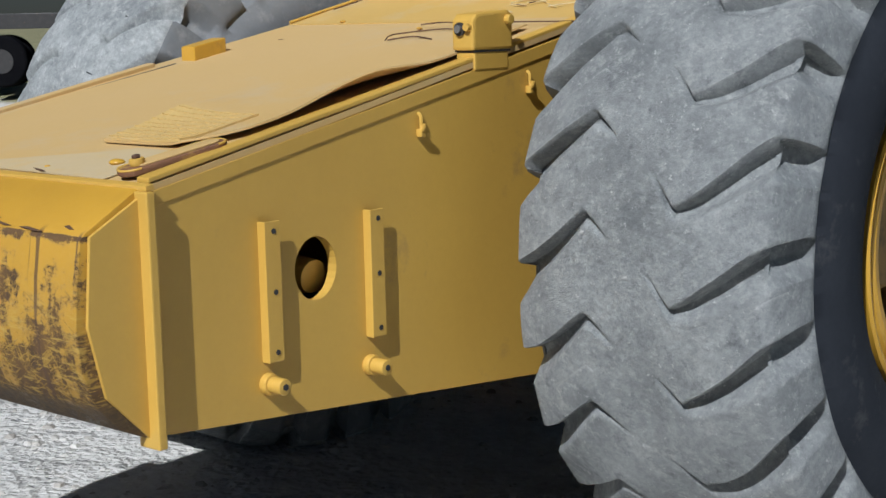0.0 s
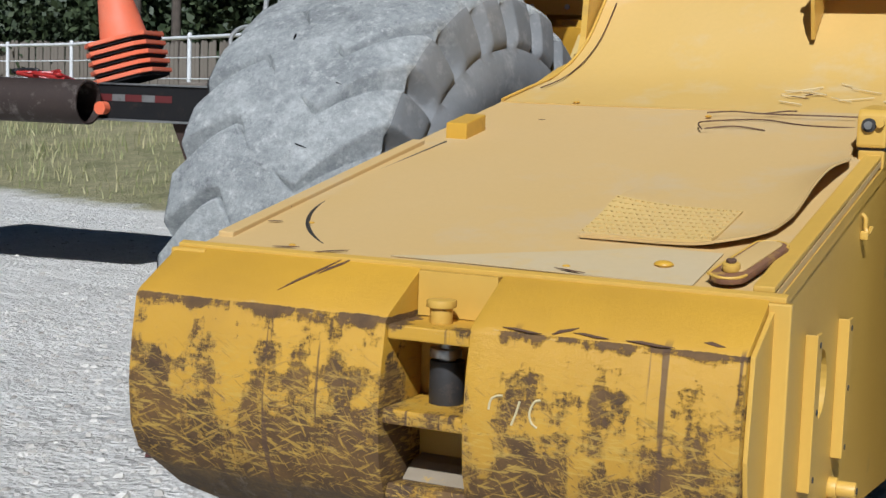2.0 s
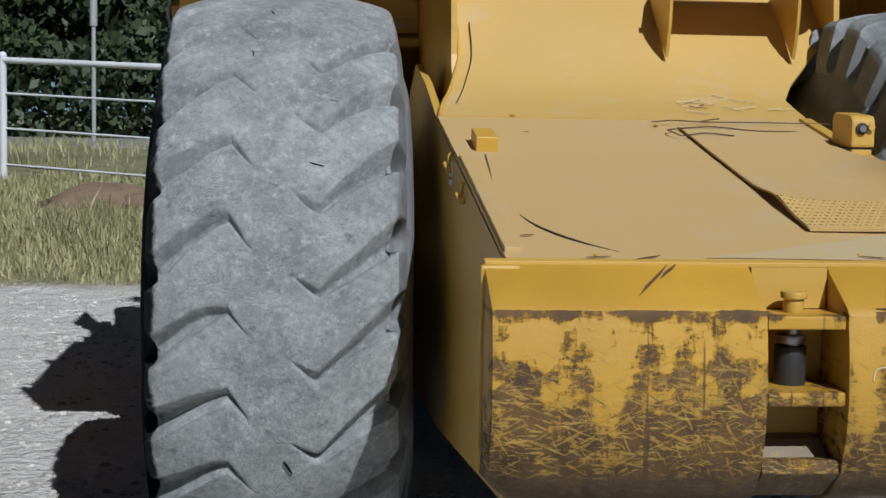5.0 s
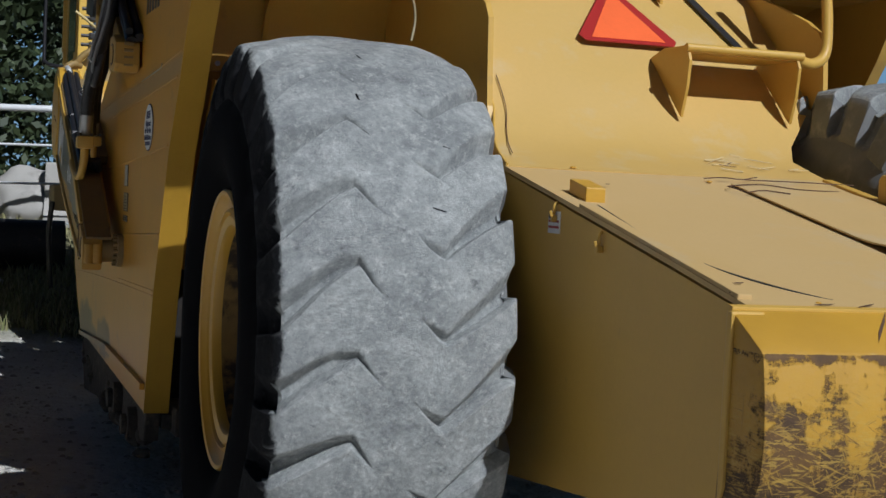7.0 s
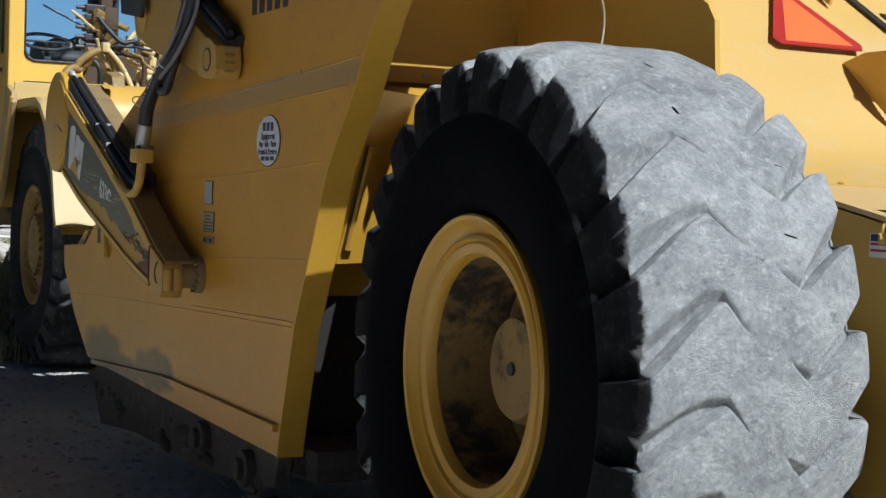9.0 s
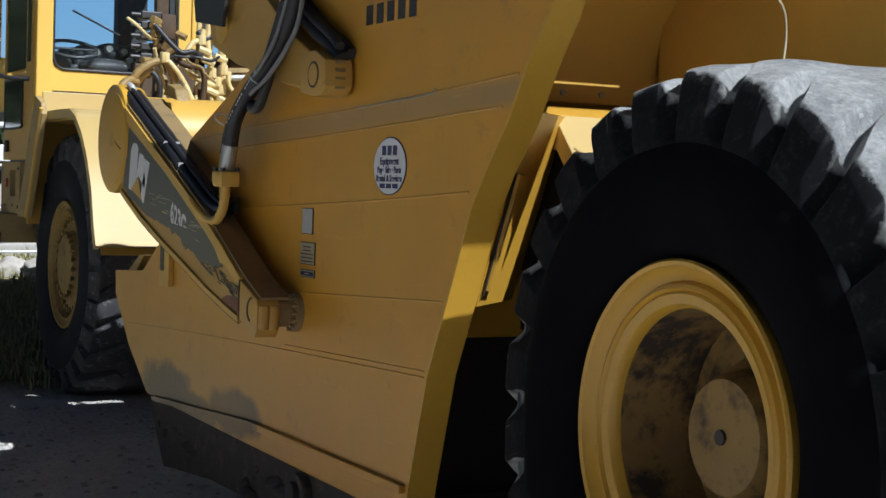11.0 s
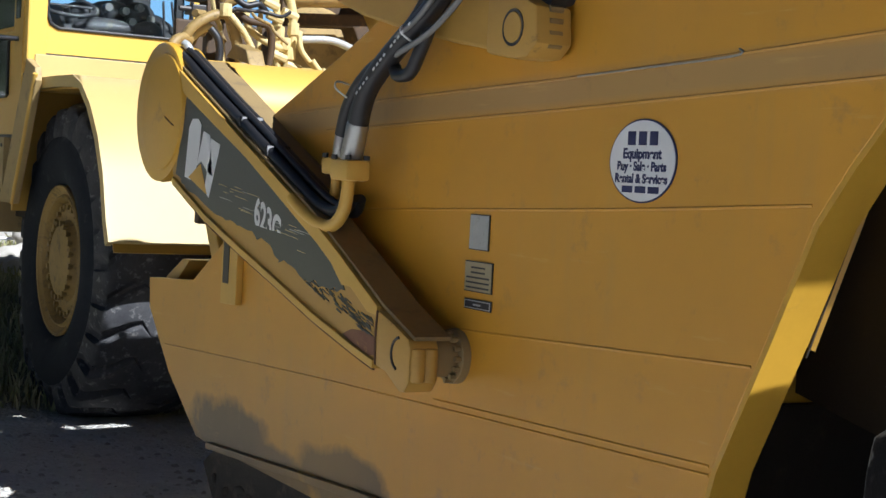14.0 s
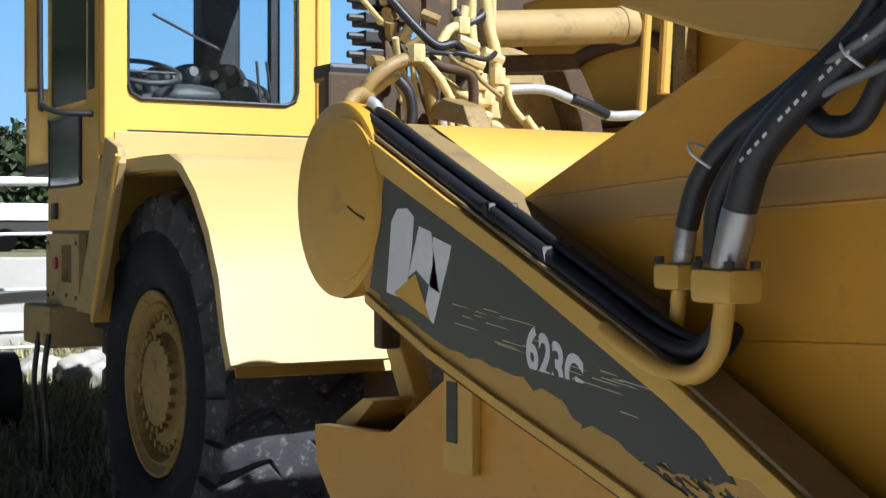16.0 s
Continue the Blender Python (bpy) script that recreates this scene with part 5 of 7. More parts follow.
        for v in q.verts:
            v.co += 0.03 * Vector((noise.noise(v.co * 14), noise.noise(v.co * 14 + Vector((9, 0, 0))), noise.noise(v.co * 14 + Vector((0, 9, 0)))))
        part("mud_clod", q, MUD, scraper, "clod of dried mud", 50)
    for y, z in ((2.28, 0.36), (1.72, 0.33)):
        b = rod((-1.40, y, z), (-1.51, y, z), 0.075, seg=20, bevel=0.01)
        rod((-1.50, y, z), (-1.535, y, z), 0.045, seg=12, bevel=0.008, bm=b)
        part("cutter_boss", b, MUD, scraper, "muddy round boss", 40)
    # Front pocket with its upright lug.
    part("front_pocket", box(-1.42, -1.15, 4.45, 4.97, 1.012, 1.036), DUSTY, scraper)
    part("pocket_wall", box(-1.17, -1.14, 4.45, 4.99, 1.0, 1.115, 0.006), YELLOW, scraper)
    part("pocket_wall", prism([(4.94, 1.0), (4.99, 1.0), (4.99, 1.06), (4.80, 1.15), (4.72, 1.15)], "x", -1.40, -1.18, 0.004), YELLOW, scraper)
    part("lug_plate", prism([(3.955, 1.035), (3.955, 1.31), (4.105, 1.31), (4.105, 1.030)], "x", -1.505, -1.479, 0.003), YELLOW, scraper)
    part("lug_slot", box(-1.5075, -1.5045, 4.03, 4.085, 1.11, 1.27), DARK_STEEL, scraper)
    # Decals: oval dealer disc, two data plates.
    oval = [(1.585 + 0.124 * math.cos(a), 1.618 + 0.096 * math.sin(a)) for a in [math.tau * k / 48 for k in range(48)]]
    ring = part("dealer_disc", prism([(1.585 + 0.128 * math.cos(a), 1.618 + 0.100 * math.sin(a)) for a in [math.tau * k / 48 for k in range(48)]], "x", -1.481, -1.4785), BLUE_INK, scraper, "white oval dealer sticker with a navy border")
    part("disc_face", prism(oval, "x", -1.4825, -1.481), WHITE, ring)
    side_m = Matrix(((0, 0, -1, 0), (-1, 0, 0, 0), (0, 1, 0, 0), (0, 0, 0, 1)))
    for text, z, size, wide in (("Equipment", 1.634, 0.034, 1.0), ("Buy · Sale · Parts", 1.604, 0.030, 0.92), ("Rental & Services", 1.575, 0.030, 0.95)):
        lettering("lettering", text, size, Matrix.Translation((-1.4832, 1.585, z)) @ side_m, BLUE_INK, ring, wide=wide, thick=0.0004, bold=0.0012)
    for y in (1.627, 1.585, 1.543):
        part("name_bar", box(-1.4836, -1.4826, y - 0.015, y + 0.015, 1.655, 1.688), BLUE_INK, ring)
    for k in range(3):
        part("number_bar", box(-1.4836, -1.4826, 1.655 - 0.05 * k - 0.04, 1.655 - 0.05 * k, 1.542, 1.558), BLUE_INK, ring)
    for y0, y1, z0, z1 in ((2.243, 2.345, 1.357, 1.457), (2.215, 2.359, 1.240, 1.326), (2.214, 2.354, 1.191, 1.220)):
        p = part("data_plate", box(-1.482, -1.4785, y0, y1, z0, z1), DARK_STEEL, scraper, "small weathered metal data plate")
        part("plate_face", box(-1.4835, -1.482, y0 + 0.003, y1 - 0.003, z0 + 0.003, z1 - 0.003), TAN_PLATE if 1.2 < z0 < 1.3 else PLATE, p)
        if z0 < 1.2:
            part("plate_band", box(-1.4838, -1.4835, y0 + 0.007, y1 - 0.007, z0 + 0.006, z1 - 0.006), DARK_STEEL, p)
        if z1 < 1.33:
            for k in range(5 if z0 > 1.2 else 1):
                zz = z1 - 0.020 - 0.014 * k if z0 > 1.2 else (z0 + z1) / 2 - 0.003
                inset = (0.035 if k < 2 else 0.012) if z0 > 1.2 else 0.05
                part("text_bar", box(-1.4842, -1.4838, y0 + inset, y1 - inset, zz, zz + 0.005), DARK_STEEL if z0 > 1.2 else PLATE, p)
    # Unit number high on the side: plain bars.
    for k in range(5):
        part("number_bar", box(-1.4795, -1.4775, 1.42 + 0.085 * k, 1.42 + 0.085 * k + 0.055, 2.115, 2.185), DARK_STEEL, side)


bowl()


GREY_HOSE = plain("grey_hose_rubber", (0.20, 0.20, 0.20), 0.6)


def draft_arm():
    """The long arm from the bowl's trunnion up to the round cross tube, with its decal, hoses and pipes."""
    X0, X1 = -1.655, -1.52
    upper_edge = [(4.42, 1.985), (3.57, 1.638), (3.04, 1.423), (2.79, 1.303), (2.512, 1.165)]
    lower_edge = [(2.53, 1.004), (2.66, 1.030), (2.95, 1.097), (3.25, 1.180), (3.57, 1.265), (3.90, 1.360), (4.27, 1.495)]
    arm = part("draft_arm", prism(upper_edge + lower_edge, "x", X0, X1, 0.006), BOWL_ARM, scraper, "sloping yellow draft arm with a scuffed charcoal stripe")
    # Raised rail along the upper rim; it widens in a step towards the trunnion. A thin fold runs along the lower rim.
    rail_foot = [(2.592, 1.155), (2.705, 1.216), (2.764, 1.217), (2.845, 1.278), (2.953, 1.332), (3.536, 1.583), (4.16, 1.815)]
    part("arm_rail", prism([(4.40, 1.979), (3.57, 1.641), (3.04, 1.426), (2.79, 1.306), (2.53, 1.176), (2.535, 1.150)] + rail_foot, "x", X0 - 0.010, X0 + 0.02, 0.002), YELLOW, arm)
    fold = [(2.54, 1.004), (2.66, 1.028), (2.95, 1.095), (3.25, 1.178), (3.57, 1.263), (3.90, 1.358), (4.25, 1.485)]
    part("arm_rail", prism([(y, z + 0.016) for y, z in fold] + [(y, z - 0.008) for y, z in fold[::-1]], "x", X0 - 0.012, X0 + 0.02, 0.002), YELLOW, arm)
    part("fold_seam", hose([(X0 - 0.006, y, z - 0.010) for y, z in fold], 0.004, 6, 4), RUST, arm, "dark brown line under the arm")
    # Round capped end of the cross tube, with a stepped face.
    cy, cz = 4.44, 1.752
    drum = turned([(0.12, 0.262), (0.02, 0.276), (-0.002, 0.272), (-0.009, 0.258), (-0.010, 0.0)], (X0, cy, cz), 56)
    part("cross_tube", drum, YELLOW_DEEP, scraper, "round capped end of the cross tube", 40)
    part("tube_cover", turned([(0.0, 0.232), (-0.014, 0.226), (-0.017, 0.212), (-0.018, 0.0)], (X0, cy - 0.045, cz), 48), YELLOW_DEEP, scraper, "flat round cover on the tube's end", 40)
    part("cover_groove", hose([(X0 - 0.0185, cy - 0.10, cz - 0.02), (X0 - 0.0185, cy - 0.15, cz - 0.04), (X0 - 0.0185, cy - 0.20, cz - 0.055)], 0.003, 6, 3), RUST, scraper)
    part("tube_body", rod((-1.56, cy, cz), (1.56, cy, cz), 0.22, seg=48), YELLOW, scraper, "thick cross tube", 40)
    # Charcoal stripe with a ragged, scuffed lower rim.
    rng = random.Random(3)
    upper = [(4.15, 1.812), (3.536, 1.580), (2.953, 1.329), (2.845, 1.275), (2.764, 1.213)]
    lower = [(2.76, 1.200), (2.908, 1.200), (3.042, 1.215), (3.236, 1.256), (3.313, 1.291), (3.535, 1.345), (3.749, 1.369), (4.094, 1.455), (4.235, 1.512)]
    rag = []
    for (a, b), (c, d) in zip(lower, lower[1:]):
        for k in range(6):
            t = k / 6
            j = 0.011 if a < 3.4 else 0.005
            rag.append((a + (c - a) * t + rng.uniform(-0.012, 0.012), b + (d - b) * t + rng.uniform(-j, j)))
    rag.append(lower[-1])
    decal = part("charcoal_stripe", prism(upper + rag, "x", X0 - 0.003, X0 - 0.0005), DECAL_BLACK, arm, "scuffed charcoal film stripe")
    for k in range(90):
        y = 2.56 + 0.46 * rng.random() ** 1.3
        z = 1.085 + (y - 2.55) * 0.25 + rng.uniform(-0.012, 0.050)
        if z > 1.135 + (y - 2.55) * 0.43 - 0.01:
            continue
        w = rng.uniform(0.012, 0.07)
        part("film_shred", prism([(y, z), (y + w, z + w * 0.24 + 0.002), (y + w * 0.9, z + w * 0.24 + rng.uniform(0.003, 0.009)), (y + 0.006, z + 0.005)], "x", X0 - 0.0025, X0 - 0.0005), DECAL_BLACK, arm, "torn remnant of the film")
    # Pale scratches across the film.
    for k in range(26):
        y, w = rng.uniform(2.95, 3.75), rng.uniform(0.03, 0.16)
        z = 1.262 + (y - 2.95) * 0.22 + rng.uniform(0.0, 0.09)
        part("film_scratch", prism([(y, z), (y + w, z + w * 0.10), (y + w * 0.98, z + w * 0.10 + 0.0022), (y + w * 0.2, z + w * 0.02 + 0.0016)], "x", X0 - 0.0036, X0 - 0.003), CHALK if k % 3 else PLATE, decal, "pale scratch in the film")
    part("rust_patch", prism([(2.545, 1.035), (2.60, 1.025), (2.76, 1.070), (2.70, 1.092), (2.60, 1.096), (2.55, 1.085)], "x", X0 - 0.0022, X0 - 0.0005), RUST_PAINT, arm, "rust-brown patch at the arm's lower end")
    # Maker's mark as plain white shapes with a yellow triangle; the model number, its foot worn away.
    X2 = X0 - 0.0032
    for pts in ([(4.108, 1.690), (4.075, 1.722), (4.02, 1.722), (3.985, 1.700), (4.000, 1.600), (4.030, 1.505), (4.075, 1.495), (4.135, 1.505)], [(3.958, 1.676), (3.895, 1.662), (3.853, 1.512), (3.897, 1.525), (3.972, 1.566), (4.014, 1.548)], [(3.885, 1.650), (3.795, 1.628), (3.806, 1.595), (3.882, 1.435), (3.930, 1.458), (3.886, 1.585)]):
        part("white_mark", prism(pts, "x", X2 - 0.001, X2 + 0.0005), WHITE, decal)
    part("yellow_mark", prism([(3.977, 1.556), (4.094, 1.504), (3.899, 1.445)], "x", X2 - 0.0012, X2 + 0.0005), YELLOW_DEEP, decal)
    side_m = Matrix(((0, 0, -1, 0), (-1, 0, 0, 0), (0, 1, 0, 0), (0, 0, 0, 1)))
    lean = Matrix.Translation((X2, 3.345, 1.372)) @ Matrix(((1, 0, 0, 0), (0, 1, 0, 0), (0, 0.30, 1, 0), (0, 0, 0, 1))) @ side_m
    number = lettering("model_number", "623G", 0.130, lean, WHITE, decal, "worn white model number", wide=0.78, thick=0.0005, bold=0.0040)
    bm = bmesh.new()
    bm.from_mesh(number.data)
    bmesh.ops.bisect_plane(bm, geom=bm.verts[:] + bm.edges[:] + bm.faces[:], plane_co=(0, 3.345, 1.3515), plane_no=(0, -0.075, 1), clear_inner=True)
    bm.to_mesh(number.data)
    bm.free()
    # Trunnion cap at the lower end: a block with a half-round bore line, lobed at its end.
    cap = prism([(2.522, 1.006), (2.522, 1.168), (2.43, 1.140), (2.335, 1.105), (2.322, 1.080), (2.322, 0.985), (2.345, 0.955), (2.375, 0.953), (2.462, 0.998)], "x", -1.668, -1.575, 0.010)
    trunnion = part("trunnion_cap", cap, BOWL_ARM, scraper, "chipped trunnion cap with a half-round bore line", 35)
    part("bore_line", hose([(-1.6685, 2.378 + 0.046 * math.sin(a), 1.058 + 0.046 * math.cos(a)) for a in np.linspace(0.1, 2.8, 9)], 0.0045, 6, 3), DARK_STEEL, trunnion, "", 40)
    part("cap_seam", hose([(-1.6685, 2.519, 1.165), (-1.669, 2.524, 1.09), (-1.6685, 2.519, 1.01)], 0.0035, 6, 3), RUST, trunnion)
    for x in (-1.638, -1.600):
        part("cap_lobe", rod((x, 2.330, 0.985), (x, 2.330, 1.080), 0.024, seg=14, bevel=0.008), BOWL_ARM, trunnion, "", 40)
    ring = turned([(0.03, 0.080), (-0.012, 0.078), (-0.018, 0.070), (-0.018, 0.0)], (-1.49, 2.385, 1.05), 36)
    base = part("trunnion_base", ring, COVER, scraper, "dusty bolted trunnion base", 40)
    for k in range(7):
        a = radians(-75 + 25 * k)
        y, z = 2.385 - 0.068 * math.cos(a), 1.05 + 0.068 * math.sin(a)
        part("base_bolt", rod((-1.505, y, z), (-1.526, y, z), 0.009, seg=6, bevel=0.002), COVER, base)
    part("bearing_neck", rod((-1.58, 2.385, 1.05), (-1.47, 2.385, 1.05), 0.058, seg=32), COVER, scraper, "", 40)
    # Dull top face of the arm, running on over the trunnion.
    part("arm_top", prism([(4.35, 1.965), (3.57, 1.646), (3.04, 1.431), (2.79, 1.311), (2.51, 1.172), (2.325, 1.100), (2.325, 1.112), (2.51, 1.184), (2.79, 1.321), (3.04, 1.441), (3.57, 1.656), (4.35, 1.975)], "x", -1.652, -1.535, 0.002), COVER, scraper, "dull dusty top face of the arm")
    # Brown cover bar above the arm, with the black hoses between the two.
    bar = [(4.42, 1.965), (4.25, 1.955), (3.73, 1.735), (3.16, 1.500), (3.185, 1.460), (3.27, 1.455), (3.75, 1.650), (4.40, 1.905)]
    part("cover_bar", prism(bar, "x", -1.55, -1.455, 0.008), COVER, scraper, "dull brown cover bar over the hoses")
    part("cover_tab", prism([(3.73, 1.662), (3.68, 1.672), (3.665, 1.700), (3.70, 1.695)], "x", -1.575, -1.552, 0.002), PALE, scraper, "small tab on the cover bar in sunlit pale yellow")
    for k, (dx, dz) in enumerate(((0.0, 0.0), (0.034, 0.014), (0.064, -0.002), (0.020, 0.030))):
        pts = [(-1.625 + dx, 4.34, 1.985 + dz), (-1.625 + dx, 3.95, 1.822 + dz), (-1.625 + dx, 3.57, 1.668 + dz), (-1.622 + dx, 3.25, 1.535 + dz), (-1.618 + dx, 3.05, 1.452 + dz), (-1.612 + dx, 2.93, 1.432 + dz * 0.6), (-1.60 + dx * 0.6, 2.87, 1.475)]
        part("arm_hose", hose(pts, (0.019, 0.015, 0.019, 0.012)[k], 10), HOSE, scraper, "black hydraulic hose lying along the arm", 60)
    for y, z in ((3.66, 1.705), (3.42, 1.605)):
        part("hose_clip", moved(box(-0.045, 0.045, -0.012, 0.012, -0.020, 0.024, 0.004), pose(-1.60, y, z, -22, 0, 0)), HOSE, scraper)
    part("bent_pipe", hose([(-1.658, 3.16, 1.462), (-1.655, 3.08, 1.425), (-1.648, 2.965, 1.388), (-1.64, 2.885, 1.392), (-1.635, 2.835, 1.435), (-1.63, 2.822, 1.50), (-1.63, 2.818, 1.535)], 0.0205, 12), YELLOW, scraper, "yellow bent hydraulic pipe", 60)
    part("bent_pipe", hose([(-1.565, 3.12, 1.44), (-1.565, 3.07, 1.445), (-1.565, 3.045, 1.48), (-1.565, 3.035, 1.545)], 0.016, 12), YELLOW, scraper, "", 60)
    part("pipe_flange", prism([(2.755, 1.528), (2.755, 1.592), (2.872, 1.592), (2.872, 1.528)], "x", -1.672, -1.590, 0.014), YELLOW, scraper, "", 40)
    part("pipe_flange", box(-1.605, -1.530, 2.99, 3.072, 1.545, 1.598, 0.012), YELLOW, scraper, "", 40)
    for x, y, z in ((-1.662, 2.768, 1.592), (-1.600, 2.768, 1.592), (-1.662, 2.860, 1.592), (-1.600, 2.860, 1.592), (-1.596, 3.06, 1.598), (-1.54, 3.0, 1.598)):
        part("flange_bolt", rod((x, y, z), (x, y, z + 0.014), 0.010, seg=6), DARK_STEEL, scraper)
    for p, q, r in (((-1.63, 2.812, 1.592), (-1.63, 2.775, 1.702), 0.034), ((-1.567, 3.022, 1.598), (-1.567, 3.008, 1.676), 0.022)):
        part("hose_ferrule", rod(p, q, r, seg=18, bevel=0.004), STEEL, scraper, "bright steel hose ferrule", 40)
    runs = (((-1.63, 2.778, 1.695), (-1.63, 2.735, 1.79), (-1.625, 2.655, 1.865), (-1.62, 2.535, 1.94), (-1.61, 2.40, 2.02), (-1.59, 2.26, 2.16), (-1.58, 2.2, 2.32)), ((-1.567, 3.009, 1.670), (-1.567, 2.965, 1.765), (-1.57, 2.86, 1.845), (-1.565, 2.69, 1.925), (-1.56, 2.5, 2.04), (-1.55, 2.34, 2.25)), ((-1.59, 2.90, 1.60), (-1.59, 2.885, 1.72), (-1.59, 2.80, 1.82), (-1.59, 2.68, 1.91), (-1.585, 2.50, 2.03), (-1.57, 2.36, 2.25)))
    for k, pts in enumerate(runs):
        part("riser_hose", hose(pts, (0.032, 0.024, 0.021)[k], 12), HOSE, scraper, "thick black hydraulic hose rising past the bowl", 60)
    part("grey_hose", hose([(-1.60, 2.66, 1.875), (-1.63, 2.55, 1.90), (-1.645, 2.34, 1.95), (-1.63, 2.19, 2.05), (-1.61, 2.12, 2.16), (-1.60, 2.09, 2.35)], 0.009, 10), GREY_HOSE, scraper, "thin grey hose", 60)
    part("grey_hose", hose([(-1.60, 2.70, 1.87), (-1.64, 2.56, 1.935), (-1.65, 2.39, 2.00), (-1.63, 2.28, 2.12), (-1.60, 2.20, 2.35)], 0.008, 10), GREY_HOSE, scraper, "thin grey hose", 60)
    part("hose_loop", hose([(-1.60, 2.62, 1.865), (-1.62, 2.56, 1.84), (-1.62, 2.49, 1.845), (-1.615, 2.45, 1.90), (-1.60, 2.43, 1.97), (-1.59, 2.44, 2.05)], 0.020, 10), HOSE, scraper, "", 60)
    for y, z in ((2.90, 1.82), (2.50, 1.965)):
        part("cable_tie", hose([(-1.585, y + 0.035, z + 0.005), (-1.64, y + 0.01, z + 0.01), (-1.66, y - 0.02, z - 0.012), (-1.63, y - 0.04, z - 0.04)], 0.003, 6), WHITE, scraper, "pale cable tie")
    # White print running along the thick hose: plain dashes.
    for k in range(16):
        t = k / 15
        y, z = 2.735 - 0.30 * t, 1.79 + 0.185 * t
        if k % 5 != 4:
            part("hose_print", moved(box(-0.001, 0.001, -0.006, 0.006, -0.003, 0.003), pose(-1.661, y, z + 0.006 * math.sin(3.1 * t), -34, 0, 0)), WHITE, scraper)


COVER = surface("dusty_brown_paint", (0.29, 0.205, 0.085), (0.23, 0.16, 0.07), (0.15, 0.11, 0.065), 4.0, 60.0, 0.4, (0.55, 0.75), 0.7, bump=0.15)
BOWL_ARM = surface("scuffed_arm_paint", (0.50, 0.30, 0.055), (0.44, 0.26, 0.055), (0.15, 0.09, 0.045), 2.5, 40.0, 0.25, (0.64, 0.72), 0.5, bump=0.06, stretch=(1, 0.6, 1.8))
draft_arm()


def apron_link():
    """The upper arm on the bowl's flank, with its own trunnion."""
    on = Matrix.Translation((0, 0.05, 0))
    link = prism([(3.30, 2.36), (3.20, 2.14), (2.90, 2.045), (2.67, 1.995), (2.315, 1.928), (2.06, 1.892), (2.06, 2.03), (2.28, 2.12), (2.75, 2.40)], "x", -1.555, -1.485, 0.01)
    part("apron_link", moved(link, on), BOWL_ARM, scraper, "upper lift arm on the bowl's flank")
    end = part("link_cap", moved(prism([(2.075, 1.885), (2.075, 2.03), (1.94, 2.035), (1.845, 1.995), (1.835, 1.90), (1.88, 1.866), (1.95, 1.866)], "x", -1.60, -1.49, 0.012), on), BOWL_ARM, scraper, "", 35)
    part("bore_ring", turned([(0.0, 0.048), (-0.003, 0.048), (-0.003, 0.042), (0.0, 0.038)], (-1.60, 1.995, 1.945), 28), DARK_STEEL, end, "", 40)
    part("bore_face", turned([(0.0, 0.041), (-0.004, 0.039), (-0.004, 0.0)], (-1.60, 1.995, 1.945), 28), BOWL_ARM, end, "", 40)
    for k in range(4):
        part("cap_bolt", rod((-1.56, 1.895, 1.90 + 0.03 * k), (-1.52, 1.895, 1.90 + 0.03 * k), 0.009, seg=6), COVER, end)
    for k, (dx, dz) in enumerate(((0.0, 0.0), (0.035, 0.02), (-0.01, 0.045))):
        part("link_hose", hose([(-1.53 + dx, 1.90, 2.00 + dz), (-1.53 + dx, 2.00, 2.055 + dz), (-1.53 + dx, 2.16, 2.125 + dz), (-1.53 + dx, 2.36, 2.24 + dz), (-1.53 + dx, 2.55, 2.38 + dz)], 0.026 - 0.004 * k, 10), HOSE, scraper, "black hose lying on the lift arm", 60)
    part("pivot_disc", turned([(0.02, 0.07), (-0.008, 0.07), (-0.012, 0.05), (-0.012, 0.0)], (-1.555, 3.12, 2.21), 28), YELLOW, scraper, "", 40)
    # Flat guard plate beside the hoses, seen edge-on from behind the machine.
    part("mesh_guard", prism([(3.0, 2.2), (2.85, 2.75), (3.5, 2.75), (3.35, 2.25)], "x", -1.60, -1.585), DARK_STEEL, scraper, "dark guard plate beside the hoses")


apron_link()

# ---- the tractor that draws it ----
tractor = thing("wheel_tractor", 0, 8.0, 0, "yellow wheel tractor with a glazed cab and bolted hubs", "tractor")
wheel(tractor, -0.755, 7.70, 5.0, -1, "front")
wheel(tractor, 0.80, 7.70, 1.0, 1, "front")


def fender(s):
    """Rear fender panel and top, folded over the wheel. s: the side."""
    outer = [(6.36, 1.125), (6.42, 1.24), (6.50, 1.48), (6.62, 1.68), (6.78, 1.85), (6.95, 1.965), (7.12, 2.02), (7.45, 2.025), (8.0, 2.02)]
    rows = [[(s * x, y + 0.04 * (1.22 - x) if y < 7 else y, z) for x in (1.22, 1.18, 0.95, 0.70, 0.45)] for y, z in outer]
    part("fender_panel", sheet(rows, 0.02), PALE, tractor, "pale yellow fender panel, brightened as if sunlit", 50)
    lip = [[(s * 1.225, y, z), (s * 1.225, y + 0.055, z - 0.025)] if y < 7 else [(s * 1.225, y, z), (s * 1.225, y + 0.02, z - 0.065)] for y, z in outer]
    part("fender_lip", sheet(lip, 0.03), PALE, tractor, "", 60)
    rows = [[(s * x, y + 0.10, z - 0.06) for x in (1.16, 0.42)] for y, z in outer]
    part("fender_lining", sheet(rows, 0.01), YELLOW, tractor, "", 50)
    part("inner_wheel_wall", prism([(6.60, 1.0), (6.60, 1.55), (6.9, 1.9), (8.6, 1.98), (8.6, 1.0)], "x", s * 0.40, s * 0.42), YELLOW, tractor)


fender(-1)
fender(1)


def turned_y(c, r):
    bm = bmesh.new()
    bmesh.ops.create_cone(bm, cap_ends=True, segments=40, radius1=r, radius2=r * 0.9, depth=0.06, matrix=pose(*c, 90, 0, 0))
    return bm


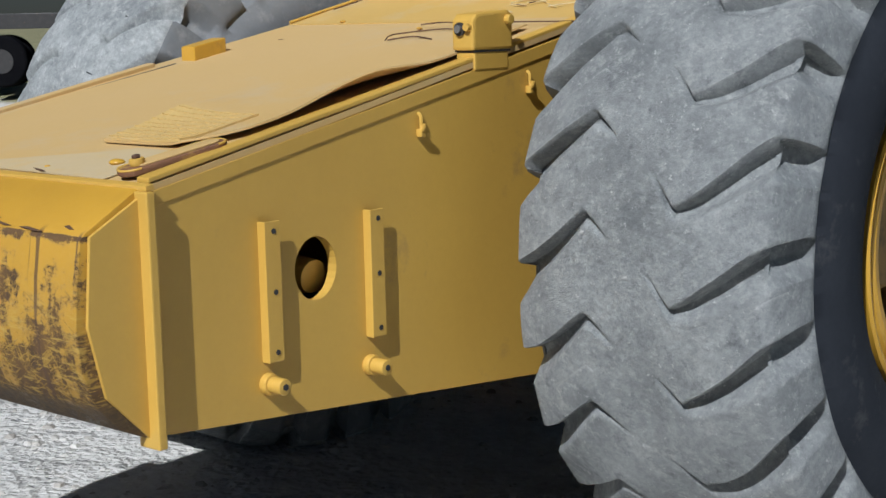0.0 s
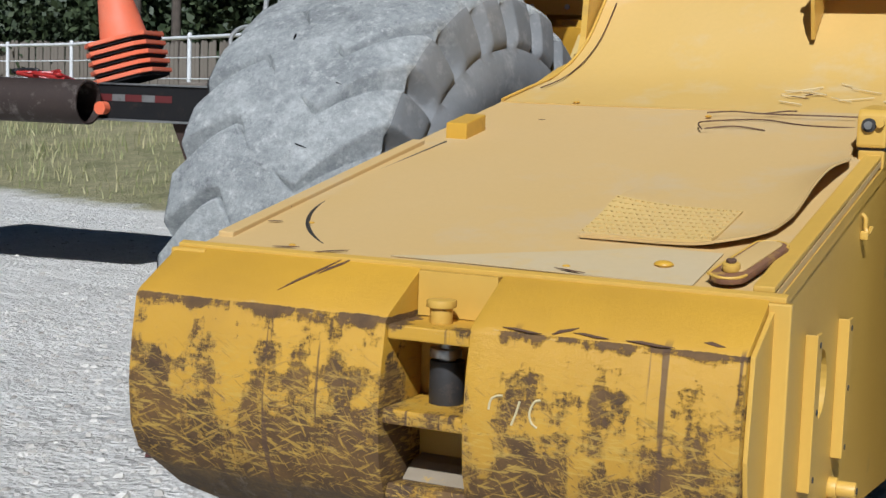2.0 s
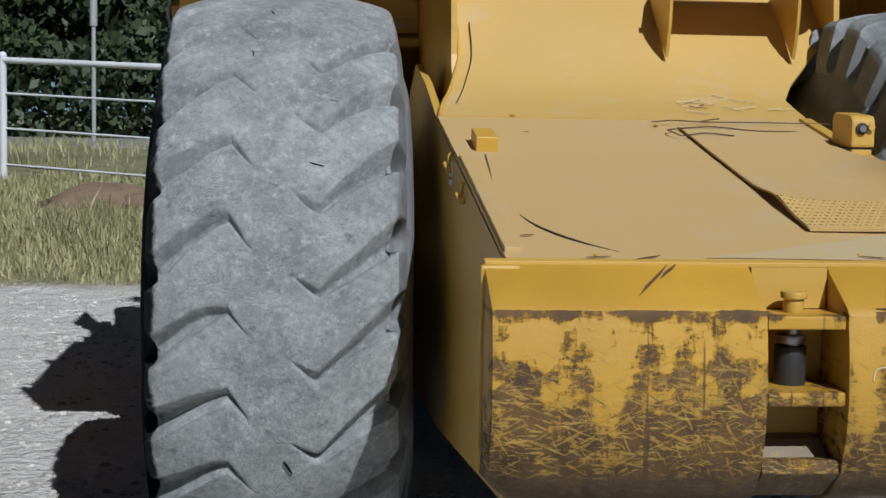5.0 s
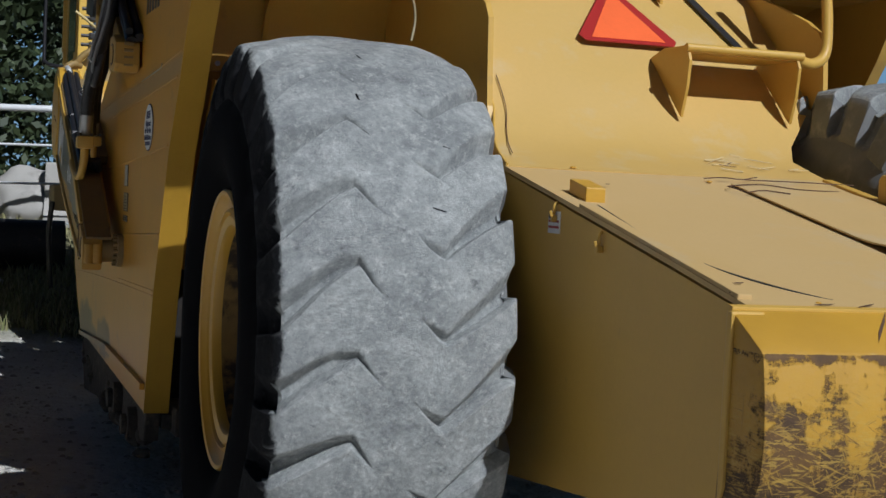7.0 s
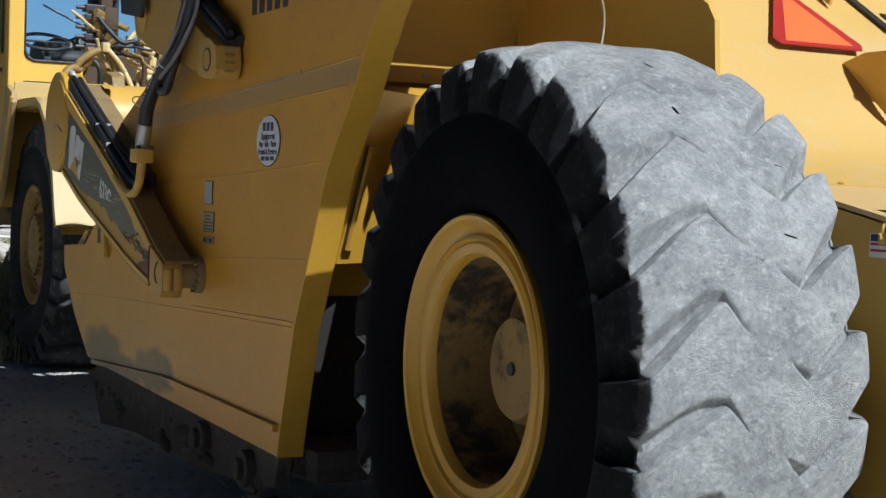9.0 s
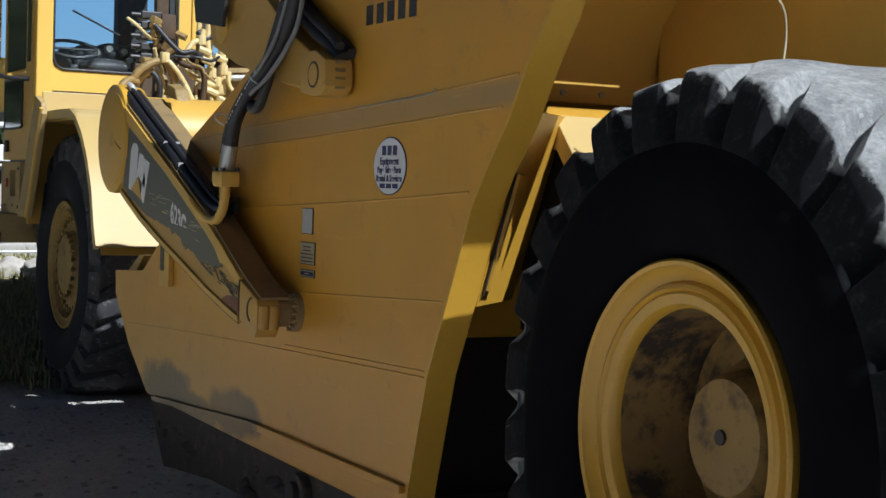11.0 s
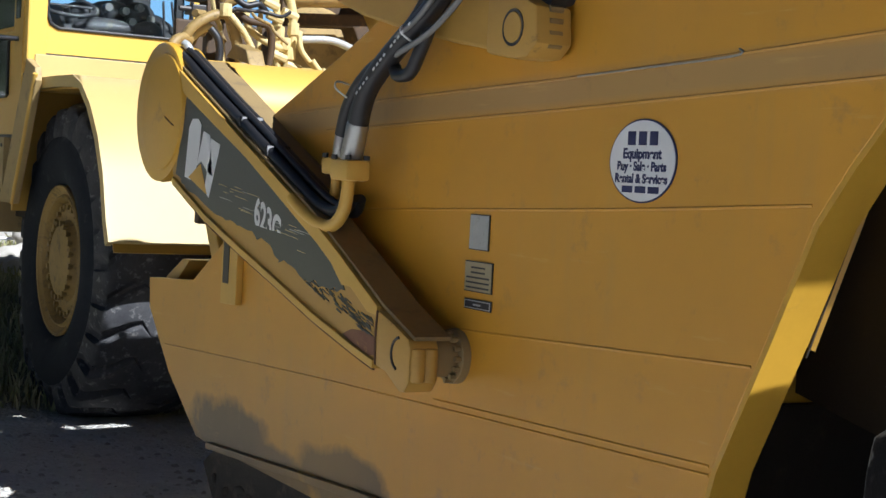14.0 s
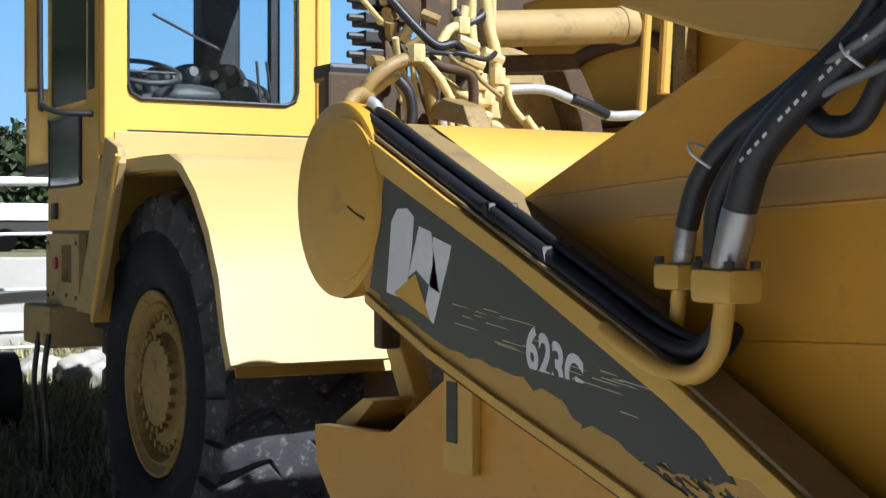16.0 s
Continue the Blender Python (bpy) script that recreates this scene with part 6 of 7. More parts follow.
def cab():
    L, R, B, F = -1.25, -0.03, 8.05, 9.65
    # Rear wall as a frame round the window.
    win = [(-1.125, 2.43), (-1.105, 2.375), (-1.055, 2.348), (-0.255, 2.348), (-0.205, 2.372), (-0.190, 2.42), (-0.190, 3.30), (-1.125, 3.30)]
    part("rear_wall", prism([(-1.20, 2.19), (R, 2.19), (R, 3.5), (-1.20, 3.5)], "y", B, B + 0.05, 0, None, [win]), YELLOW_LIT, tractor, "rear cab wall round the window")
    frame = part("window_seal", hose([(x, B - 0.004, z) for x, z in win + [win[0]]], 0.012, 8, 1), HOSE, tractor, "black rubber window seal", 60)
    pane = part("window_pane", box(-1.125, -0.190, B + 0.015, B + 0.021, 2.34, 3.30), GLASS, tractor, "clear rear window")
    pane.visible_shadow = False
    part("wall_seam", box(-1.13, R, B - 0.004, B + 0.001, 2.178, 2.186), DARK_STEEL, tractor)
    part("lower_panel", box(-1.20, 0.35, B - 0.03, B + 0.03, 2.0, 2.178, 0.004), PALE, tractor, "pale riveted panel under the cab")
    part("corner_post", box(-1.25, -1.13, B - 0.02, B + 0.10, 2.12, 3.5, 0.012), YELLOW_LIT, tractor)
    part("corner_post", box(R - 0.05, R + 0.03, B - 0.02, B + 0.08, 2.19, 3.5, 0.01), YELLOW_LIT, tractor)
    part("roof", box(L - 0.05, R + 0.05, B - 0.05, F, 3.5, 3.6, 0.03), YELLOW, tractor)
    part("cab_floor", box(L, R, B, F, 2.0, 2.06), DARK_STEEL, tractor)
    # Far wall with two lights and a post between.
    part("front_post", box(-0.395, -0.155, 8.95, 9.12, 2.30, 3.5, 0.02), CAB_DARK, tractor, "dark inner cab post")
    part("front_sill", box(L, R + 0.3, 9.55, 9.62, 2.05, 2.52), YELLOW, tractor)
    for x in (L + 0.02, R - 0.02):
        part("front_post", box(x - 0.03, x + 0.03, 9.55, 9.62, 2.5, 3.5), YELLOW, tractor)
    part("far_wall", box(R - 0.02, R + 0.02, 8.9, F, 2.05, 2.5), YELLOW, tractor)
    # Dash, seat and steering wheel seen through the glass.
    part("dashboard", prism([(8.72, 2.20), (8.72, 2.44), (8.86, 2.52), (9.10, 2.60), (9.30, 2.56), (9.30, 2.20)], "x", -0.84, -0.02, 0.04), CAB_DARK, tractor, "dark dashboard", 30)
    for x, y, z, rx, rz in ((-0.66, 8.88, 2.545, 0.13, 0.075), (-0.46, 8.90, 2.565, 0.16, 0.080), (-0.28, 8.86, 2.55, 0.12, 0.10), (-0.12, 8.84, 2.47, 0.09, 0.07), (-0.56, 8.70, 2.43, 0.22, 0.075), (-0.27, 8.68, 2.42, 0.11, 0.09)):
        b = bmesh.new()
        bmesh.ops.create_uvsphere(b, u_segments=18, v_segments=10, radius=1, matrix=Matrix.LocRotScale((x, y, z), None, (rx, 0.10, rz)))
        part("instrument_hood", b, CAB_DARK, tractor, "", 60)
    for x, z in ((-0.62, 2.55), (-0.52, 2.585), (-0.40, 2.57), (-0.30, 2.60), (-0.22, 2.53), (-0.35, 2.50)):
        part("gauge_rim", turned_y((x, 8.775, z), 0.030), DIM_RIM, tractor, "", 40)
    for x0, x1 in ((-0.06, 0.01), (-0.13, -0.05)):
        part("control_lever", hose([(x0, 8.70, 2.35), (x0 - 0.01, 8.71, 2.50), (x1 - 0.10, 8.72, 2.66)], 0.009, 8), CAB_DARK, tractor, "", 60)
    part("wall_stay", box(0.0, 0.055, 8.86, 8.92, 2.30, 3.5), CAB_DARK, tractor, "narrow dark stay beside the window")
    part("wall_stay", box(0.13, 0.22, 8.60, 8.66, 2.10, 3.5), CAB_DARK, tractor)
    wheel_ring = bmesh.new()
    c = Vector((-0.84, 8.66, 2.555))
    ring = [c + Vector((0.19 * math.cos(a), 0.15 * math.sin(a), 0.075 * math.sin(a))) for a in [math.tau * k / 24 for k in range(25)]]
    hose(ring, 0.015, 8, 2, wheel_ring)
    hose([c + Vector((-0.18, 0, 0)), c, c + Vector((0.18, 0, 0))], 0.010, 8, 2, wheel_ring)
    hose([c, c + Vector((0.10, 0.2, -0.20))], 0.024, 8, 2, wheel_ring)
    part("steering_wheel", wheel_ring, CAB_DARK, tractor, "black steering wheel", 60)
    part("wiper", hose([(-0.98, B + 0.04, 2.79), (-0.62, B + 0.04, 2.63)], 0.008, 6), HOSE, tractor)
    # Near flank: door with two lights, panels, the step box and the bumper.
    part("door_panel", prism([(8.10, 1.68), (8.10, 3.5), (8.32, 3.5), (8.32, 2.33), (9.08, 2.33), (9.08, 1.68)], "x", L - 0.01, L + 0.03, 0.004), YELLOW, tractor, "shaded cab door")
    part("door_frame", prism([(9.02, 2.33), (9.02, 3.5), (9.08, 3.5), (9.08, 2.33)], "x", L - 0.01, L + 0.03), YELLOW, tractor)
    part("door_glass", box(L - 0.004, L + 0.004, 8.34, 9.02, 2.36, 3.5), DARK_GLASS, tractor, "dark reflecting door glass")
    part("quarter_glass", box(L - 0.015, L - 0.011, 8.16, 8.27, 2.40, 3.5, 0.003), DARK_GLASS, tractor, "narrow dark quarter light")
    low = part("lower_light", prism([(8.40, 1.95), (8.43, 1.92), (8.97, 1.92), (9.0, 1.95), (9.0, 2.26), (8.97, 2.29), (8.43, 2.29), (8.40, 2.26)], "x", L - 0.022, L - 0.012), DARK_GLASS, tractor, "dark lower door light")
    part("window_seal", hose([(L - 0.018, y, z) for y, z in [(8.40, 1.95), (8.43, 1.92), (8.97, 1.92), (9.0, 1.95), (9.0, 2.26), (8.97, 2.29), (8.43, 2.29), (8.40, 2.26), (8.40, 1.95)]], 0.010, 6, 2), HOSE, low)
    part("door_handle", box(L - 0.035, L - 0.011, 8.86, 8.93, 1.74, 1.83, 0.004), DARK_STEEL, tractor)
    # Lamp box with a recess and a red reflector.
    hole = [(8.56, 1.40), (8.76, 1.40), (8.76, 1.60), (8.56, 1.60)]
    part("lamp_box", prism([(8.42, 1.27), (9.08, 1.27), (9.08, 1.66), (8.42, 1.66)], "x", L - 0.02, L + 0.02, 0, None, [hole]), COVER_YELLOW, tractor, "grimy lamp box panel")
    part("recess_back", box(L + 0.06, L + 0.08, 8.50, 8.82, 1.35, 1.65), RUST, tractor)
    part("reflector", rod((L - 0.035, 8.86, 1.50), (L - 0.02, 8.86, 1.50), 0.035, seg=20), RED_FILM, tractor, "small red reflector")
    for y, z in ((8.47, 1.32), (9.03, 1.32), (8.47, 1.61), (9.03, 1.61), (8.66, 1.33), (8.92, 1.33)):
        part("panel_bolt", rod((L - 0.026, y, z), (L - 0.02, y, z), 0.012, seg=8), DARK_STEEL, tractor)
    part("bumper_block", box(L - 0.10, L + 0.25, 8.72, 9.30, 1.04, 1.27, 0.03), COVER_YELLOW, tractor, "grimy yellow bumper block", 30)
    part("frame_block", prism([(8.74, 1.04), (8.74, 1.20), (8.95, 1.22), (8.95, 1.04)], "x", L + 0.02, L + 0.5, 0.02), COVER_YELLOW, tractor, "", 30)
    part("frame_rail", box(-0.42, 0.42, 6.0, 9.6, 0.75, 1.15, 0.02), RUST, tractor)
    part("body_shell", box(-0.38, 0.38, 6.7, 8.0, 1.15, 1.95, 0.02), YELLOW, tractor)
    part("front_body", box(-1.10, 1.1, 8.35, 9.6, 1.15, 2.0), DARK_STEEL, tractor)
    # Slanted step side between cab and wheel.
    part("stair_side", prism([(7.92, 2.14), (7.72, 2.08), (7.69, 2.0), (8.10, 1.25), (8.44, 1.25)], "x", L - 0.03, L + 0.01, 0.006), COVER_YELLOW, tractor, "slanted side panel of the cab step")
    part("stair_edge", hose([(L - 0.03, 7.70, 2.04), (L - 0.03, 7.9, 1.65), (L - 0.03, 8.12, 1.25)], 0.016, 8), YELLOW, tractor, "", 60)
    part("stair_back", box(L + 0.02, -0.45, 8.30, 8.34, 1.20, 2.0), YELLOW, tractor)
    # Mirror bar and hanging chains.
    part("mirror_bar", hose([(-1.50, 8.32, 3.4), (-1.50, 8.30, 2.40), (-1.49, 8.27, 2.31), (-1.42, 8.20, 2.275), (-1.27, 8.15, 2.27)], 0.016, 8), HOSE, tractor, "black mirror bar", 60)
    for y in (8.92, 8.72):
        part("hanging_chain", hose([(L - 0.10, y, 1.12), (L - 0.12, y + 0.03, 0.85), (L - 0.11, y - 0.02, 0.60), (L - 0.09, y + 0.02, 0.36)], 0.016, 8), DARK_STEEL, tractor, "rusty chain hanging from the bumper", 60)


CAB_DARK = surface("dark_cab_plastic", (0.020, 0.020, 0.022), (0.030, 0.030, 0.032), (0.075, 0.07, 0.06), 6.0, 50.0, 0.4, (0.56, 0.70), 0.6, bump=0.1)
DIM_RIM = plain("dim_gauge_rim", (0.16, 0.16, 0.15), 0.4)
# Brighter copy of the yellow: sunlight is put into the paint.
YELLOW_LIT = surface("sunlit_cab_yellow_paint", (0.72, 0.47, 0.085), (0.70, 0.45, 0.08), (0.5, 0.34, 0.1), 1.6, 30.0, 0.1, (0.66, 0.8), 0.4, bump=0.03)
# Grime on the cab; on the lift cylinder and disc it stands for shade.
COVER_YELLOW = surface("grimy_shaded_yellow_paint", (0.44, 0.31, 0.12), (0.36, 0.26, 0.11), (0.16, 0.12, 0.07), 4.0, 40.0, 0.35, (0.54, 0.72), 0.65, bump=0.12)
cab()


# Scales about a fixed camera position; the parts are placed to fit that view.
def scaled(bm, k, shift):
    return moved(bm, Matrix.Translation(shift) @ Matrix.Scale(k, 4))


def hitch_hydraulics():
    """Pipes, hoses, valve blocks and lift cylinders massed over the hitch, part of the tractor."""
    t = tractor
    # Toned down: shade on the cylinder is put into its paint.
    part("lift_cylinder", rod((-0.973, 4.807, 2.318), (-0.380, 4.807, 2.375), 0.060, seg=28, bevel=0.012), COVER_YELLOW, t, "thick yellow lift cylinder, toned down as if shaded", 40)
    part("cylinder_cap", rod((-0.43, 4.807, 2.370), (-0.375, 4.807, 2.376), 0.066, seg=28, bevel=0.01), COVER_YELLOW, t, "", 40)
    # Its far end, out of view, is drawn long to block sun.
    part("tank", rod((-1.107, 4.916, 1.777), (0.60, 4.916, 1.777), 0.235, seg=40, bevel=0.03), PALE, t, "sunlit round tank", 40)
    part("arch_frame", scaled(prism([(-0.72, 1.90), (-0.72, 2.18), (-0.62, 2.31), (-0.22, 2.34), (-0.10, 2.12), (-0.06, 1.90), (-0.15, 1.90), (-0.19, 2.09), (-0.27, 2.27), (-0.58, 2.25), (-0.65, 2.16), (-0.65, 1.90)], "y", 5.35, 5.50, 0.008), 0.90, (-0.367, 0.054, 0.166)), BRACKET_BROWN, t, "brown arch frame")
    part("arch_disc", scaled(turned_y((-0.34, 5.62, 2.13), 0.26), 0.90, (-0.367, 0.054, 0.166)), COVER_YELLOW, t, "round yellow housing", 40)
    part("hitch_post", box(-1.072, -1.010, 4.68, 4.74, 1.500, 2.02, 0.01), YELLOW_LIT, t)
    part("hitch_post", box(-1.345, -1.275, 4.78, 4.840, 1.300, 2.533, 0.012), BRACKET_BROWN, t, "upright hitch post")
    part("hitch_post", rod((-0.376, 4.748, 2.06), (-0.350, 4.748, 2.42), 0.017, seg=12), YELLOW, t)
    part("hitch_post", rod((-0.283, 4.748, 2.14), (-0.256, 4.748, 2.575), 0.022, seg=12), YELLOW, t)
    part("hitch_tower", prism([(-0.38, 0.9), (-0.34, 1.8), (-0.30, 2.2), (0.55, 2.2), (0.60, 0.9)], "y", 6.25, 6.45, 0.02), RUST, t, "brown hitch tower behind the hoses")
    # The gooseneck's deep shaded flank, with its ribs and shelves.
    neck_body = part("gooseneck", prism([(4.75, 1.20), (4.75, 2.30), (5.0, 2.72), (6.45, 2.72), (6.45, 1.20)], "x", 0.22, 0.80, 0.02), YELLOW_DEEP, t, "deep yellow gooseneck behind the hoses")
    # Added plate; its dark tone stands in for shaded gaps.
    part("hitch_backing", box(-1.34, -0.90, 5.18, 5.22, 1.80, 2.20, 0.01), BRACKET_BROWN, t, "dark plate added for the shaded gaps behind the valves")
    part("gooseneck_rib", hose([(0.20, 6.20, 2.02), (0.20, 6.12, 2.28), (0.20, 5.92, 2.42), (0.20, 5.45, 2.44), (0.20, 5.30, 2.28), (0.20, 5.22, 2.02)], 0.032, 8), RUST, neck_body, "brown bent rib", 60)
    part("gooseneck_rib", box(0.14, 0.20, 5.16, 5.24, 1.30, 2.62, 0.008), HYD, neck_body)
    for z in (1.86, 2.02, 2.12):
        part("gooseneck_shelf", box(0.02, 0.21, 5.10, 6.35, z - 0.018, z + 0.018, 0.004), RUST, neck_body, "rusty brown shelf bar")
    for x0, x1, z in ((-0.86, 0.10, 1.965), (-0.84, 0.06, 1.905), (-0.80, 0.12, 1.845)):
        part("cross_bar", box(x0, x1, 5.28, 5.33, z - 0.016, z + 0.016, 0.004), RUST_PAINT, t, "rust-stained cross bar")
    part("clamp_block", box(-0.20, -0.13, 5.22, 5.27, 1.865, 1.915, 0.006), PLATE, t)
    part("back_panel", box(-0.22, 1.2, 6.55, 6.60, 1.8, 2.90), BRACKET_BROWN, t)
    part("control_box", box(-0.44, -0.22, 7.1, 7.3, 2.39, 2.475, 0.02), HOSE, t, "black air cleaner box")
    part("control_box", box(-0.42, -0.28, 7.12, 7.28, 2.20, 2.39, 0.01), HOSE, t)
    # Valve stacks.
    rng = random.Random(11)
    for cx, cy, cz in ((-1.315, 4.70, 2.36), (-1.36, 4.70, 2.180)):
        bm = box(cx - 0.04, cx + 0.04, cy - 0.05, cy + 0.05, cz - 0.065, cz + 0.065, 0.01)
        ports = []
        for k in range(6):
            a = rng.uniform(0, 6.28)
            x, z = cx + 0.05 * math.cos(a), cz + 0.07 * math.sin(a)
            ports.append(rod((x, cy - 0.04, z), (x + 0.05 * math.cos(a), cy - 0.07, z + 0.05 * math.sin(a)), 0.018, seg=8))
        block = part("valve_block", bm, BRACKET_BROWN, t, "painted hydraulic valve block", 40)
        for q in ports:
            part("port", q, HYD, block, "", 40)
    for k in range(5):
        z = 2.175 + 0.055 * k
        b = box(-1.46, -1.35, 4.66, 4.76, z, z + 0.038, 0.006)
        rod((-1.51, 4.68, z + 0.018), (-1.31, 4.68, z + 0.018), 0.011, seg=8, bm=b)
        part("relay_valve", b, DARK_STEEL, t, "dark relay valve")
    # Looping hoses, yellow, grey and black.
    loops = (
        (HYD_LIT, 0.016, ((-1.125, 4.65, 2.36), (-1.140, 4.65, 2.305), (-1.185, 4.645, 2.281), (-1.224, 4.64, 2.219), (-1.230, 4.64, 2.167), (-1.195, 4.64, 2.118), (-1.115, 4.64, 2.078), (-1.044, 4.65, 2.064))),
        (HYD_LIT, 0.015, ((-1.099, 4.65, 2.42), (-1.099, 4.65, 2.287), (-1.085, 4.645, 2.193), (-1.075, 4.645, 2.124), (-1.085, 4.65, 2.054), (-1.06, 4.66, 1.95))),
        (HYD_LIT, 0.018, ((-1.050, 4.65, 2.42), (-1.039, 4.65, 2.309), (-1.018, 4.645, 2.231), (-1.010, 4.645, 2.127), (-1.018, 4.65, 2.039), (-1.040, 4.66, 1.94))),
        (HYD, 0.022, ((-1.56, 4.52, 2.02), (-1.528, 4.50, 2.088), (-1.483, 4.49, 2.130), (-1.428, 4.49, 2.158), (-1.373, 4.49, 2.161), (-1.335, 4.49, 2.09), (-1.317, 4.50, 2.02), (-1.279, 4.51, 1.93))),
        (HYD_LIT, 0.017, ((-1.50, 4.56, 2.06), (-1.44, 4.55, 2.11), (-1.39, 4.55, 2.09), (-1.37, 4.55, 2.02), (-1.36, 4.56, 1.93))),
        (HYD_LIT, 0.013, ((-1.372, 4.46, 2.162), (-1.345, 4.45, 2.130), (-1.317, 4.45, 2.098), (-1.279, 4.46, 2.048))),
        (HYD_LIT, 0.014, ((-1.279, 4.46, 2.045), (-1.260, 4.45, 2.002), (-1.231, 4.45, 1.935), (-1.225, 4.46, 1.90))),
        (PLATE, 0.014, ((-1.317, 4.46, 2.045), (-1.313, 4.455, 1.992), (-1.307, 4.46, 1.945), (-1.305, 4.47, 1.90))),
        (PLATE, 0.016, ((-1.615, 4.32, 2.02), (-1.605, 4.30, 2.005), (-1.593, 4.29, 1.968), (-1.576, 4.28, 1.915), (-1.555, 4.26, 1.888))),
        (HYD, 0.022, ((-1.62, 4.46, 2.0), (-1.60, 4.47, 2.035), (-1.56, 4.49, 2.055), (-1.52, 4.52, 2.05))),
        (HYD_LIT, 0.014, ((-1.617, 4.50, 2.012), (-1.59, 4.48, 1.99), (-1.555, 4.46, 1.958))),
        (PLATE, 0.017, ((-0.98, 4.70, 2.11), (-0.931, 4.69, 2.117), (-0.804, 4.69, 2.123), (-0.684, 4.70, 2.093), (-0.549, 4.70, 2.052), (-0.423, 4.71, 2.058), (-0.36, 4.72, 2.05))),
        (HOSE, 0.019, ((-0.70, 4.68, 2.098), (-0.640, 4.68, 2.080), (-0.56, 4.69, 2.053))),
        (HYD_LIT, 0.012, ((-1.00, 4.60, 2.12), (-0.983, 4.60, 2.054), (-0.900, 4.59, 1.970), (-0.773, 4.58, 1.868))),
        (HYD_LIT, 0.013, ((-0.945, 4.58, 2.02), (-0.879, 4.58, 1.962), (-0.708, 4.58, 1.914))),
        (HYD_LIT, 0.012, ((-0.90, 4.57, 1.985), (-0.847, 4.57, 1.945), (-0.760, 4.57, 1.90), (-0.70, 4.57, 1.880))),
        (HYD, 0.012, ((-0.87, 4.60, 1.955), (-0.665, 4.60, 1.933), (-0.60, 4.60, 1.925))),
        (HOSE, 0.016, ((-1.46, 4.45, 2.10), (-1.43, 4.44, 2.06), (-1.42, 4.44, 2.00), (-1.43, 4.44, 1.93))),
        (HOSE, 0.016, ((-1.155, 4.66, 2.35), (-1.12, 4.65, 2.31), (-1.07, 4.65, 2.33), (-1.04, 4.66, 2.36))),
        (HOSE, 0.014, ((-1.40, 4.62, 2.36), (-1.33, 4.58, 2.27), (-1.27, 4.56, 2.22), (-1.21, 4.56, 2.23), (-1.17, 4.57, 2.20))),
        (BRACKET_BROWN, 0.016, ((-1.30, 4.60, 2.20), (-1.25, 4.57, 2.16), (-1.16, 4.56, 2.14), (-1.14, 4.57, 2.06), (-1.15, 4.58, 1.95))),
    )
    # A tangle of thinner lines among them.
    for k in range(9):
        x, z = rng.uniform(-1.44, -1.26), rng.uniform(2.08, 2.34)
        y, pts = rng.uniform(4.48, 4.72), []
        dx, dz = rng.uniform(-0.02, 0.06), rng.uniform(-0.10, 0.0)
        for j in range(5):
            pts.append((x, y, z))
            x, y, z = x + dx + rng.uniform(-0.04, 0.04), y + rng.uniform(-0.03, 0.03), z + dz
            dz += rng.uniform(-0.02, 0.05)
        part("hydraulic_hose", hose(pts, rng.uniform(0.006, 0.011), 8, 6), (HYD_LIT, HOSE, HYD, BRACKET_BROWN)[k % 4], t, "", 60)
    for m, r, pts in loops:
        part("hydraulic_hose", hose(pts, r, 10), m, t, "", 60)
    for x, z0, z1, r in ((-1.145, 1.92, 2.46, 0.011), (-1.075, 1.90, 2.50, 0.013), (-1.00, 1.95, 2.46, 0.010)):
        part("upright_pipe", rod((x, 4.70, z0), (x + 0.01, 4.70, z1), r, seg=10), HYD_LIT, t, "slim upright pipe in sunlit pale paint", 40)
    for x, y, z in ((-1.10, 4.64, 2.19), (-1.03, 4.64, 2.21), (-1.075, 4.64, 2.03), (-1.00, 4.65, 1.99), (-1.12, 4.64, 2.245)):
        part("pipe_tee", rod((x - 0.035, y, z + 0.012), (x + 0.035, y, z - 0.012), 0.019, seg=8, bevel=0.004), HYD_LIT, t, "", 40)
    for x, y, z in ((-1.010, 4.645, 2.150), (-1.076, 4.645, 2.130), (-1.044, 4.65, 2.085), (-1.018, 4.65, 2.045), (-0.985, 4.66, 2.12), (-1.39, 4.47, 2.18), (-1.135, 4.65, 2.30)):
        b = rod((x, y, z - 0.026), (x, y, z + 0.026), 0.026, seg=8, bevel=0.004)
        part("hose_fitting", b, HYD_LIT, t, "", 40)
    part("hose_guard", prism([(4.30, 1.98), (4.22, 2.03), (4.10, 2.0), (4.06, 1.94)], "x", -1.45, -1.38, 0.008), HYD, t, "small yellow guard plate")
    # Hanging air line below the arm.
    part("air_line", hose([(-1.30, 4.75, 1.55), (-1.32, 4.62, 1.36), (-1.33, 4.50, 1.30), (-1.32, 4.40, 1.38), (-1.30, 4.34, 1.48)], 0.010, 8), HOSE, t, "thin black air line", 60)
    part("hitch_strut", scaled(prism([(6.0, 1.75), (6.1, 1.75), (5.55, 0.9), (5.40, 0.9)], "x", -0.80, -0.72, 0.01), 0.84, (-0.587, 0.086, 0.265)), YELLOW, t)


hitch_hydraulics()

# ---- the yard's far side ----
def pipe_fence():
    """White pipe fence with four rails; its posts are things of one fence."""
    line = [(4.4, 11.4), (2.0, 11.8), (-2.38, 12.2), (-4.5, 13.5), (-6.6, 14.7), (-8.9, 15.95), (-11.2, 17.2), (-13.8, 18.8), (-16.4, 20.4), (-19.0, 22.0), (-22.0, 23.6), (-25.0, 24.8), (-28.5, 25.8), (-32.5, 26.6), (-37.0, 27.2)]
    fence = thing("pipe_fence", -5, 14, 0.6, "white painted pipe fence with four rails", "fence")
    tops = []
    for x, y in line:
        z = height(x, y)
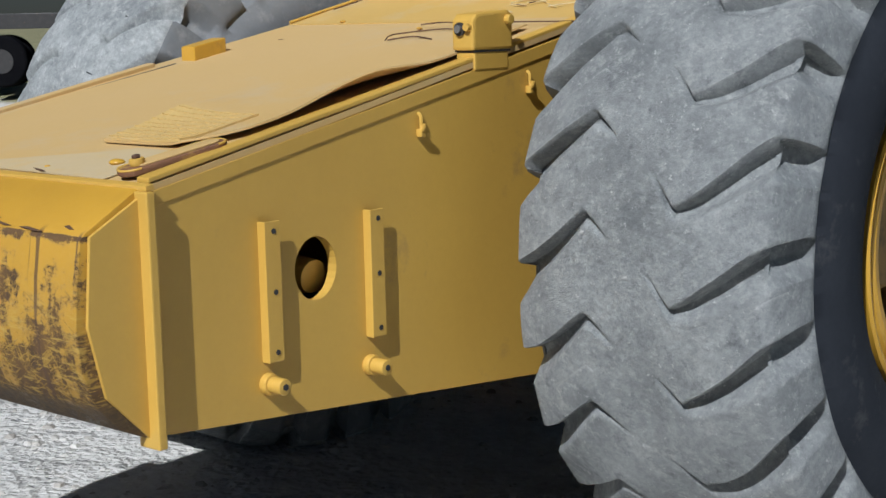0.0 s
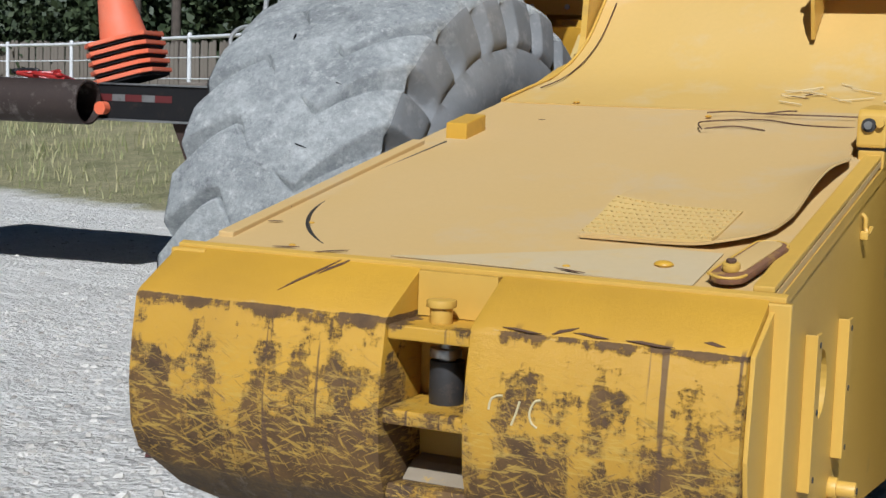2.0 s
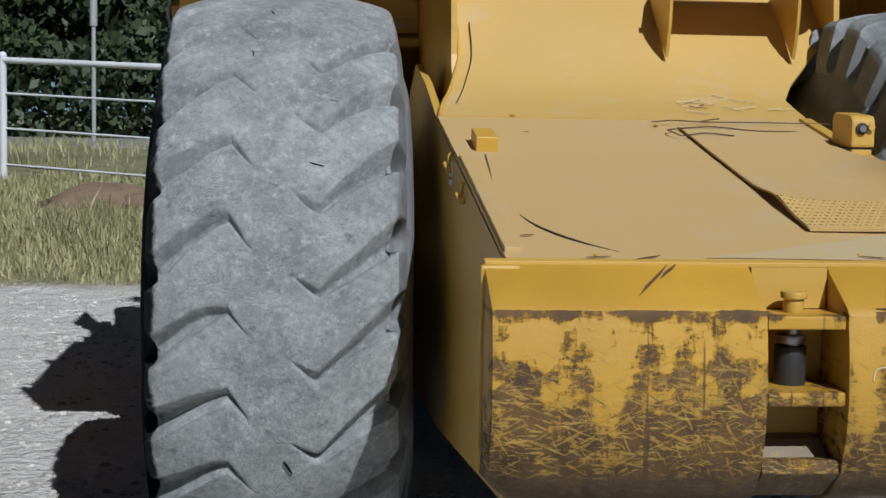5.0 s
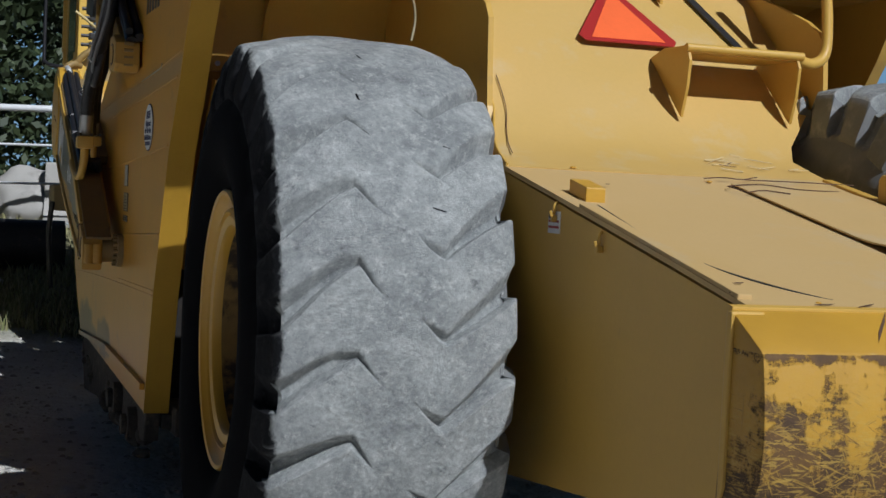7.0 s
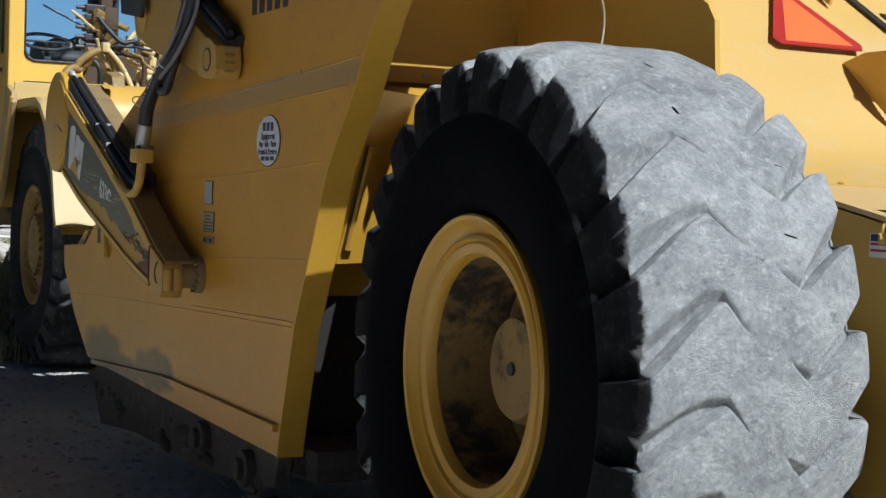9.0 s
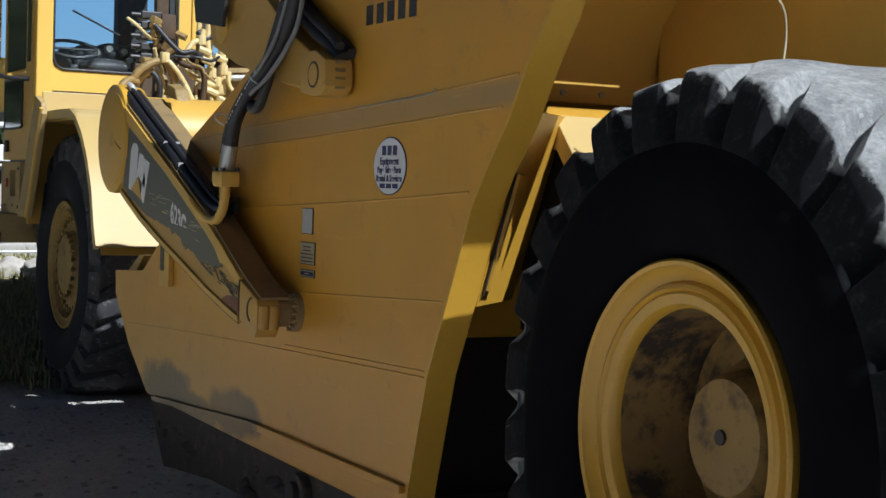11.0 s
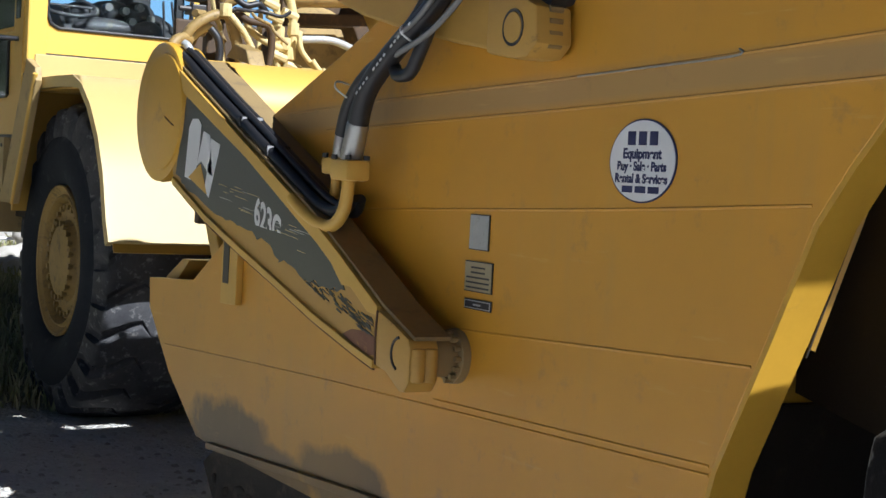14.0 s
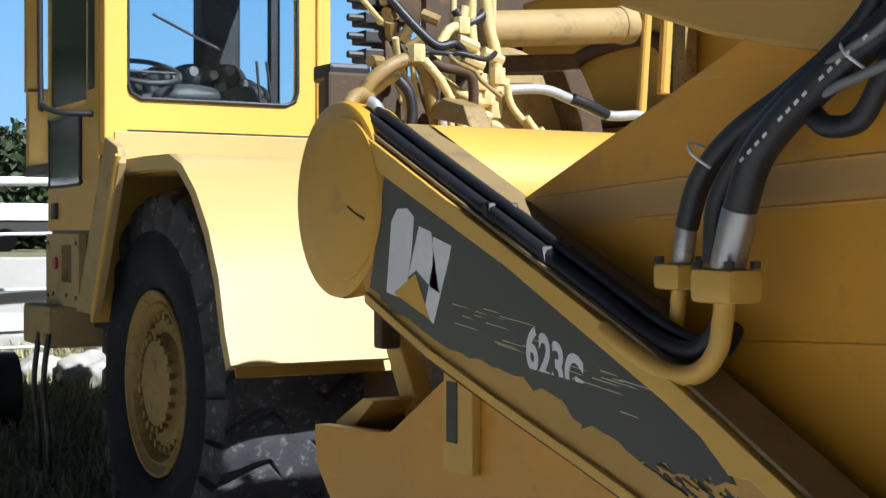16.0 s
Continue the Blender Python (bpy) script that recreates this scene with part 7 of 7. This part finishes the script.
        h = 1.50 if x > -20 else 1.45
        b = rod((x, y, z - 0.1), (x, y, z + h), 0.045, seg=14)
        bmesh.ops.create_uvsphere(b, u_segments=14, v_segments=8, radius=0.05, matrix=pose(x, y, z + h))
        part("post", b, WHITE, fence, "", 40)
        tops.append((x, y, z, h))
    for (x0, y0, z0, h0), (x1, y1, z1, h1) in zip(tops, tops[1:]):
        for f, r in ((0.965, 0.038), (0.70, 0.014), (0.42, 0.014), (0.13, 0.013)):
            part("rail", rod((x0, y0, z0 + h0 * f), (x1, y1, z1 + h1 * f), r, seg=10), WHITE, fence, "", 60)


pipe_fence()


def board_fence():
    """A weathered board fence behind the white one."""
    fence = thing("board_fence", -20, 26, 0.9, "weathered grey-brown board fence", "fence")
    rng = random.Random(2)
    me = None
    spans = [((-9.5, 24.5), (-22.0, 29.5)), ((-22.0, 29.5), (-40.0, 32.0))]
    for (x0, y0), (x1, y1) in spans:
        length = math.hypot(x1 - x0, y1 - y0)
        turn = math.degrees(math.atan2(y1 - y0, x1 - x0))
        for k in range(int(length / 0.155)):
            d = k * 0.155
            x, y = x0 + (x1 - x0) * d / length, y0 + (y1 - y0) * d / length
            if me is None:
                b = prism([(-0.068, 0), (0.068, 0), (0.068, 1.68), (0.03, 1.75), (-0.03, 1.75), (-0.068, 1.68)], "y", -0.011, 0.011)
                me = bpy.data.meshes.new("board")
                b.to_mesh(me)
                b.free()
                me.materials.append(WOOD)
            ob = new("board", me)
            ob.parent = fence
            ob.matrix_parent_inverse = fence.matrix_basis.inverted()
            ob.matrix_basis = pose(x, y, height(x, y) - rng.uniform(0.0, 0.08), rng.uniform(-1, 1), rng.uniform(-1, 1), turn + rng.uniform(-3, 3))


board_fence()


def crown_mesh(seed, rx, rz, count, size):
    """A crown of leaf clumps round boughs, with gaps and an uneven outline."""
    rng = np.random.default_rng(seed)
    boughs = []
    for _ in range(26):
        d = rng.normal(size=3)
        d /= np.linalg.norm(d)
        boughs.append(np.array((d[0] * rx, d[1] * rx, d[2] * rz)) * rng.uniform(0.35, 0.9))
    verts, faces = [], []
    for i in range(count):
        c = boughs[rng.integers(len(boughs))] + rng.normal(size=3) * np.array((rx, rx, rz)) * 0.17
        a, b = rng.normal(size=3), rng.normal(size=3)
        a /= np.linalg.norm(a)
        b -= a * (a @ b)
        b /= np.linalg.norm(b)
        s = size * rng.uniform(0.5, 1.2)
        k = len(verts)
        verts += [tuple(c - a * s * 0.5), tuple(c + b * s * 0.28), tuple(c + a * s * 0.55), tuple(c - b * s * 0.30)]
        faces.append((k, k + 1, k + 2, k + 3))
    me = bpy.data.meshes.new("crown")
    me.from_pydata(verts, [], faces)
    me.materials.append(LEAF)
    return me


def trees():
    crowns = [crown_mesh(s, 3.0, 3.4, 9000, 0.34) for s in (1, 2, 3)]
    rng = random.Random(21)
    spots = [(-1.8, 32), (-5.0, 33.5), (-8.0, 31), (-11.5, 32), (-15, 34), (-18.5, 33.5), (-22, 35), (-26, 36), (-30, 35.5), (-35, 36), (-40, 35), (-45, 33), (-3.5, 37), (-10, 37), (-17, 38), (-25, 39), (-33, 39)]
    trunk = None
    for n, (x, y) in enumerate(spots):
        z = height(x, y)
        tree = thing("tree", x, y, z, "dense dark green evergreen tree behind the fence", "tree", "trees behind the fence")
        if trunk is None:
            b = hose([(0, 0, -0.2), (0.05, 0.02, 1.0), (-0.04, 0.08, 2.2), (0.05, 0.0, 3.6), (0, 0.1, 5.0)], 0.19, 10, 5)
            for v in b.verts:
                k = 1 - 0.11 * max(v.co.z, 0)
                v.co.x *= k
                v.co.y *= k
            for a in (0.4, 1.9, 3.2, 4.6, 5.5):
                hose([(0, 0.03, 2.4 + 0.2 * a), (0.8 * math.cos(a), 0.8 * math.sin(a), 3.1 + 0.2 * a), (1.9 * math.cos(a), 1.9 * math.sin(a), 3.9 + 0.25 * a)], 0.06, 6, 4, b)
            trunk = bpy.data.meshes.new("trunk")
            b.to_mesh(trunk)
            b.free()
            trunk.materials.append(BARK)
        t = new("trunk", trunk)
        t.parent = tree
        c = new("crown", crowns[n % 3])
        c.parent = tree
        s = rng.uniform(0.95, 1.25)
        c.matrix_basis = Matrix.LocRotScale((0, 0, 4.1), Euler((0, 0, rng.uniform(0, 6.28))), (s, s, s * 1.05))
    # Lower growth that fills the gaps under the crowns.
    rg = np.random.default_rng(6)
    verts, faces = [], []
    for i in range(26000):
        t = rg.random()
        x = 2.0 - 47 * t
        y = 31.5 + 2.5 * math.sin(x * 0.23) + rg.normal() * 1.1 + (2.5 if x < -12 else 0)
        top = 3.0 + 1.6 * noise.noise((x * 0.25, 0, 5)) + 0.5 * noise.noise((x * 1.1, 3, 5))
        z = height(x, y) + top * rg.random() ** 0.8
        a, b = rg.normal(size=3), rg.normal(size=3)
        a /= np.linalg.norm(a)
        b -= a * (a @ b)
        b /= np.linalg.norm(b)
        s, c, k = 0.32 * rg.uniform(0.5, 1.2), np.array((x, y, z)), len(verts)
        verts += [tuple(c - a * s * 0.5), tuple(c + b * s * 0.28), tuple(c + a * s * 0.55), tuple(c - b * s * 0.30)]
        faces.append((k, k + 1, k + 2, k + 3))
    me = bpy.data.meshes.new("hedge")
    me.from_pydata(verts, [], faces)
    me.materials.append(LEAF)
    tagged(new("hedge", me), "dark tangled undergrowth below the trees", "hedge", kind="stuff")
    broad = [crown_mesh(q, 3.2, 3.2, 11000, 0.62) for q in (8, 9)]
    # Far trees past the road, seen in front of the cab.
    for n, (x, y, s) in enumerate(((14, 78, 1.0), (17, 77, 1.1), (19, 80, 1.15), (25, 84, 1.1), (9, 84, 0.9), (11.5, 80, 1.0), (31, 88, 1.2))):
        tree = thing("tree", x, y, height(x, y), "broad sunlit green tree beyond the road", "tree", "trees beyond the road")
        t = new("trunk", trunk)
        t.parent = tree
        c = new("crown", broad[n % 2])
        c.parent = tree
        c.matrix_basis = Matrix.LocRotScale((0, 0, 3.2), None, (s, s, s))


trees()


# Darker copy of the rust; shade under the deck is put into it.
BRACE = surface("shaded_brown_brace_rust", (0.040, 0.024, 0.018), (0.06, 0.035, 0.025), (0.10, 0.07, 0.05), 7.0, 60.0, 0.5, (0.56, 0.74), 0.85, 0.1, 0.3)
BED_STEEL = dull(surface("near_black_steel", (0.010, 0.010, 0.011), (0.015, 0.014, 0.014), (0.035, 0.026, 0.02), 6.0, 60.0, 0.4, (0.58, 0.76), 0.75))
DIM_STEEL = surface("dim_dusty_steel", (0.16, 0.155, 0.15), (0.11, 0.105, 0.10), (0.06, 0.05, 0.04), 8.0, 60.0, 0.4, (0.55, 0.7), 0.7)
DARK_RED = plain("dull_dark_red_tape", (0.10, 0.012, 0.012), 0.6)


def flatbed():
    """A short goosenecked flatbed with a landing leg, parked across the yard."""
    u = Vector((0.9976, 0.0698, 0))
    v = Vector((-0.0698, 0.9976, 0))
    base = Matrix(((u.x, v.x, 0, -4.62), (u.y, v.y, 0, 4.50), (0, 0, 1, -0.118), (0, 0, 0, 1)))
    bed = thing("flatbed_trailer", -5.0, 5.0, 0, "dark steel flatbed trailer standing on its landing leg", "trailer")

    def put(name, bm, mat, parent=bed, label="", smooth=0):
        return part(name, moved(bm, base), mat, parent, label, smooth)
    put("deck", box(-3.9, 0.45, 0.03, 1.6, 1.545, 1.585, 0.006), WOOD, bed, "worn plank deck")
    rail = put("side_rail", box(-3.9, 0.2, -0.03, 0.03, 1.345, 1.595, 0.005), BED_STEEL, bed, "black side rail with red and white tape")
    put("rail_edge", box(-3.9, 0.47, -0.045, 0.045, 1.595, 1.608), STEEL, rail)
    put("rail_edge", box(-3.9, 0.2, -0.055, 0.04, 1.33, 1.346), STEEL, rail)
    for k in range(11):
        x = -3.45 + 0.255 * k
        put("tape_bar", box(x, x + 0.11, -0.034, -0.030, 1.475, 1.525), DIM_STEEL, rail)
        put("tape_bar", box(x + 0.112, x + 0.253, -0.0335, -0.030, 1.475, 1.525), DARK_RED, rail)
    end = put("end_plate", box(0.2, 0.47, -0.04, 0.02, 1.39, 1.594, 0.004), BED_STEEL)
    put("reflector", box(0.31, 0.36, -0.046, -0.040, 1.43, 1.49), PLATE, end)
    put("marker_lamp", rod((-1.22, -0.10, 1.42), (-1.22, -0.03, 1.42), 0.048, seg=18), CONE, bed, "round orange marker lamp", 40)
    put("neck_panel", prism([(0.14, 1.38), (0.47, 1.38), (0.44, 1.10), (0.33, 0.76), (0.08, 0.76), (0.05, 1.10)], "y", 0.08, 0.4, 0.02), RUST, bed, "rusty brown gooseneck panel", 30)
    put("cross_frame", box(-0.25, 0.5, 0.45, 1.55, 1.12, 1.36, 0.01), BED_STEEL)
    # Added dark box that fills the shaded space under the trailer.
    put("dark_box", box(-0.10, 0.42, 0.6, 1.5, 0.30, 1.15, 0.03), BED_STEEL, bed, "dark box filling the shaded space under the trailer")
    for x in (0.05,):
        b = bmesh.new()
        bmesh.ops.create_cone(b, cap_ends=True, segments=32, radius1=0.44, radius2=0.44, depth=0.5, matrix=pose(x, 1.3, 0.44, 90, 0, 0))
        put("tyre", soften(b, 0.07, 3, 60), WALL_RUBBER, bed, "", 50)
    put("brace", prism([(-0.68, 1.335), (-0.19, 1.335), (-0.08, 0.85), (-0.46, 0.81)], "y", 0.02, 0.30, 0.012), BRACE, bed, "slanted rusty brace")
    put("brace_rib", prism([(-0.40, 1.335), (-0.35, 1.335), (-0.25, 0.85), (-0.29, 0.84)], "y", -0.005, 0.02, 0.005), BRACE, bed)
    leg = put("landing_leg", box(-0.37, -0.23, 0.05, 0.19, 0.26, 0.86, 0.006), BED_STEEL, bed, "square landing leg standing on the gravel")
    for x in (-0.405, -0.215):
        put("leg_cheek", box(x, x + 0.02, 0.02, 0.22, 0.36, 0.83, 0.004), BED_STEEL, leg)
    put("foot", prism([(-0.45, 0.115), (-0.44, 0.16), (-0.36, 0.28), (-0.21, 0.28), (-0.15, 0.16), (-0.14, 0.115)], "y", -0.05, 0.27, 0.01), DIM_STEEL, leg, "dusty steel foot")
    put("foot_slot", box(-0.35, -0.23, -0.055, -0.045, 0.175, 0.20), BED_STEEL, leg)
    for k in range(5):
        put("mud_flap", box(-0.29 + 0.042 * k, -0.26 + 0.042 * k, 0.20, 0.215, 0.47 + 0.04 * k, 0.82), DIM_STEEL, bed)
    put("air_hose", hose([(0.47, 0.2, 1.54), (0.62, 0.15, 1.52), (0.74, 0.15, 1.44), (0.78, 0.15, 1.30)], 0.016, 8), HOSE, bed, "", 60)
    put("brake_line", hose([(-0.24, -0.02, 1.24), (-0.14, -0.04, 1.08), (-0.07, -0.03, 0.98), (0.02, -0.02, 1.03)], 0.013, 8), PLATE, bed, "", 60)
    put("brake_line", hose([(-0.46, -0.02, 1.32), (-0.40, -0.03, 1.14), (-0.26, -0.03, 1.03), (-0.12, -0.02, 0.96)], 0.010, 8), PLATE, bed, "", 60)
    # Upright post and looped lines at the front of the deck.
    put("whip_post", hose([(-0.02, 0.08, 1.585), (0.01, 0.08, 1.9), (0.05, 0.08, 2.25), (0.10, 0.08, 2.75)], 0.018, 8), PLATE, bed, "", 60)
    for pts in (((0.10, 2.75), (0.16, 2.10), (0.22, 1.85), (0.29, 1.585)), ((0.18, 2.75), (0.13, 2.05), (0.07, 1.85)), ((0.20, 2.75), (0.25, 2.05), (0.26, 1.585)), ((0.24, 2.75), (0.31, 2.15), (0.42, 1.585))):
        put("whip_line", hose([(x, 0.08, z) for x, z in pts], 0.008, 6), PLATE, bed, "", 60)
    ring = [(-0.07 + 0.15 * math.cos(a), 0.05, 1.93 + 0.11 * math.sin(a)) for a in np.linspace(0.6, 5.4, 14)]
    put("line_coil", hose(ring, 0.015, 6, 3), PLATE, bed, "", 60)
    for x0, x1, y0 in ((-0.72, -0.22, 0.18), (-0.68, -0.32, 0.38), (-0.60, -0.25, 0.58)):
        put("deck_plank", box(x0, x1, y0, y0 + 0.14, 1.586, 1.63, 0.006), WOOD, bed)
    # Steel pipe lying along the rail.
    pipe = thing("steel_pipe", -6.5, 4.1, 1.3, "large rusty steel pipe carried along the trailer's rail", "pipe")
    ringed = [(0.0, 0.162), (2.25, 0.162), (2.25, 0.148), (0.0, 0.148)]
    b = turned([(x, r) for x, r in ringed] + [ringed[0]], (0, 0, 0), 40, caps=False)
    b.transform(base @ pose(-3.48, -0.22, 1.46))
    part("barrel", b, PIPE_RUST, pipe, "", 40)
    return base


PIPE_RUST = surface("mottled_pipe_rust", (0.035, 0.024, 0.02), (0.05, 0.033, 0.026), (0.13, 0.11, 0.095), 4.0, 50.0, 0.5, (0.55, 0.68), 0.7, 0.2, 0.3)
BED = flatbed()


def cones():
    """A leaning stack of traffic cones on the flatbed, and straps beside it."""
    at = BED @ Vector((-1.13, 0.22, 1.600))
    for k in range(5):
        cone = thing("traffic_cone", at.x, at.y, at.z, "faded orange traffic cone in a leaning stack", "traffic cone", "stacked cones")
        lean = Matrix.Translation(at) @ Matrix.Rotation(radians(12), 4, "Z") @ Matrix.Rotation(radians(-15), 4, "Y") @ Matrix.Scale(0.88, 4) @ Matrix.Translation((0, 0, 0.05 + 0.078 * k))
        bm = bmesh.new()
        bmesh.ops.create_cone(bm, cap_ends=False, segments=36, radius1=0.205, radius2=0.035, depth=1.0, matrix=pose(0, 0, 0.53))
        part("cone_body", moved(bm, lean), CONE, cone, "", 40)
        q = prism([(0.28, 0.20), (0.20, 0.28), (-0.20, 0.28), (-0.28, 0.20), (-0.28, -0.20), (-0.20, -0.28), (0.20, -0.28), (0.28, -0.20)], "z", 0.0, 0.034, 0.004)
        part("cone_base", moved(q, lean), CONE, cone)
        # Black slab paints in the shade between the stacked bases.
        q = prism([(0.26, 0.18), (0.18, 0.26), (-0.18, 0.26), (-0.26, 0.18), (-0.26, -0.18), (-0.18, -0.26), (0.18, -0.26), (0.26, -0.18)], "z", -0.024, -0.001)
        part("gap_shade", moved(q, lean), BED_STEEL, cone, "black slab for the shade between stacked bases")
    strap = thing("strap_heap", -6.4, 4.6, 1.5, "tangle of faded red straps on the trailer deck", "strap")
    rng = random.Random(7)
    for k in range(5):
        pts = [BED @ Vector((-1.75 - 0.12 * k + rng.uniform(-0.2, 0.2), 0.25 + rng.uniform(-0.1, 0.2), 1.60 + 0.03 * rng.random() + (0.05 if 0 < j < 4 else 0))) for j in range(5)]
        part("strap_loop", hose(pts, 0.016, 6), RED_FILM if k < 3 else HOSE, strap, "", 60)


cones()


SCRAP = surface("rust_red_scrap", (0.13, 0.035, 0.025), (0.07, 0.025, 0.02), (0.03, 0.02, 0.02), 20.0, 60.0, 0.5, (0.5, 0.65), 0.8, bump=0.4)


def roadside():
    # Post behind the fence, a utility marker.
    pole = thing("marker_post", -5.0, 18.6, 1.0, "pale slim marker post beside the road", "post")
    b = rod((-4.1, 18.8, 0.8), (-4.1, 18.8, 3.5), 0.035, seg=12)
    rod((-4.1, 18.8, 2.85), (-4.1, 18.8, 3.52), 0.06, seg=12, bm=b)
    part("shaft", b, PLATE, pole, "", 40)
    for x, y, h in ((-17.3, 31.0, 9), (-24.5, 31.2, 9), (-26.5, 32, 9)):
        p = thing("utility_pole", x, y, height(x, y), "weathered wooden pole among the trees", "pole")
        part("shaft", rod((x, y, height(x, y) - 0.3), (x, y, height(x, y) + h), 0.15, 0.11, seg=14), BARK, p, "", 40)
    # Rocks, earth heap and a pipe end at the foot of the bank.
    def rock(name, x, y, s, mat, label, category, seed, flat=0.6, z=0.0):
        b = bmesh.new()
        bmesh.ops.create_icosphere(b, subdivisions=4, radius=1)
        for v in b.verts:
            k = 1 + 0.30 * noise.noise(v.co * 1.1 + Vector((seed, 0, 0))) + 0.12 * noise.noise(v.co * 3.1 + Vector((0, seed, 0))) + 0.05 * noise.noise(v.co * 8)
            v.co = Vector((v.co.x * s * k * 1.25, v.co.y * s * k, v.co.z * s * k * flat))
        b.transform(Matrix.Translation((x, y, height(x, y) + s * flat * 0.35 + z)))
        tagged(part(name, b, mat, None, label, 60), label, category)
    rock("boulder", -2.02, 9.75, 0.24, STONE, "pale limestone boulder on the grassy bank", "boulder", 3.0, 0.7)
    rock("earth_mound", -3.0, 11.2, 0.55, EARTH, "low heap of dry reddish earth in the grass", "earth", 8.0, 0.42)
    rock("earth_mound", -2.55, 10.9, 0.34, EARTH, "small reddish earth mound beside a boulder", "earth mound", 5.0, 0.6)
    tagged(bpy.data.objects["earth_mound"], "small reddish earth mound beside a boulder", "earth mound")
    culvert = thing("culvert_pipe", -2.2, 10.7, height(-2.2, 10.7), "short dark culvert pipe end lying in the grass", "pipe")
    z = height(-2.2, 10.6) + 0.26
    b = turned([(-0.30, 0.25), (0.75, 0.25), (0.75, 0.22), (-0.30, 0.22), (-0.30, 0.25)], (-1.85, 10.55, z), 32, caps=False)
    part("barrel", b, DARK_STEEL, culvert, "", 40)
    scrap = thing("scrap_lump", -2.36, 0.40, 0, "crumpled rust-red scrap lying on the gravel", "scrap")
    rg = random.Random(12)
    b = bmesh.new()
    bmesh.ops.create_icosphere(b, subdivisions=2, radius=0.085)
    for v in b.verts:
        k = 1 + rg.uniform(-0.3, 0.35)
        v.co = Vector((v.co.x * k * 1.3, v.co.y * k, max(v.co.z, -0.03) * k * 0.75))
    part("crumpled_piece", moved(b, pose(-2.37, 0.40, 0.035)), SCRAP, scrap)
    part("bent_tail", moved(prism([(0, 0), (0.17, 0.01), (0.20, 0.03), (0.06, 0.05), (0, 0.04)], "y", -0.03, 0.04, 0.004), pose(-2.31, 0.41, 0.005, 0, 4, 8)), SCRAP, scrap)
    rock("boulder", -1.15, 13.6, 0.55, CONCRETE, "large grey boulder behind the fence", "boulder", 12.0, 0.8)
    # Pale broken concrete heaped in the grass before the tractor.
    for n, (x, y, r, zz) in enumerate(((-0.25, 11.6, 0.22, 0.0), (0.10, 11.8, 0.26, 0.0), (0.42, 11.7, 0.20, 0.0), (-0.05, 11.9, 0.20, 0.18), (0.30, 12.0, 0.22, 0.20), (-0.55, 11.9, 0.17, 0.0))):
        rock("concrete_rubble", x, y, r, STONE, "pale lump of broken concrete heaped in the grass", "rubble", 20.0 + 3 * n, 0.75, zz)
    # Concrete barrier blocks in front of the cab.
    for n, (x, y) in enumerate(((-0.35, 13.1), (1.25, 12.7), (2.9, 12.4))):
        z = height(x, y)
        blk = thing("concrete_block", x, y, z, "weathered pale concrete barrier block", "concrete block", "barrier blocks")
        part("block", moved(prism([(-0.30, 0), (-0.30, 0.12), (-0.16, 0.30), (-0.12, 0.75), (0.12, 0.75), (0.16, 0.30), (0.30, 0.12), (0.30, 0)], "x", -0.78, 0.78, 0.015), pose(x, y, z - 0.03, 0, 0, -8)), CONCRETE, blk)
    lorry = thing("box_lorry", 15, 66, 0.9, "low white lorry far off on the road", "lorry")
    part("body", box(9.0, 19, 66, 68.4, 2.3, 3.05, 0.05), WHITE, lorry)
    part("chassis", box(9.0, 19, 66.1, 68.3, 1.7, 2.3), DARK_STEEL, lorry)
    for x in (10.4, 11.7, 17.5):
        part("tyre", rod((x, 66.0, 1.45), (x, 66.4, 1.45), 0.5, seg=24), WALL_RUBBER, lorry, "", 40)
    # A second trailer far down the yard.
    far = thing("semi_trailer", -22.9, 15.2, 0, "dark semi trailer with dual wheels far down the yard", "trailer")
    m = pose(-22.5, 15.1, height(-22.5, 15.1), 0, 0, 40)
    part("deck", moved(box(-9, 0.3, -1.2, 1.2, 1.15, 1.45, 0.01), m), DARK_STEEL, far)
    part("end_beam", moved(box(0.2, 0.45, -1.2, 1.2, 0.85, 1.45, 0.02), m), DARK_STEEL, far)
    for x in (-0.6, -1.85):
        for y in (-1.15, -0.75):
            b = bmesh.new()
            bmesh.ops.create_cone(b, cap_ends=True, segments=36, radius1=0.52, radius2=0.52, depth=0.32, matrix=pose(x, y, 0.52, 90, 0, 0))
            soften(b, 0.07, 3, 60)
            part("tyre", moved(b, m), WALL_RUBBER, far, "", 50)
            part("hub", moved(rod((x, y - 0.17, 0.52), (x, y - 0.12, 0.52), 0.24, seg=24), m), DARK_STEEL, far, "", 40)


roadside()
